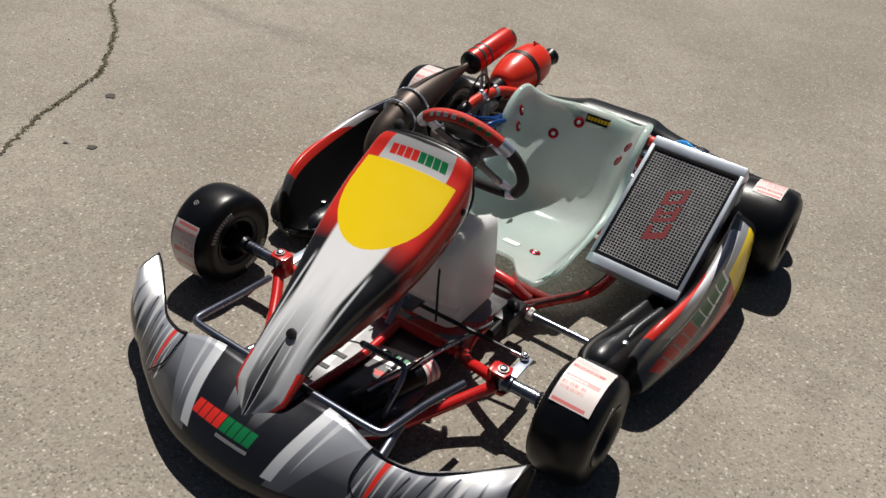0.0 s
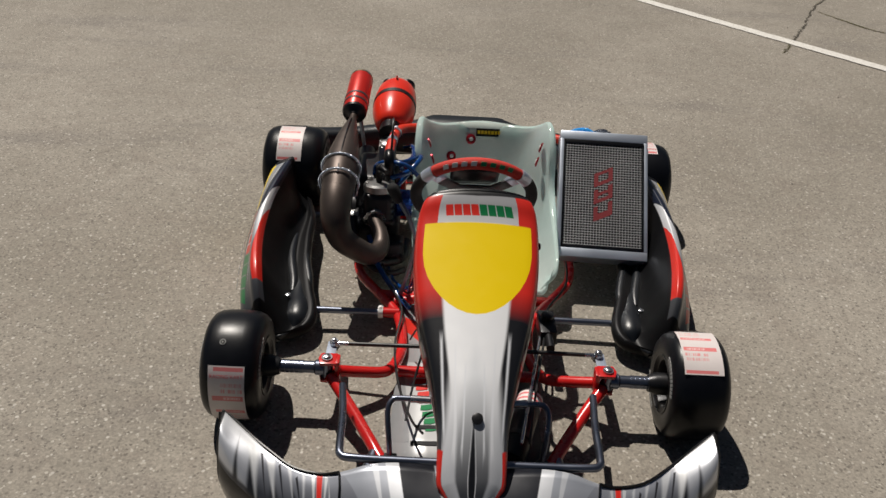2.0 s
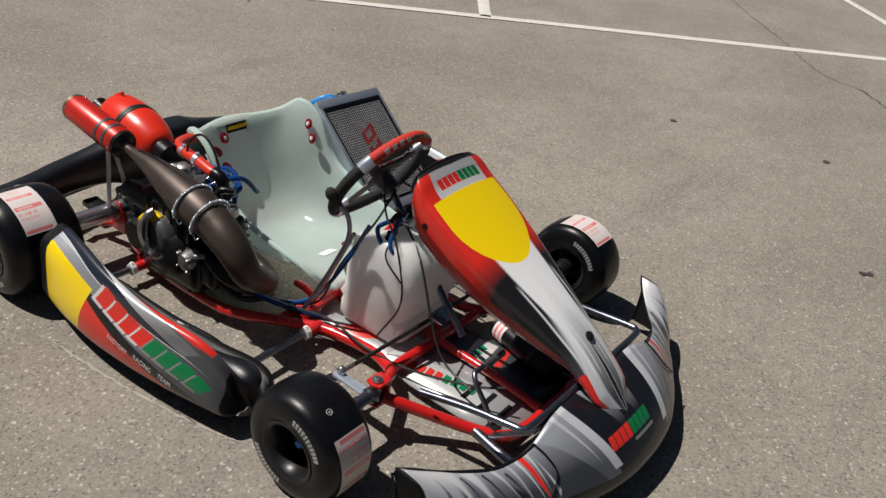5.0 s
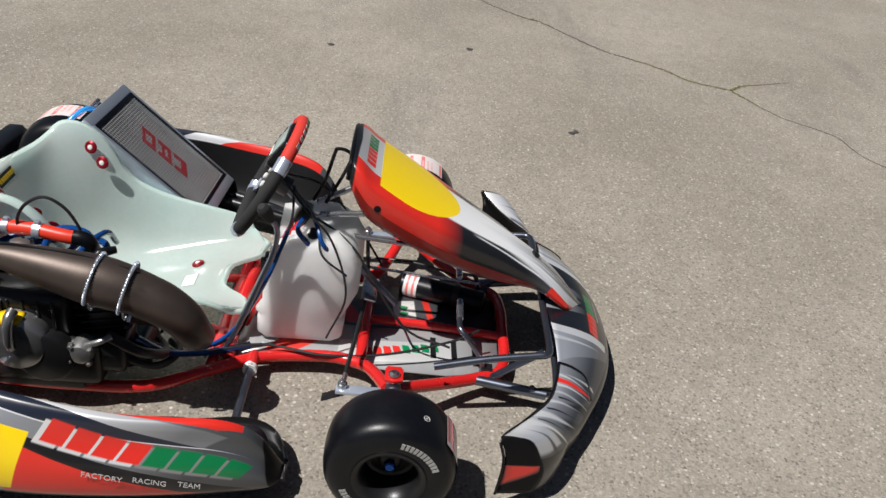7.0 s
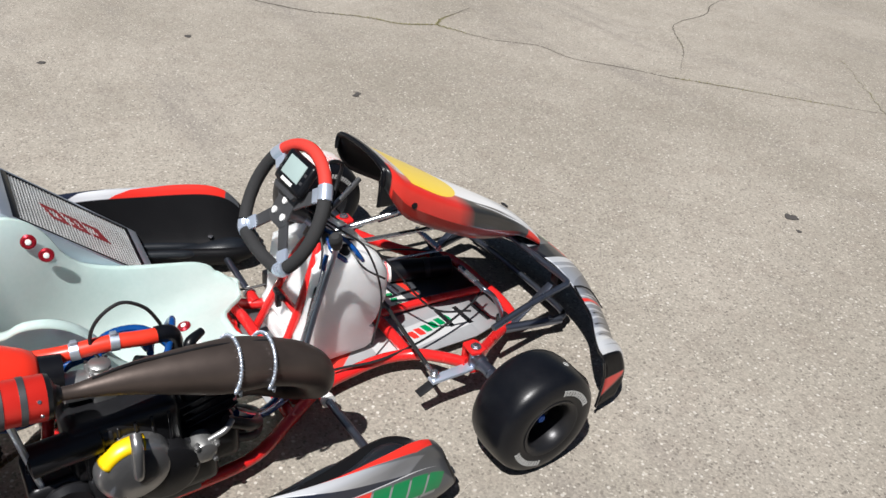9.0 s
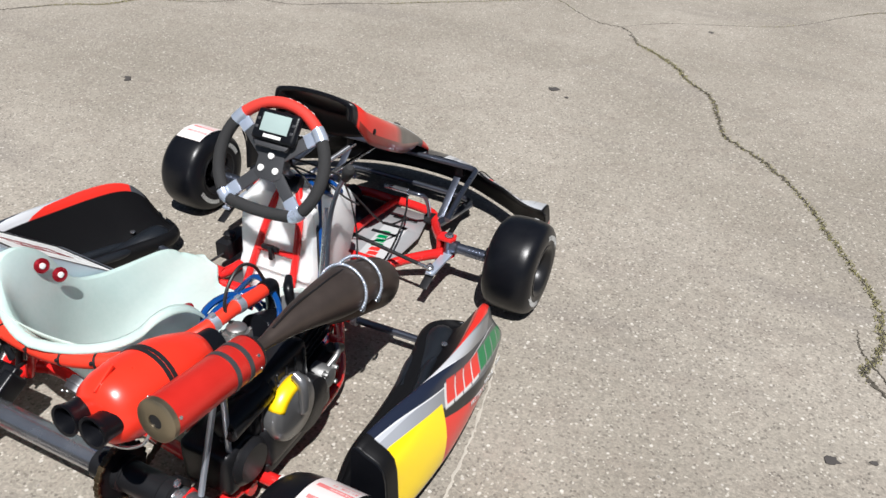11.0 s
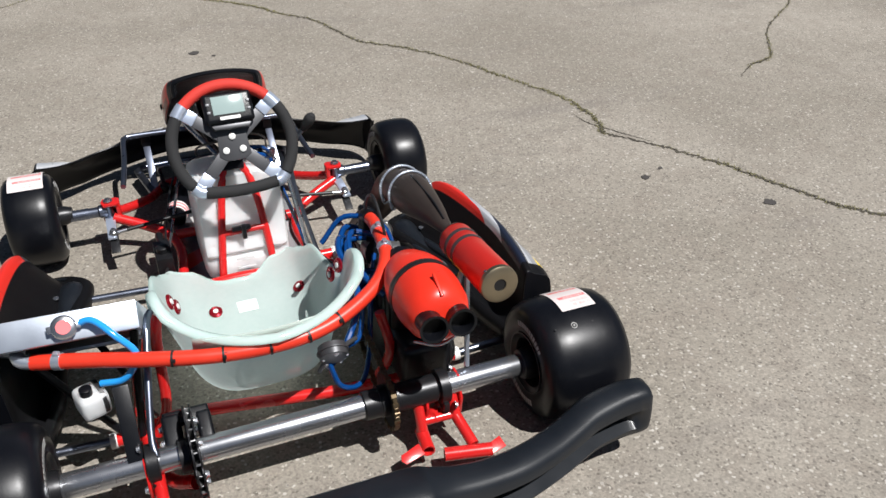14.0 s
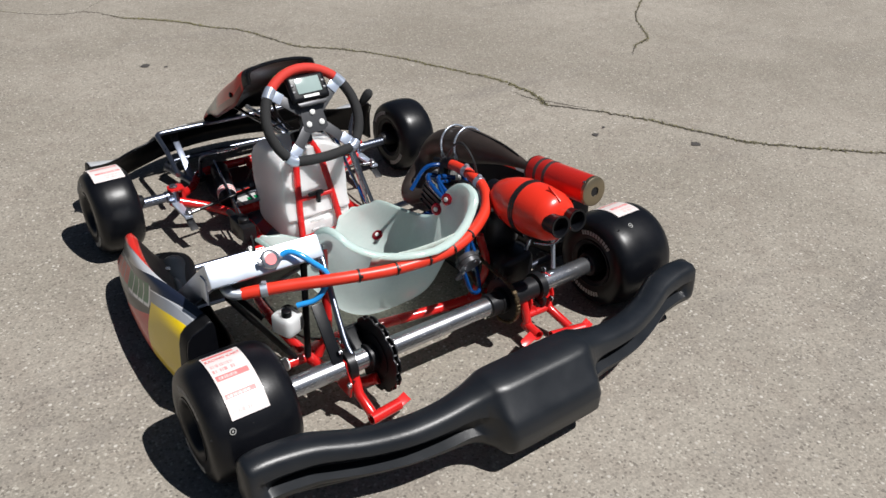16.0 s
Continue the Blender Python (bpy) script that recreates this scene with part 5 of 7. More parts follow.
cover = part("clutch_cover", lathe([(-0.035, 0.07), (0.0, 0.07), (0.012, 0.066), (0.02, 0.055), (0.023, 0.02)], (0.368, 0.28, 0.183), (1, 0, 0), 40), POLISHED, engine, "dark polished round clutch cover")
arc = [radians(-58 + 6 * k) for k in range(14)]
part("cover_sticker", loft([[(x, 0.28 + math.sin(t) * r, 0.183 + math.cos(t) * r) for t in arc] for x, r in ((0.3878, 0.0565), (0.3812, 0.0662), (0.3685, 0.0706), (0.358, 0.0706))]), YELLOW, engine, "yellow sticker on the clutch cover", 180, thick=0.001)
part("cover_arm", tube([(0.376, 0.288, 0.267), (0.396, 0.284, 0.253), (0.401, 0.28, 0.205), (0.396, 0.28, 0.185)], [0.011, 0.011, 0.010, 0.009], 10, 4), POLISHED, engine, "grey lever over the cover")
pump = part("water_pump", join(lathe([(-0.03, 0.026), (0.0, 0.026), (0.012, 0.022), (0.016, 0.012)], (0.368, 0.408, 0.165), (1, 0, 0), 24), *[bolt((0.373, 0.408 + math.cos(a) * 0.027, 0.165 + math.sin(a) * 0.027), (1, 0, 0), 0.005, 0.012) for a in (0.6, 2.2, 3.8, 5.4)], tube([(0.368, 0.42, 0.185), (0.373, 0.45, 0.2), (0.358, 0.47, 0.205)], 0.0065, 10, 4)), CAST, engine, "small alloy water pump")
for pts, r in (([(0.35, 0.46, 0.2), (0.335, 0.52, 0.15), (0.27, 0.55, 0.1), (0.2, 0.5, 0.085), (0.19, 0.4, 0.085)], 0.012), ([(0.33, 0.47, 0.13), (0.3, 0.54, 0.085), (0.23, 0.57, 0.075), (0.19, 0.54, 0.07)], 0.009)):
    part("water_hose", tube(pts, r, 10, 6), CABLE, engine, "black rubber water hose")
part("reed_block", join(slab((0.1, 0.09, 0.07), pose(0.245, 0.475, 0.1, 14), 0.014, 3), *[bolt((0.2 + 0.03 * k, 0.522, 0.105), (0, 1, 0), 0.005, 0.006) for k in range(4)]), DARK, engine, "dark housing below the cylinder")
part("engine_mount", join(slab((0.12, 0.2, 0.012), pose(0.29, 0.31, 0.062), 0.004), slab((0.03, 0.2, 0.03), pose(0.345, 0.3, 0.07), 0.005)), DARK, engine)
part("upper_case", slab((0.12, 0.2, 0.13), pose(0.292, 0.28, 0.225), 0.028, 3), DARK, engine, "dark ribbed upper engine case")
for k in range(6):
    part("case_rib", slab((0.126, 0.006, 0.1), pose(0.292, 0.205 + 0.03 * k, 0.225), 0.002, 1), DARK, engine)
part("starter_motor", join(lathe([(-0.07, 0.02), (-0.066, 0.03), (0.05, 0.03), (0.054, 0.024), (0.07, 0.024)], (0.335, 0.185, 0.252), (0, 1, 0.05), 24), *[bolt((0.335 + math.cos(a) * 0.022, 0.114, 0.249 + math.sin(a) * 0.022), (0, -1, 0), 0.004, 0.004) for a in (0.4, 2.5, 4.6)]), DARK, engine, "black starter motor")
part("gearbox_lobe", lathe([(-0.1, 0.05), (0, 0.05), (0.01, 0.04)], (0.35, 0.165, 0.13), (1, 0, 0), 30), DARK, engine)
part("carburettor", join(lathe([(0, 0.028), (0.07, 0.028)], (0.262, 0.2, 0.325), (0, 1, -0.15), 24), slab((0.05, 0.045, 0.07), pose(0.262, 0.265, 0.315), 0.008), lathe([(0, 0.02), (0.022, 0.02), (0.026, 0.015)], (0.262, 0.265, 0.335), (0, 0.1, 1), 20), *[bolt((0.262 + dx, 0.265 + dy, 0.35), (0, 0, 1), 0.003, 0.004) for dx in (-0.02, 0.02) for dy in (-0.017, 0.017)]), CAST, engine, "alloy carburettor")
part("bowl_plug", lathe([(0, 0.018), (0.02, 0.018)], (0.262, 0.265, 0.282), (0, 0, -1), 6), BRASS, engine)
part("intake_boot", lathe([(0, 0.036), (0.02, 0.034), (0.06, 0.03)], (0.255, 0.33, 0.30), (0, 1, -0.3), 24), BLACK, engine)
for pts, r in (([(0.25, 0.3, 0.27), (0.19, 0.28, 0.3), (0.155, 0.3, 0.33), (0.17, 0.37, 0.335), (0.22, 0.42, 0.29)], 0.0075), ([(0.23, 0.36, 0.33), (0.18, 0.34, 0.34), (0.165, 0.26, 0.31), (0.165, 0.2, 0.28), (0.135, 0.12, 0.25), (0.09, 0.08, 0.262)], 0.006), ([(0.24, 0.33, 0.3), (0.2, 0.24, 0.25), (0.16, 0.14, 0.18), (0.12, 0.075, 0.16), (0.07, 0.05, 0.19), (0.05, 0.06, 0.25)], 0.006), ([(0.3, 0.33, 0.26), (0.28, 0.38, 0.34), (0.2, 0.42, 0.36), (0.14, 0.42, 0.3)], 0.0065), ([(0.24, 0.42, 0.315), (0.2, 0.42, 0.33), (0.172, 0.36, 0.325), (0.17, 0.26, 0.305), (0.15, 0.18, 0.28), (0.1, 0.11, 0.24), (0.05, 0.075, 0.225)], 0.0078), ([(0.25, 0.36, 0.335), (0.2, 0.37, 0.345), (0.178, 0.31, 0.335), (0.182, 0.22, 0.325), (0.21, 0.17, 0.3)], 0.0072), ([(0.3, 0.5, 0.16), (0.27, 0.56, 0.1), (0.22, 0.64, 0.07), (0.17, 0.72, 0.06)], 0.008)):
    part("fuel_hose", tube(pts, r, 9, 6), BLUE, engine, "blue rubber hose")
pump_body = part("fuel_pump", join(lathe([(-0.014, 0.018), (-0.013, 0.029), (-0.002, 0.030), (-0.0015, 0.033), (0.0015, 0.033), (0.002, 0.030), (0.013, 0.029), (0.016, 0.022)], (0.06, 0.058, 0.278), (0.1, 1, 0.5), 28), rod((0.08, 0.065, 0.278), (0.118, 0.09, 0.272), 0.005, 8), rod((0.045, 0.06, 0.26), (0.03, 0.062, 0.232), 0.005, 8)), GUN, kart, "round dark grey fuel pump behind the seat")
for k in range(5):
    a = 2 * math.pi * k / 5 + 0.3
    part("pump_screw", bolt((0.06 + 0.026 * math.cos(a) - 0.001, 0.042 - 0.012 * math.sin(a), 0.272 + 0.023 * math.sin(a)), (-0.1, -1, -0.5), 0.003, 0.003), STEEL, pump_body)
part("ignition_box", slab((0.06, 0.09, 0.05), pose(0.2, 0.36, 0.2), 0.008), BLUEMETAL, engine)
# exhaust: from the port, round the front, into the chamber and the silencer
ex = part("exhaust_pipe", tube([(0.285, 0.49, 0.215), (0.262, 0.545, 0.19), (0.262, 0.59, 0.172), (0.29, 0.628, 0.176), (0.332, 0.645, 0.208), (0.366, 0.645, 0.24), (0.381, 0.63, 0.284), (0.384, 0.592, 0.318), (0.383, 0.543, 0.341)], [0.021, 0.023, 0.027, 0.031, 0.034, 0.037, 0.041, 0.0445, 0.0465], 20, 6), PIPE, kart, "burnt brown steel exhaust pipe", 60)
part("expansion_chamber", tube([(0.383, 0.566, 0.333), (0.383, 0.522, 0.348), (0.382, 0.48, 0.359), (0.381, 0.44, 0.367), (0.379, 0.375, 0.382), (0.376, 0.3, 0.396), (0.374, 0.235, 0.402), (0.373, 0.205, 0.404), (0.372, 0.165, 0.409)], [0.0442, 0.0488, 0.0515, 0.050, 0.041, 0.0285, 0.017, 0.0125, 0.012], 24, 5), PIPE, ex, "burnt brown steel expansion chamber", 60)
part("chamber_seam", tube([(0.383, 0.55, 0.392), (0.381, 0.44, 0.4175), (0.379, 0.375, 0.423), (0.376, 0.3, 0.428), (0.374, 0.235, 0.42)], 0.0022, 6, 5), DARK, ex)
for y, z in ((0.462, 0.3625), (0.526, 0.3465)):
    way = Vector((0, 1, -0.28)).normalized()
    pts = []
    for k in range(240):
        a = radians(-115 + 230 * k / 239)
        out = Vector((math.sin(a), 0.28 * math.cos(a), math.cos(a))).normalized()
        w = k * 0.95
        pts.append(Vector((0.382, y, z)) + out * (0.0555 + 0.0032 * math.cos(w)) + way * 0.0032 * math.sin(w))
    core_line = [Vector((0.382, y, z)) + Vector((math.sin(a), 0.28 * math.cos(a), math.cos(a))).normalized() * 0.0555 for a in [radians(-118 + 236 * k / 30) for k in range(31)]]
    part("exhaust_spring", join(tube(core_line, 0.0026, 6, smooth=False), tube(pts, 0.0012, 4, smooth=False)), ALLOY, ex, "coiled steel exhaust spring", 80)
for y, z in ((0.462, 0.3625), (0.526, 0.3465)):
    for sx in (1, -1):
        part("spring_hook", tube([(0.382 + sx * 0.052, y + 0.003, z - 0.022), (0.382 + sx * 0.049, y + 0.003, z - 0.034), (0.382 + sx * 0.044, y + 0.004, z - 0.04), (0.382 + sx * 0.036, y + 0.004, z - 0.036)], 0.0022, 8, 4), ALLOY, ex)
part("port_flange", lathe([(0, 0.034), (0.012, 0.034)], (0.283, 0.485, 0.215), (0, 1, -0.2), 8), STEEL, ex)
MA, MB = Vector((0.367, -0.053, 0.438)), Vector((0.372, 0.168, 0.409))
MW = (MB - MA).normalized()
muf = part("silencer", lathe([(0.004, 0.0385), (0.215, 0.0385), (0.222, 0.035)], MA, MW, 36), MUFFLER, kart, "red anodised exhaust silencer with grey bands", 35)
part("end_cap", lathe([(-0.006, 0.013), (-0.006, 0.034), (-0.003, 0.0385), (0.006, 0.039), (0.006, 0.03), (0.05, 0.013)], MA, MW, 36, closed=True), BRASS, muf, "dull brass end cap with a round outlet", 35)
# a solid dark plug gives the outlet the shade of an open hole
part("outlet_bore", lathe([(-0.0035, 0.0134), (0.052, 0.0134)], MA, MW, 24), DARK, muf)
part("front_cap", lathe([(0.216, 0.039), (0.224, 0.036), (0.232, 0.018), (0.24, 0.014)], MA, MW, 30), DARK, muf)
for d in (0.148, 0.182):
    part("band", lathe([(-0.005, 0.0388), (-0.005, 0.0398), (0.005, 0.0398), (0.005, 0.0388)], MA + MW * d, MW, 36), GUN, muf, "grey band round the silencer")
for d, a in ((0.012, 70), (0.012, -40), (0.205, 60), (0.205, 100), (0.012, 200)):
    o = Vector((math.sin(radians(a)), 0, math.cos(radians(a))))
    part("rivet", lathe([(0, 0.0035), (0.0015, 0.003)], MA + MW * d + o * 0.0383, o, 10), STEEL, muf)
part("silencer_stay", join(rod((0.362, 0.08, 0.38), (0.345, 0.03, 0.17), 0.006, 8), rod((0.362, 0.1, 0.385), (0.33, 0.13, 0.17), 0.006, 8)), ALLOY, kart, "flat alloy silencer stay")

# ---- intake silencer ----
AB, AF = Vector((0.246, -0.048, 0.397)), Vector((0.256, 0.165, 0.364))
AW = (AF - AB).normalized()
air = part("airbox", lathe([(-0.022, 0.03), (-0.018, 0.043), (-0.006, 0.057), (0.015, 0.065), (0.06, 0.07), (0.13, 0.069), (0.16, 0.063), (0.195, 0.052), (0.212, 0.044), (0.218, 0.034)], AB, AW, 40), AIRBOX, kart, "bright red plastic airbox", 50)
part("moulding_ridge", slab((0.006, 0.05, 0.008), frame_at(AB + AW * 0.012 + Vector((0, 0, 0.062)), (1, 0, 0), (0, -0.5, 1)), 0.002), AIRBOX, air)
for d in (0.088, 0.098):
    part("rubber_band", lathe([(-0.004, 0.0692), (-0.004, 0.0712), (0.004, 0.0712), (0.004, 0.0692)], AB + AW * d, AW, 40), CABLE, air, "black rubber band round the airbox")
for dx in (-0.0285, 0.0285):
    c = AB + AW * -0.002 + Vector((dx, 0, 0.0))
    part("intake_trumpet", lathe([(0.02, 0.0245), (-0.03, 0.0245), (-0.04, 0.0262), (-0.047, 0.0285), (-0.05, 0.0285), (-0.049, 0.0235), (-0.04, 0.021), (0.01, 0.02)], c, AW, 30, closed=True), BLACK, air, "glossy black intake trumpet", 50)
# black discs close the trumpets, put there for the shade inside
for dx in (-0.0285, 0.0285):
    part("trumpet_bore", lathe([(-0.024, 0.0005), (-0.024, 0.0206)], AB + Vector((dx, 0, 0)) + AW * -0.002, AW, 24), CABLE, air)
part("airbox_strap", tube([(0.2, -0.03, 0.33), (0.25, -0.045, 0.318), (0.3, -0.035, 0.335), (0.315, -0.02, 0.37)], 0.003, 8, 6), STEEL, air, "thin steel retaining strap")
part("intake_joint", lathe([(0, 0.034), (0.04, 0.034)], AF - AW * 0.0, AW, 24), BLACK, air)

# ---- rear axle ----
axle = part("rear_axle", lathe([(0, 0.0245), (0.002, 0.025), (0.988, 0.025), (0.99, 0.0245)], (-0.5, AXLE_Y, AXLE_Z), (1, 0, 0), 36), STEEL, kart, "polished hollow steel axle", 40)
for x in (-0.315, 0.282, 0.195):
    b = part("bearing_carrier", join(lathe([(-0.012, 0.034), (-0.01, 0.038), (0.01, 0.038), (0.012, 0.034)], (x, AXLE_Y, AXLE_Z), (1, 0, 0), 32), slab((0.014, 0.084, 0.026), pose(x, AXLE_Y + 0.005, AXLE_Z - 0.035), 0.004)) if x != 0.195 else lathe([(-0.09, 0.028), (-0.088, 0.031), (-0.055, 0.031), (-0.053, 0.034), (-0.02, 0.034), (-0.018, 0.0305), (0.07, 0.0305), (0.072, 0.028)], (x, AXLE_Y, AXLE_Z), (1, 0, 0), 28), DARK, kart, "black axle bearing carrier")
    for dy, dz in ((0.04, -0.03), (-0.04, -0.03), (0.0, 0.05)) if x != 0.195 else ():
        part("carrier_bolt", bolt((x + (0.016 if x > 0 else -0.016), AXLE_Y + dy, AXLE_Z + dz * 0.9), (1 if x > 0 else -1, 0, 0), 0.006, 0.007), STEEL, b)
for x, line, socket in ((-0.31, [(-0.31, 0.012, 0.125), (-0.311, -0.012, 0.078), (-0.306, -0.066, 0.05)], ((-0.318, -0.074, 0.05), (-0.235, -0.067, 0.05))),
                        (0.222, [(0.222, 0.012, 0.125), (0.225, -0.006, 0.075), (0.225, -0.012, 0.055)], ((0.226, -0.002, 0.05), (0.219, -0.064, 0.05))),
                        (0.3, [(0.3, 0.012, 0.125), (0.303, -0.012, 0.076), (0.314, -0.084, 0.052)], ((0.246, -0.085, 0.05), (0.345, -0.108, 0.05)))):
    h = part("axle_hanger", tube(line, 0.0125, 12, smooth=False), RED, kart, "red welded hanger below the axle")
    a, b = Vector(socket[0]), Vector(socket[1])
    part("bumper_socket", lathe([(0, 0.0145), ((b - a).length, 0.0145), ((b - a).length, 0.0115), (0, 0.0115)], a, b - a, 22, closed=True), RED, h, "open red tube end")
    part("hanger_plate", plate([(-0.03, -0.045), (0.03, -0.045), (0.036, 0.0), (0.014, 0.05), (-0.014, 0.05), (-0.036, 0.0)], 0.006, frame_at((x + (0.018 if x > 0 else -0.018), AXLE_Y, 0.115), (0, 1, 0), (1, 0, 0)), 0.002), RED, h)
    part("weld_tab", plate([(-0.028, -0.011), (0.018, -0.013), (0.018, 0.013), (-0.028, 0.011), (-0.034, 0)], 0.004, frame_at((b.x - (0.03 if x == 0.222 else -0.012), b.y + 0.004, 0.052), (1, 0.3, 0), (0, -0.5, 1)), 0.001), RED, h)
part("hanger_bridge", rod((0.225, -0.004, 0.078), (0.303, -0.008, 0.078), 0.0105, 12), RED, kart)
# brake disc, scalloped; small black discs stand in for the shade of drilled holes
DC = Vector((-0.235, AXLE_Y, AXLE_Z))
rim = []
for k in range(72):
    a = 2 * math.pi * k / 72
    r = 0.096 - (0.006 if k % 6 in (0, 1) else 0.0)
    rim.append((math.cos(a) * r, math.sin(a) * r))
disc = part("brake_disc", join(plate(rim, 0.004, frame_at(DC + Vector((-0.006, 0, 0)), (0, 1, 0), (1, 0, 0)), 0.0008, 1), plate(rim, 0.004, frame_at(DC + Vector((0.006, 0, 0)), (0, 1, 0), (1, 0, 0)), 0.0008, 1), lathe([(-0.006, 0.05), (0.006, 0.05)], DC, (1, 0, 0), 36)), DARK, kart, "dark ventilated brake disc with scalloped edge", 30)
part("disc_vane", join(*[slab((0.01, 0.03, 0.004), Matrix.Translation(DC) @ Matrix.Rotation(2 * math.pi * k / 24, 4, "X") @ Matrix.Translation((0, 0.075, 0)), 0.0008, 1) for k in range(24)]), POLISHED, disc, "bare metal cooling vanes")
part("disc_hub", lathe([(-0.03, 0.034), (-0.012, 0.034), (-0.01, 0.058), (-0.007, 0.058)], DC, (1, 0, 0), 32), DARK, disc)
for k in range(6):
    a = 2 * math.pi * k / 6
    part("disc_bolt", bolt(DC + Vector((0.009, math.cos(a) * 0.062, math.sin(a) * 0.062)), (1, 0, 0), 0.006, 0.008), STEEL, disc)
    part("disc_hole", join(*[lathe([(0, 0.004), (0.0012, 0.004)], DC + Vector((0.0075, math.cos(a + d) * r, math.sin(a + d) * r)), (1, 0, 0), 10) for d, r in ((0.25, 0.08), (0.5, 0.084), (0.75, 0.08))]), CABLE, disc)
cal = part("brake_caliper", join(slab((0.036, 0.085, 0.062), pose(-0.268, 0.077, 0.142, 28), 0.008, 3), slab((0.03, 0.075, 0.055), pose(-0.206, 0.079, 0.14, 28), 0.008, 3), slab((0.09, 0.03, 0.024), pose(-0.238, 0.104, 0.168, 28), 0.006, 3)), BLACK, kart, "black brake caliper")
for k in range(5):
    part("caliper_print", slab((0.001, 0.006, 0.011), pose(-0.2865, 0.051 + 0.011 * k, 0.129 + 0.006 * k, 28), 0.0002, 1), WALLTEXT, cal)
for yy in (0.075, 0.115):
    part("caliper_bolt", bolt((-0.286, yy - 0.012, 0.15), (-1, 0, 0), 0.006, 0.008), STEEL, cal)
# sprocket and chain
SC = Vector((0.16, AXLE_Y, AXLE_Z))
teeth = []
for k in range(96):
    a = 2 * math.pi * k / 96
    teeth.append((math.cos(a) * (0.058 + 0.003 * (k % 4 in (1, 2))), math.sin(a) * (0.058 + 0.003 * (k % 4 in (1, 2)))))
spr = part("sprocket", plate(teeth, 0.005, frame_at(SC, (0, 1, 0), (1, 0, 0)), 0.0008, 1), DARK, kart, "dark axle sprocket", 30)
part("sprocket_carrier", lathe([(-0.02, 0.034), (0.02, 0.034), (0.022, 0.028)], SC, (1, 0, 0), 28), DARK, spr)
CF, RF, RB = Vector((0.16, 0.2, 0.195)), 0.03, 0.064
path = [SC + Vector((0, -math.sin(t) * RB, math.cos(t) * RB)) for t in [math.pi * k / 14 for k in range(15)]]
path += [CF + Vector((0, math.sin(t) * RF, -math.cos(t) * RF)) for t in [math.pi * k / 8 for k in range(9)]]
links = []
loop = path + [path[0]]
dist = [0.0]
for a, b in zip(loop, loop[1:]):
    dist.append(dist[-1] + (b - a).length)
chain = part("chain", rod(CF - Vector((0.006, 0, 0)), CF + Vector((0.006, 0, 0)), 0.024, 16), DARK, kart, "oiled brown drive chain")
count = int(dist[-1] / 0.0095)
for k in range(count):
    d = dist[-1] * k / count
    i = max(j for j in range(len(dist) - 1) if dist[j] <= d)
    q = loop[i].lerp(loop[i + 1], (d - dist[i]) / max(1e-6, dist[i + 1] - dist[i]))
    w = (loop[i + 1] - loop[i]).normalized()
    links.append(slab((0.0135 if k % 2 else 0.010, 0.0105, 0.0075), frame_at(q, (1, 0, 0), Vector((1, 0, 0)).cross(w)), 0.0015, 1))
tagged(part("chain_run", join(*links), CHAIN, chain, "brown oiled chain links", 30), kind="stuff")

# ---- bodywork ----
CHAR, INK, WHT = (0.055, 0.056, 0.06), (0.012, 0.012, 0.014), (0.74, 0.74, 0.75)
LRED, LGREEN, LYEL = (0.64, 0.026, 0.016), (0.004, 0.16, 0.05), (0.9, 0.64, 0.0)


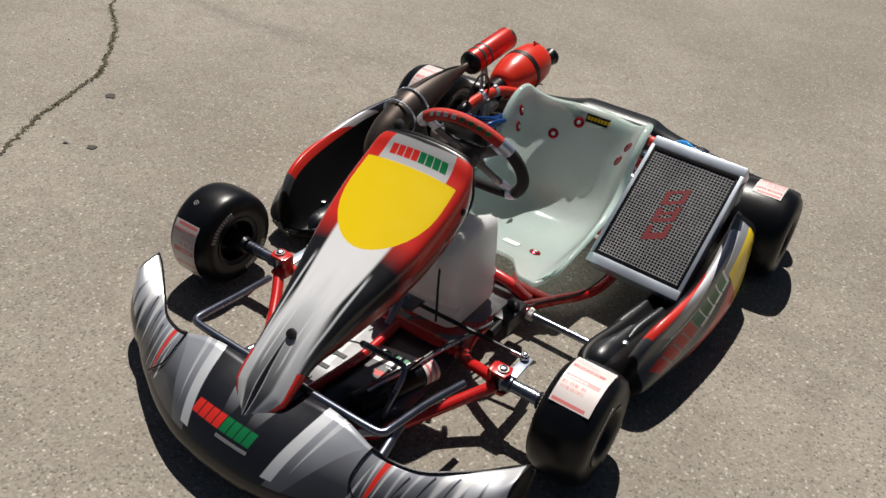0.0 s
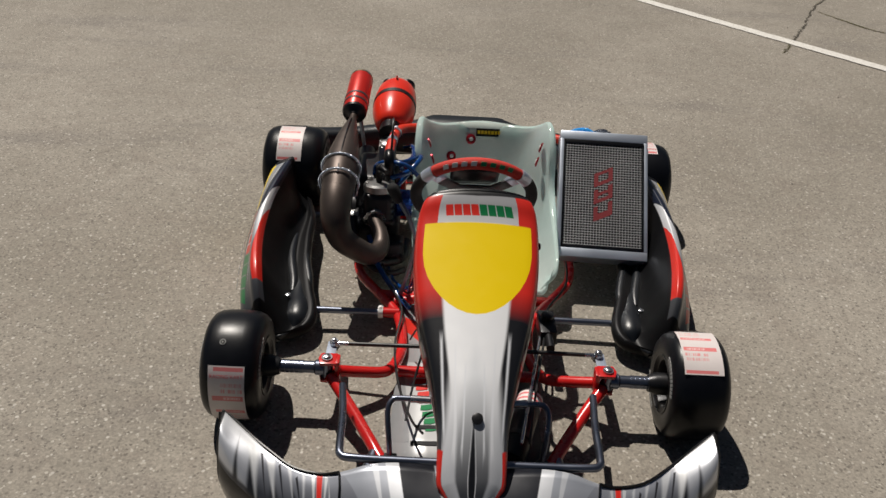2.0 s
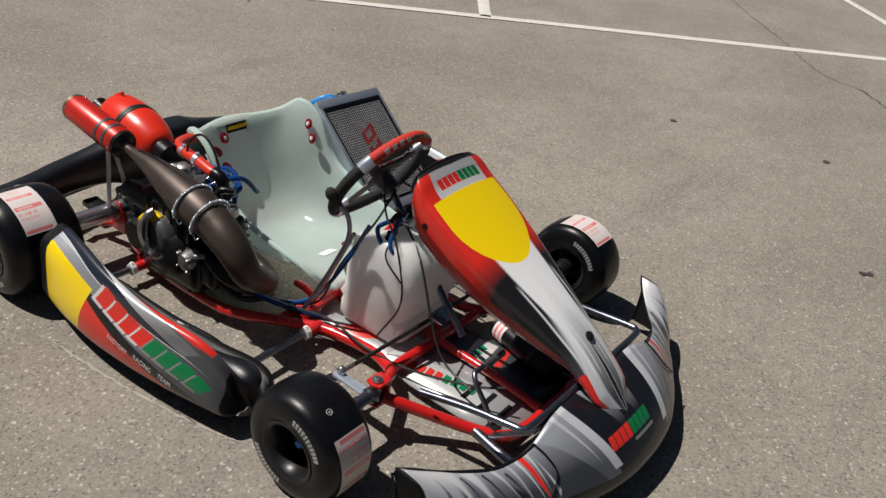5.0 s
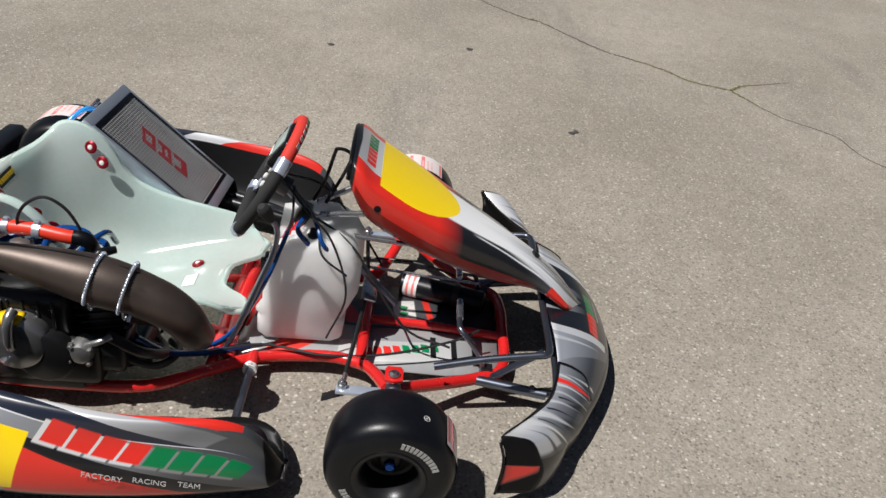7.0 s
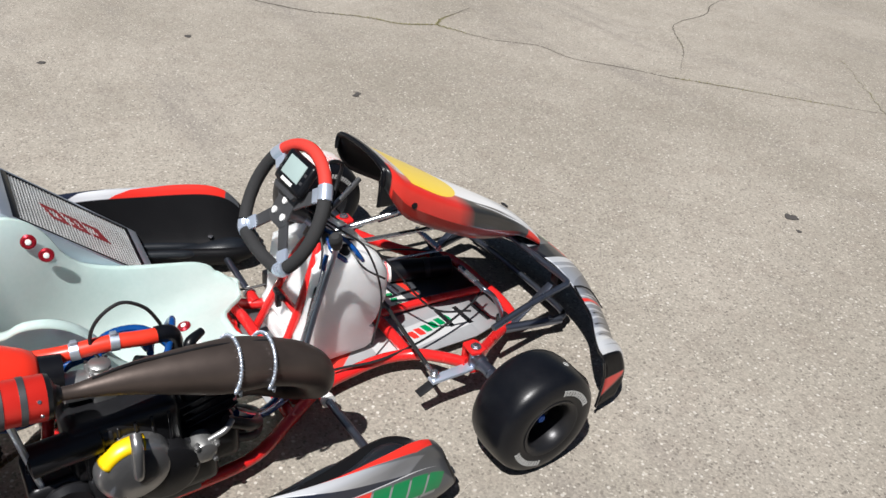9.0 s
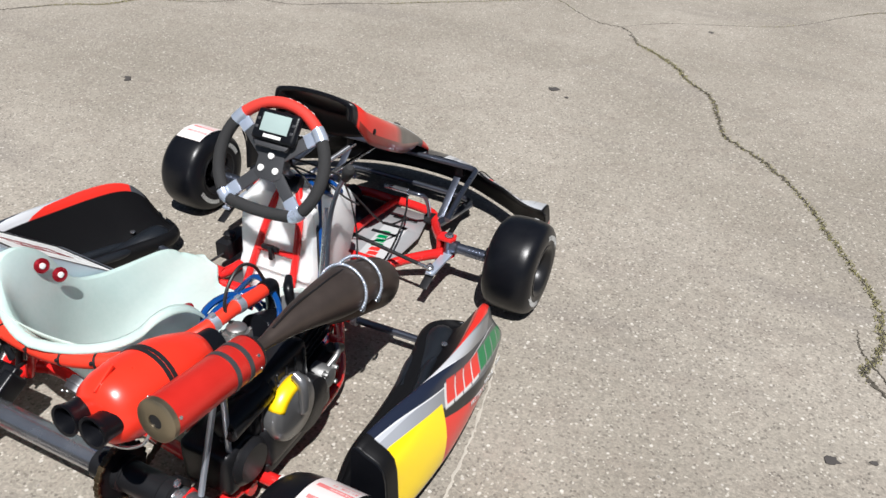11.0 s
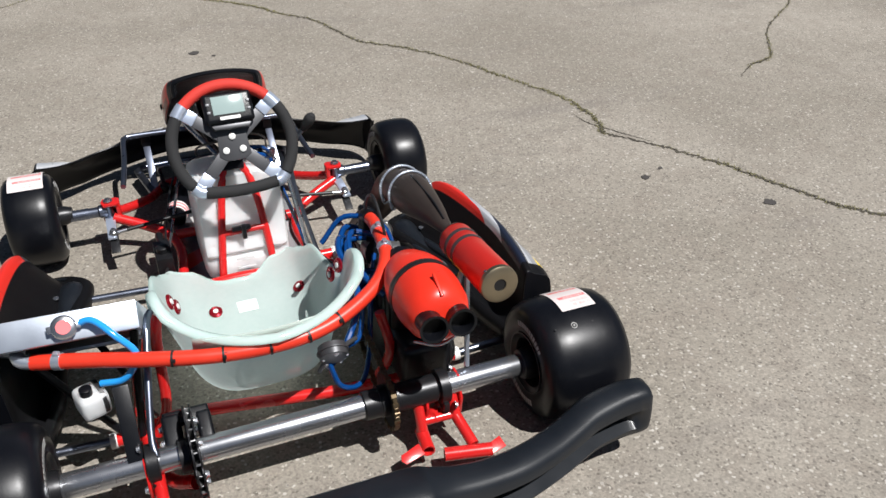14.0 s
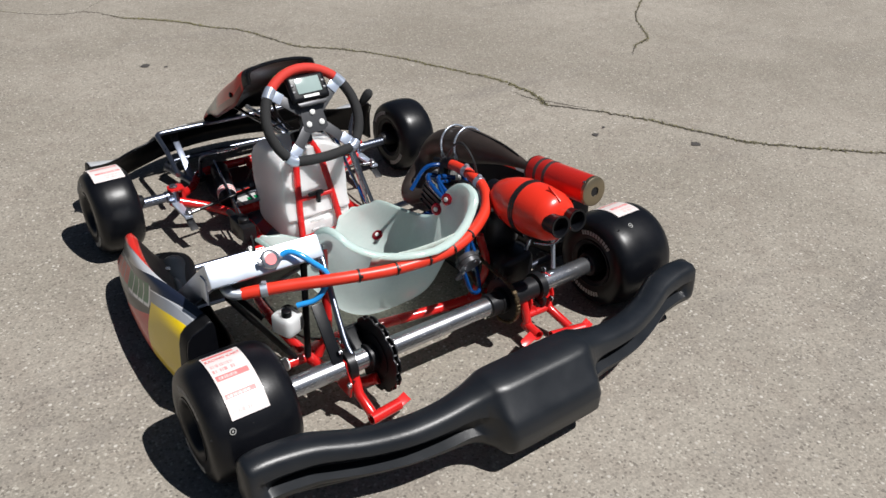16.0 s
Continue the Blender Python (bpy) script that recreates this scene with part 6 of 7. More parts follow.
def pod_livery(name, first, second):
    return livery(name, CHAR, [
        ("area", [(0.1, 0.44), (0.9, 0.44), (0.9, 0.96), (0.1, 0.96)], (0.36, 0.375, 0.41), (0.085, 0.089, 0.098), ((0.30, 0.5), (0.74, 0.62))),
        ("area", [(0.1, 0.52), (0.30, 0.54), (0.52, 0.62), (0.2, 0.575), (0.1, 0.57)], (0.55, 0.57, 0.61)),
        ("area", [(0.30, 0.42), (0.46, 0.42), (0.72, 0.575), (0.76, 0.60), (0.715, 0.675)], (0.80, 0.81, 0.84), (0.20, 0.208, 0.228), ((0.42, 0.48), (0.68, 0.61)), 0.004),
        ("area", [(0.1, 0.42), (0.33, 0.43), (0.50, 0.535), (0.72, 0.672), (0.1, 0.515)], (0.012, 0.016, 0.032)),
        ("area", [(0.1, 0.515), (0.72, 0.671), (0.78, 0.69), (0.1, 0.523)], (0.78, 0.79, 0.82)),
        ("area", [(0.33, 0.428), (0.338, 0.428), (0.52, 0.542), (0.515, 0.546)], (0.78, 0.79, 0.82)),
        ("area", [(0.43, 0.425), (0.43, 0.38), (0.765, 0.38), (0.785, 0.47), (0.785, 0.54), (0.74, 0.565)], LRED),
        ("area", [(0.38, 0.665), (0.42, 0.68), (0.82, 0.93), (0.74, 0.96), (0.38, 0.76)], INK),
        ("area", [(0.36, 0.70), (0.40, 0.715), (0.72, 0.955), (0.36, 0.96)], LRED),
        ("area", [(0.1, 0.612), (0.23, 0.612), (0.415, 0.655), (0.41, 0.69), (0.375, 0.925), (0.1, 0.96)], LYEL),
        ("slope", 0.50, 0.44),
        ("blocks", 0.443, 0.80, 0.612, 0.728, -0.22, 8, WHT, (0.25, 0.255, 0.26)),
        ("blocks", 0.455, 0.812, 0.60, 0.712, -0.22, 8, first, second),
        ("flat",),
        ("area", [(0.0, 0.0), (1.2, 0.0), (1.2, 0.44), (0.0, 0.444)], (0.008, 0.008, 0.009)),
        ("area", [(0.0, 0.955), (1.2, 0.955), (1.2, 1.1), (0.0, 1.1)], (0.013, 0.013, 0.014)),
        ("area", [(0.0, 0.3), (0.222, 0.3), (0.218, 1.0), (0.0, 1.0)], (0.008, 0.008, 0.009)),
        ("area", [(0.815, 0.4), (1.2, 0.4), (1.2, 1.0), (0.84, 1.0)], (0.008, 0.008, 0.009)),
    ], rough=0.32, metal=0.3, coat=0.3)


POD = [  # y, ridge x, ridge z, belly x, inner edge x, inner z
    (0.185, 0.572, 0.252, 0.634, 0.505, 0.105), (0.215, 0.575, 0.257, 0.639, 0.497, 0.105), (0.30, 0.585, 0.256, 0.651, 0.475, 0.105), (0.42, 0.599, 0.244, 0.656, 0.468, 0.1), (0.55, 0.600, 0.226, 0.648, 0.452, 0.09), (0.66, 0.588, 0.217, 0.634, 0.428, 0.078), (0.735, 0.574, 0.207, 0.621, 0.408, 0.072), (0.785, 0.563, 0.185, 0.61, 0.405, 0.066), (0.82, 0.552, 0.145, 0.6, 0.42, 0.06), (0.842, 0.545, 0.1, 0.588, 0.45, 0.056), (0.856, 0.535, 0.066, 0.565, 0.49, 0.05)]
POD_V = [0.0, 0.08, 0.17, 0.27, 0.36, 0.45, 0.5, 0.56, 0.66, 0.8, 0.92, 1.0]
pod_rows = []
for y, xr, zr, xo, xi, zi in POD:
    xo -= 0.005
    mid, drop = (xi + xr) / 2, zr - zi
    full = max(0.0, min(1.0, (0.50 - y) / 0.3))
    pod_rows.append([(xi + 0.006, y, max(0.032, zi - 0.045)), (xi, y, zi - 0.012), (xi + 0.016, y, zi + 0.004), (mid - 0.022, y, zi - 0.012), (mid + 0.012, y, zi + drop * 0.18), (xr - 0.016, y, zr - 0.012), (xr - 0.004, y, zr), (xr + 0.010, y, zr - 0.008), (xr + (xo - xr) * (0.42 + 0.44 * full), y, zr - (zr - 0.055) * (0.3 - 0.14 * full)), (xo, y, 0.055 + (zr - 0.055) * 0.42), (xo + 0.001, y, 0.055 + (zr - 0.055) * 0.12), (xo - 0.014, y, 0.046)])
pod_dense, pod_u = fine(pod_rows, [p[0] for p in POD], 5)
pod_dense, pod_v = denser(pod_dense, POD_V, 3)
POD_AT = {1: Matrix.Translation((0.006, 0.012, 0.003)), -1: Matrix.Translation((-0.002, 0.014, 0.008))}
for s, put, mat in ((1, lambda q: moved(q, POD_AT[1]), pod_livery("pod_film", LRED, LGREEN)), (-1, lambda q: moved(flip(q), POD_AT[-1]), pod_livery("pod_film_left", LGREEN, LRED))):
    pod = part("side_pod", put(loft(pod_dense, pod_u, pod_v)), mat, kart, "grey, red and yellow side pod with black moulded inner face", 60, thick=0.004, inner=BUMPER, core=(s * 0.55, 0.55, 0.05))
    tip = [Vector(p) for p in pod_dense[-1]]
    part("pod_front", put((tip + [p + Vector((0, 0.004, 0)) for p in tip], [tuple(range(len(tip))), tuple(reversed(range(len(tip), 2 * len(tip))))] + [(k, k + 1, len(tip) + k + 1, len(tip) + k) for k in range(len(tip) - 1)])), BUMPER, pod, "black front end of the side pod")
    end = [pod_dense[0][k] for k in range(len(pod_dense[0]))]
    part("pod_end", put(([Vector(p) + Vector((0, -0.004, 0)) for p in end] + [Vector(p) + Vector((0, -0.001, 0)) for p in end], [tuple(range(len(end))), tuple(reversed(range(len(end), 2 * len(end))))] + [(k, k + 1, len(end) + k + 1, len(end) + k) for k in range(len(end) - 1)])), BLACK, pod, "black end of the side pod")
    part("pod_foot", put(tube([(0.478, 0.60, 0.06), (0.47, 0.68, 0.05), (0.46, 0.74, 0.044), (0.458, 0.785, 0.042), (0.46, 0.812, 0.04)], [0.015, 0.028, 0.04, 0.035, 0.01], 18, 5)), BUMPER, pod)
    part("pod_bolt", put(lathe([(0, 0.0075), (0.003, 0.0075), (0.004, 0.005)], (0.492, 0.712, 0.083), (0, 0, 1), 14)), STEEL, pod)
    for dx in (0.008, 0.052):
        part("moulded_rib", put(tube([(0.472 + dx, 0.33, 0.085), (0.466 + dx, 0.5, 0.084), (0.44 + dx, 0.62, 0.073), (0.435 + dx, 0.67, 0.066)], [0.008, 0.013, 0.013, 0.008], 12, 5)), BUMPER, pod)
    if s > 0:
        for body, c, nrm in (("FACTORY", (0.6545, 0.557, 0.126), (1, 0.06, 0.12)), ("RACING", (0.6465, 0.640, 0.114), (1, 0.09, 0.12)), ("TEAM", (0.6385, 0.710, 0.104), (1, 0.11, 0.12))):
            text_on(body, 0.0165, frame_at(Vector(c) + Vector(nrm).normalized() * 0.0035, (0.02, 1, -0.15), nrm), SILVER, pod)

# front fairing
FAIR = [
    (0.0, [(1.43, 0.188), (1.50, 0.172), (1.555, 0.146), (1.595, 0.105), (1.612, 0.072), (1.602, 0.038)]),
    (0.07, [(1.43, 0.19), (1.50, 0.172), (1.553, 0.145), (1.592, 0.105), (1.609, 0.072), (1.599, 0.038)]),
    (0.14, [(1.432, 0.196), (1.498, 0.172), (1.547, 0.143), (1.582, 0.105), (1.598, 0.072), (1.588, 0.038)]),
    (0.20, [(1.436, 0.192), (1.488, 0.168), (1.533, 0.139), (1.563, 0.105), (1.579, 0.072), (1.57, 0.038)]),
    (0.255, [(1.44, 0.172), (1.477, 0.154), (1.513, 0.130), (1.541, 0.1), (1.556, 0.072), (1.547, 0.037)]),
    (0.30, [(1.436, 0.156), (1.465, 0.145), (1.495, 0.124), (1.52, 0.098), (1.533, 0.072), (1.526, 0.036)]),
    (0.36, [(1.416, 0.15), (1.442, 0.139), (1.469, 0.118), (1.492, 0.094), (1.501, 0.07), (1.497, 0.035)]),
    (0.415, [(1.376, 0.152), (1.406, 0.141), (1.437, 0.118), (1.462, 0.09), (1.466, 0.068), (1.462, 0.034)]),
    (0.46, [(1.342, 0.162), (1.375, 0.158), (1.41, 0.142), (1.438, 0.104), (1.444, 0.072), (1.442, 0.034)]),
    (0.50, [(1.313, 0.173), (1.345, 0.172), (1.385, 0.158), (1.412, 0.108), (1.418, 0.076), (1.414, 0.034)]),
    (0.526, [(1.297, 0.185), (1.323, 0.184), (1.358, 0.172), (1.386, 0.112), (1.39, 0.076), (1.378, 0.034)]),
    (0.531, [(1.295, 0.182), (1.315, 0.178), (1.345, 0.158), (1.366, 0.108), (1.366, 0.075), (1.355, 0.034)]),
    (0.537, [(1.295, 0.176), (1.302, 0.163), (1.308, 0.14), (1.309, 0.105), (1.307, 0.075), (1.302, 0.034)])]
half = [[(x, y, z) for y, z in sec] for x, sec in FAIR]
fair_rows = [[(-x, y, z) for x, y, z in row] for row in reversed(half[1:])] + half
fair_u = [-x for x, _ in reversed(FAIR[1:])] + [x for x, _ in FAIR]
fair_rows, fair_u = fine(fair_rows, fair_u, 4)
fair_rows, fair_v = denser(fair_rows, [0, 0.2, 0.4, 0.6, 0.78, 1.0], 4)
FAIRING = livery("fairing_film", (0.05, 0.053, 0.062), [
    ("twin", [(0.165, -0.02), (0.27, -0.02), (0.155, 0.66), (0.11, 0.66)], (0.15, 0.157, 0.182), (0.46, 0.485, 0.54), ((0.15, 0.5), (0.23, 0.1))),
    ("twin", [(-0.2, -0.02), (0.158, -0.02), (0.112, 0.66), (-0.2, 0.66)], (0.010, 0.011, 0.016)),
    ("twin", [(-0.2, -0.02), (0.075, -0.02), (0.042, 0.36), (-0.2, 0.36)], (0.42, 0.435, 0.47), (0.03, 0.031, 0.036), ((0, 0.04), (0, 0.34))),
    ("area", [(-0.012, -0.02), (0.012, -0.02), (0.024, 0.4), (-0.024, 0.4)], (0.010, 0.011, 0.016)),
    ("twin", [(0.145, -0.02), (0.172, -0.02), (0.127, 0.60), (0.102, 0.60)], (0.80, 0.82, 0.86)),
    ("twin", [(0.186, -0.02), (0.2, -0.02), (0.157, 0.46)], (0.72, 0.74, 0.78)),
    ("twin", [(0.262, -0.02), (0.56, -0.02), (0.56, 0.72), (0.15, 0.68)], (0.075, 0.079, 0.094), (0.46, 0.48, 0.54), ((0.29, 0.45), (0.44, 0.05))),
    ("twin", [(0.43, -0.02), (0.56, -0.02), (0.56, 0.5), (0.45, 0.56)], (0.62, 0.64, 0.69), (0.90, 0.91, 0.93), ((0.43, 0.3), (0.48, 0.1)), 0.02),
    ("twin", [(0.305, 0.70), (0.345, 0.70), (0.355, 0.30)], (0.03, 0.031, 0.036), None, None, 0.006),
    ("twin", [(0.365, 0.70), (0.405, 0.70), (0.402, 0.24)], (0.04, 0.041, 0.046), None, None, 0.006),
    ("twin", [(0.42, 0.72), (0.455, 0.72), (0.452, 0.18)], (0.035, 0.036, 0.041), None, None, 0.005),
    ("twin", [(0.472, 0.72), (0.49, 0.72), (0.482, 0.25)], (0.05, 0.051, 0.057), None, None, 0.004),
    ("twin", [(0.266, 0.55), (0.272, 0.62), (0.281, 0.12)], (0.74, 0.75, 0.78)),
    ("twin", [(0.284, 0.05), (0.291, 0.0), (0.287, 0.5)], (0.80, 0.81, 0.83)),
    ("twin", [(0.296, 0.0), (0.309, 0.0), (0.302, 0.4), (0.291, 0.66)], LRED),
    ("twin", [(0.312, 0.0), (0.319, 0.05), (0.303, 0.62)], (0.82, 0.83, 0.85)),
    ("twin", [(0.332, 0.08), (0.340, 0.0), (0.326, 0.60)], (0.72, 0.735, 0.77), None, None, 0.003),
    ("twin", [(0.348, 0.10), (0.352, 0.14), (0.331, 0.55)], (0.03, 0.03, 0.035)),
    ("twin", [(0.364, 0.0), (0.374, 0.0), (0.352, 0.42)], (0.78, 0.79, 0.82), None, None, 0.003),
    ("twin", [(0.388, 0.05), (0.392, 0.1), (0.366, 0.6)], (0.04, 0.04, 0.046)),
    ("twin", [(0.402, 0.0), (0.428, 0.0), (0.392, 0.52)], (0.84, 0.85, 0.87), None, None, 0.004),
    ("twin", [(0.428, 0.1), (0.433, 0.12), (0.408, 0.62)], (0.05, 0.05, 0.057)),
    ("twin", [(0.44, 0.0), (0.47, 0.0), (0.432, 0.62)], (0.9, 0.91, 0.92), None, None, 0.005),
    ("twin", [(0.0, 0.66), (0.40, 0.66), (0.44, 0.72), (0.44, 1.02), (0.0, 1.02)], (0.016, 0.016, 0.018)),
    ("twin", [(0.40, 0.68), (0.52, 0.55), (0.60, 0.5), (0.60, 1.1), (0.40, 1.1)], (0.012, 0.012, 0.013)),
    ("twin", [(0.5235, -0.1), (0.60, -0.1), (0.60, 1.1), (0.5225, 1.1)], (0.0075, 0.0075, 0.009)),
    ("twin", [(0.5285, 0.60), (0.5362, 0.55), (0.5362, 0.82)], LRED),
    ("blocks", 0.108, -0.06, 0.36, 0.47, 0.05, 8, LRED, LGREEN),
    ("blocks", 0.03, -0.055, 0.495, 0.52, 0.0, 17, (0.4, 0.4, 0.4), (0.4, 0.4, 0.4)),
    ("blocks", 0.07, -0.075, 0.80, 0.87, 0.0, 16, (0.14, 0.12, 0.1), (0.14, 0.12, 0.1)),
], rough=0.36, metal=0.5)
fairing = part("front_fairing", loft(fair_rows, fair_u, fair_v), FAIRING, kart, "silver, black and white front fairing with swept-up ends", 60, thick=0.004, inner=BLACK, core=(0, 1.38, 0.08))
for s, put in ((1, lambda q: q), (-1, flip)):
    part("fairing_seam", put(tube([(0.262, 1.443, 0.172), (0.258, 1.478, 0.1575), (0.262, 1.512, 0.133), (0.30, 1.526, 0.098)], 0.002, 6, 5)), BLACK, fairing)
    part("fairing_edge", put(tube([(0.53, 1.295, 0.184), (0.5, 1.312, 0.174), (0.46, 1.342, 0.161), (0.415, 1.376, 0.154), (0.36, 1.416, 0.152), (0.3, 1.436, 0.158), (0.262, 1.442, 0.172)], 0.0028, 6, 4)), BLACK, fairing)
    part("end_edge", put(tube([(0.538, 1.293, 0.176), (0.538, 1.304, 0.14), (0.538, 1.306, 0.1), (0.538, 1.301, 0.034)], 0.003, 6, 4)), BLACK, fairing)
    part("clip_hook", put(slab((0.03, 0.02, 0.035), pose(0.2, 1.437, 0.165), 0.004)), BLACK, fairing)

# nose panel with the yellow number field
NOSE = [  # y, z of the crown, half width, flank depth
    (0.932, 0.540, 0.098, 0.030), (0.942, 0.545, 0.118, 0.055), (0.962, 0.533, 0.130, 0.080), (0.99, 0.509, 0.136, 0.088), (1.058, 0.469, 0.137, 0.086), (1.132, 0.428, 0.129, 0.082), (1.21, 0.387, 0.113, 0.078), (1.293, 0.343, 0.091, 0.066), (1.345, 0.315, 0.079, 0.050), (1.40, 0.281, 0.068, 0.032), (1.45, 0.241, 0.066, 0.022), (1.478, 0.214, 0.064, 0.016), (1.490, 0.202, 0.056, 0.013), (1.518, 0.172, 0.028, 0.009), (1.545, 0.147, 0.003, 0.004)]
nose_rows = []
for y, z, w, d in NOSE:
    z += 0.012 * max(0.0, 1 - (y - 0.93) / 0.3)
    crown = 0.012 if y < 1.3 else 0.016
    halfrow = [(0.0, 0.0, 0), (w * 0.35, -crown * 0.12, 0), (w * 0.68, -crown * 0.5, 0), (w * 0.9, -crown * 1.0, 0), (w, -crown - d * 0.16, 0.0), (w + 0.004, -crown - d * 0.55, -0.002), (w + 0.002, -crown - d, -0.004)]
    mid = 0.0135 + (y - 0.995) * 0.0185
    row = [(mid - a, y + c, z + b) for a, b, c in reversed(halfrow[1:])] + [(mid + a, y + c, z + b) for a, b, c in halfrow]
    nose_rows.append(row)
NOSE_U = [-1.35, -1.2, -1.05, -0.9, -0.68, -0.35, 0, 0.35, 0.68, 0.9, 1.05, 1.2, 1.35]
nose_d, nose_vy = fine(nose_rows, [n[0] for n in NOSE], 5)
nose_d, nose_uu = denser(nose_d, NOSE_U, 3)
NOSEFILM = livery("nose_film", LRED, [
    ("twin", [(0.0, 1.13), (1.5, 1.09), (1.5, 1.6), (0.0, 1.6)], LRED, INK, ((0.0, 1.14), (0.0, 1.2)), 0.01),
    ("twin", [(1.22, 0.95), (1.6, 0.95), (1.6, 1.4), (1.22, 1.4)], (0.20, 0.012, 0.008)),
    ("twin", [(0.0, 1.33), (1.5, 1.40), (1.5, 1.6), (0.0, 1.6)], (0.016, 0.017, 0.02), (0.09, 0.094, 0.106), ((0.0, 1.34), (0.0, 1.5)), 0.03),
    ("twin", [(-0.6, 0.7), (0.50, 0.7), (0.60, 1.24), (0.62, 1.9), (-0.6, 1.9)], (0.92, 0.93, 0.95), (0.58, 0.60, 0.645), ((0.0, 1.30), (0.0, 1.54)), 0.04),
    ("twin", [(-0.6, 1.33), (0.62, 1.33), (0.93, 1.43), (0.97, 1.9), (-0.6, 1.9)], (0.92, 0.93, 0.95), (0.50, 0.52, 0.565), ((0.0, 1.30), (0.0, 1.54)), 0.04),
    ("twin", [(-0.6, 1.27), (0.02, 1.27), (0.46, 1.40), (0.56, 1.56), (-0.6, 1.56)], (0.80, 0.82, 0.85), (0.055, 0.058, 0.067), ((0.0, 1.31), (0.0, 1.50)), 0.05),
    ("twin", [(0.40, 1.26), (0.43, 1.26), (0.62, 1.44), (0.54, 1.45)], (0.87, 0.885, 0.92), None, None, 0.02),
    ("twin", [(0.20, 1.30), (0.23, 1.30), (0.36, 1.44), (0.31, 1.45)], (0.80, 0.82, 0.86), None, None, 0.02),
    ("twin", [(0.66, 1.24), (0.70, 1.24), (0.90, 1.40), (0.86, 1.42)], (0.84, 0.86, 0.90), None, None, 0.02),
    ("twin", [(0.035, 1.405), (0.05, 1.405), (0.215, 1.545), (0.17, 1.545)], (0.62, 0.63, 0.66)),
    ("twin", [(0.88, 1.435), (1.5, 1.42), (1.5, 1.51), (0.97, 1.50)], LRED),
    ("area", [(-0.015, 1.40), (0.015, 1.40), (0.16, 1.545), (-0.16, 1.545)], (0.012, 0.012, 0.014), None, None, 0.02),
    ("twin", [(0.0, 0.94), (0.66, 0.94), (0.67, 1.002), (0.0, 1.002)], (0.62, 0.62, 0.63), (0.36, 0.36, 0.38), ((0.3, 0.99), (0.3, 0.95))),
    ("twin", [(0.0, 0.9), (1.6, 0.9), (1.6, 0.944), (0.0, 0.952)], (0.012, 0.012, 0.013)),
    ("area", [(-0.87, 1.002), (0.87, 1.002)] + [(0.88 * math.cos(math.pi * k / 16), 1.065 + 0.129 * math.sin(math.pi * k / 16)) for k in range(17)], LYEL),
    ("blocks", 0.57, -0.57, 0.968, 0.988, -1.5, 8, LRED, LGREEN),
], rough=0.33, metal=0.18)
nose = part("nose_panel", loft(nose_d, nose_vy, nose_uu)[:2] + ([(u, y) for y in nose_vy for u in nose_uu],), NOSEFILM, kart, "nose panel with yellow number field, red flanks and silver tip", 60, thick=0.003, inner=BLACK, core=(0.015, 1.1, 0.3))
part("panel_lip", tube([nose_d[2][k] for k in range(0, len(nose_d[2]), 2)], 0.006, 8, 2), BLACK, nose, "black rolled lip of the nose panel")
part("panel_bolt", join(lathe([(0, 0.0115), (0.004, 0.0115), (0.0055, 0.008)], (0.014, 1.394, 0.2875), (0, 0.55, 0.83), 20), lathe([(0.0056, 0.004), (0.0064, 0.004)], (0.014, 1.394, 0.2875), (0, 0.55, 0.83), 6)), DARK, nose, "black panel bolt")
for s in (1, -1):
    part("flank_bolt", lathe([(0, 0.008), (0.003, 0.008), (0.005, 0.005)], (0.012 + s * 0.14, 1.0, 0.452), (s, 0, 0.05), 14), BLACK, nose)

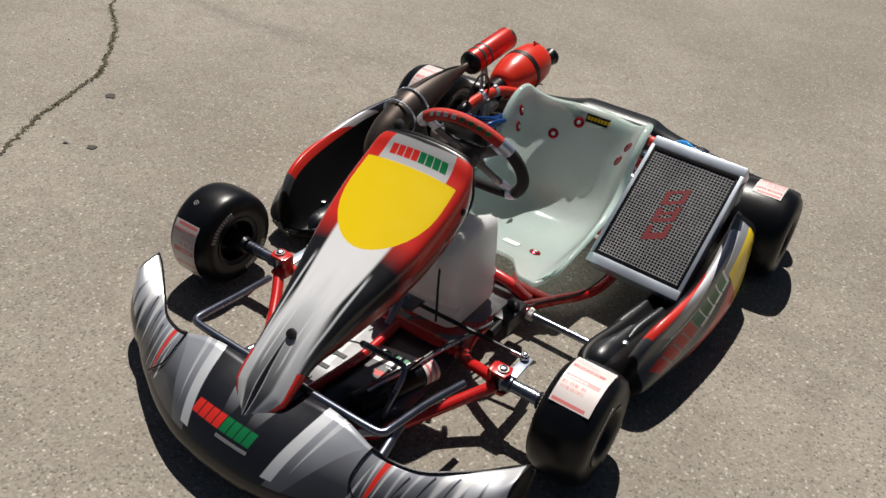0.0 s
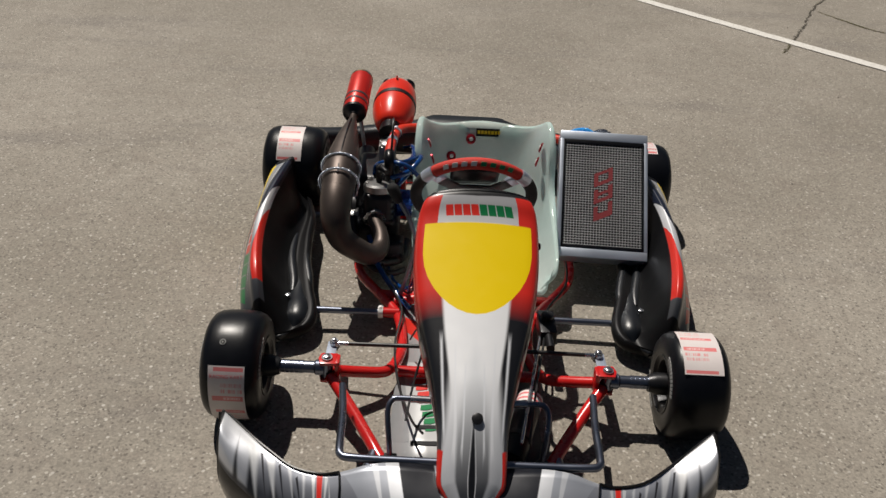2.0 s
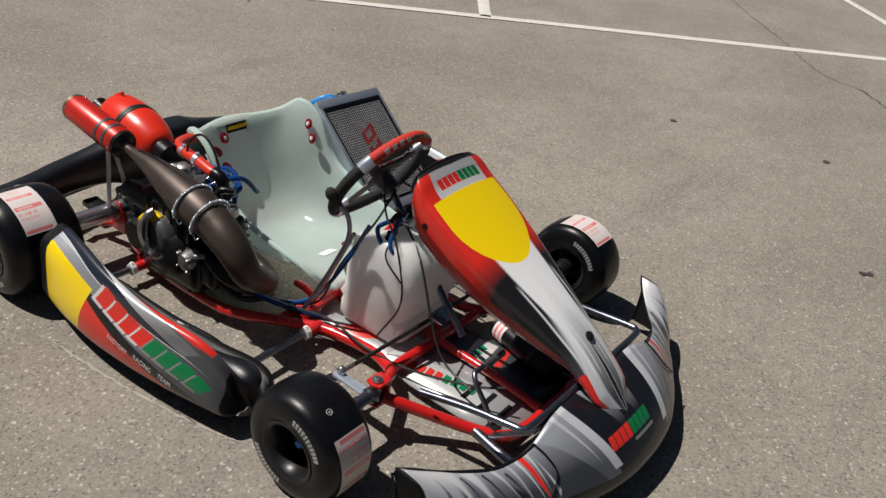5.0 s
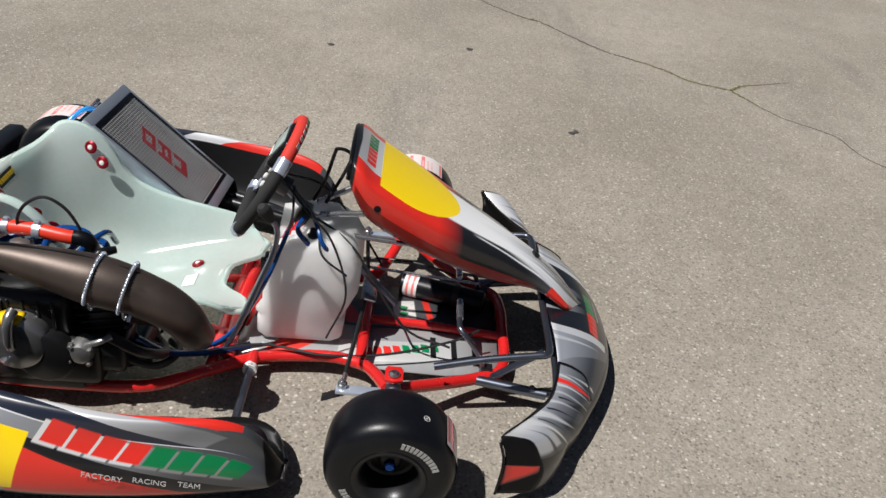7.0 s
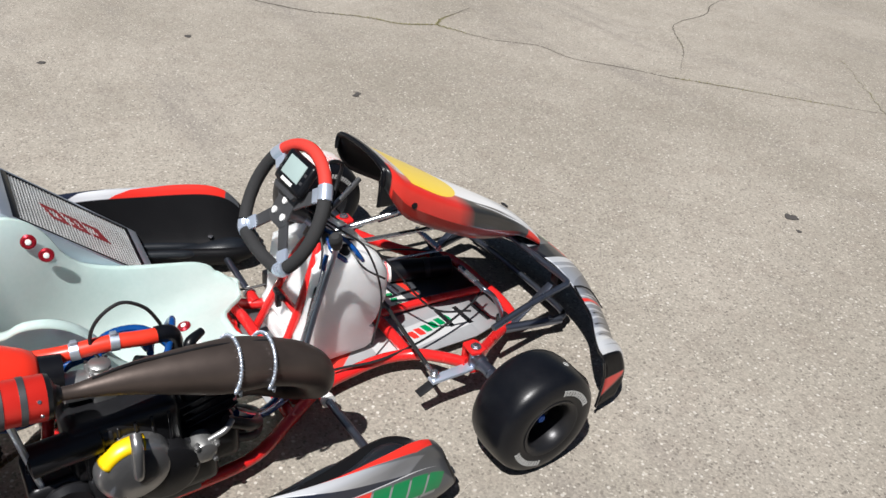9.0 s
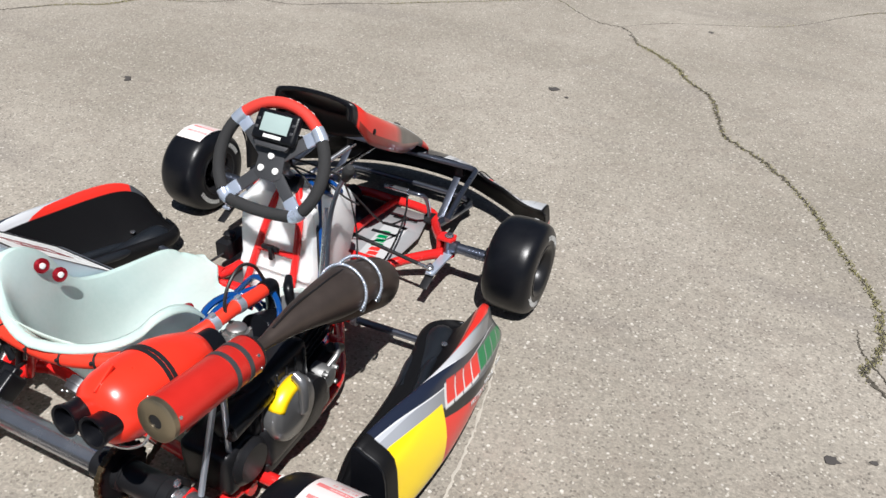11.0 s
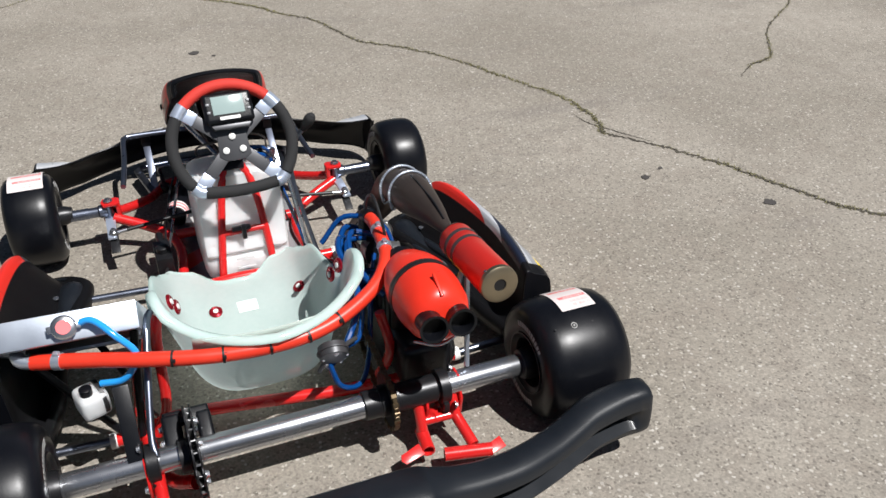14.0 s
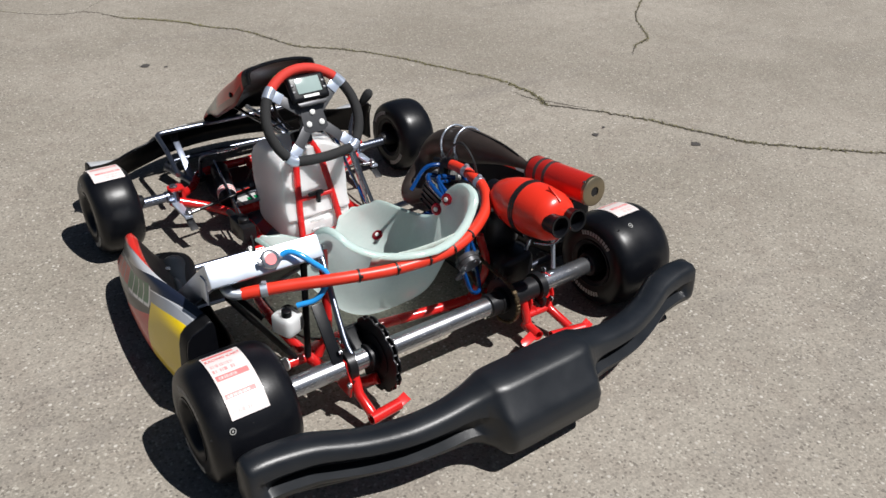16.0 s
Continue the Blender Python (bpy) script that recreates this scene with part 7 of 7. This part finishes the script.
# rear bumper
BUMP = [  # x, front y, back y, bottom z, top z, slot depth
    (0.0, -0.215, -0.372, 0.062, 0.219, 0.0), (0.10, -0.215, -0.372, 0.062, 0.219, 0.0), (0.132, -0.217, -0.366, 0.064, 0.218, 0.0), (0.152, -0.22, -0.332, 0.07, 0.212, 0.004), (0.19, -0.224, -0.306, 0.078, 0.202, 0.018), (0.26, -0.224, -0.30, 0.084, 0.190, 0.03), (0.34, -0.212, -0.289, 0.086, 0.183, 0.034), (0.42, -0.187, -0.265, 0.086, 0.18, 0.034), (0.48, -0.162, -0.242, 0.085, 0.184, 0.034), (0.53, -0.143, -0.223, 0.083, 0.189, 0.034), (0.60, -0.134, -0.21, 0.078, 0.192, 0.03), (0.64, -0.134, -0.207, 0.074, 0.192, 0.006), (0.662, -0.138, -0.204, 0.078, 0.188, 0.0), (0.67, -0.148, -0.194, 0.09, 0.178, 0.0)]
bump_rows = []
for x, yf, yb, zb, zt, slot in BUMP:
    c, m = 0.014, (zb + zt) / 2 - 0.004
    slant = 0.055 if x < 0.14 else (0.025 if x < 0.16 else 0.006)
    bump_rows.append([(x, yf - c, zb), (x, yf, zb + c), (x, yf, zt - c), (x, yf - c, zt), (x, yb + slant + c, zt), (x, yb + slant, zt - c * 0.8), (x, yb + slant * 0.45, m + 0.022), (x, yb + slot + slant * 0.3, m + 0.016), (x, yb + slot, m - 0.016), (x, yb, m - 0.024), (x, yb, zb + c * 1.2), (x, yb + c, zb)])
full = [[(-x, y, z) for x, y, z in r] for r in reversed(bump_rows[1:])] + bump_rows
full, _ = fine(full, range(len(full)), 4)
bumper = part("rear_bumper", loft(full, closed=True, caps=True), BUMPER, kart, "moulded matt black plastic rear bumper", 50)
for s, put in ((1, lambda q: q), (-1, flip)):
    part("bumper_bracket_rear", put(slab((0.05, 0.06, 0.02), pose(0.275, -0.17, 0.06), 0.005)), DARK, kart)
    part("lower_ledge", put(tube([(0.2, -0.265, 0.076), (0.34, -0.25, 0.08), (0.46, -0.215, 0.08), (0.6, -0.175, 0.074)], [0.008, 0.014, 0.014, 0.008], 10, 5)), BUMPER, bumper)

# the frame, wheels and bodywork stand a degree askew to the axes
ASKEW = Matrix.Rotation(-0.016, 4, "Z")
TURNED = {"front_tyre", "rear_tyre", "side_rail", "front_tube", "kingpin_yoke", "stub_axle", "steering_arm", "tie_rod", "rod_end", "slotted_bracket", "bumper_bracket", "bumper_stay", "pod_bar", "bar_socket", "bar_clamp", "front_bar", "lower_front_bar", "cross_tube", "floor_tray", "heel_rest", "pedal", "front_fairing", "side_pod", "rear_bumper", "bumper_bracket_rear", "rear_axle", "bearing_carrier", "brake_rod"}
for ob in kart.children:
    if ob.name.split(".")[0] in TURNED:
        for o in (ob, *ob.children_recursive):
            if o.type == "MESH":
                o.data.transform(ASKEW)
            else:
                o.matrix_world = ASKEW @ o.matrix_world
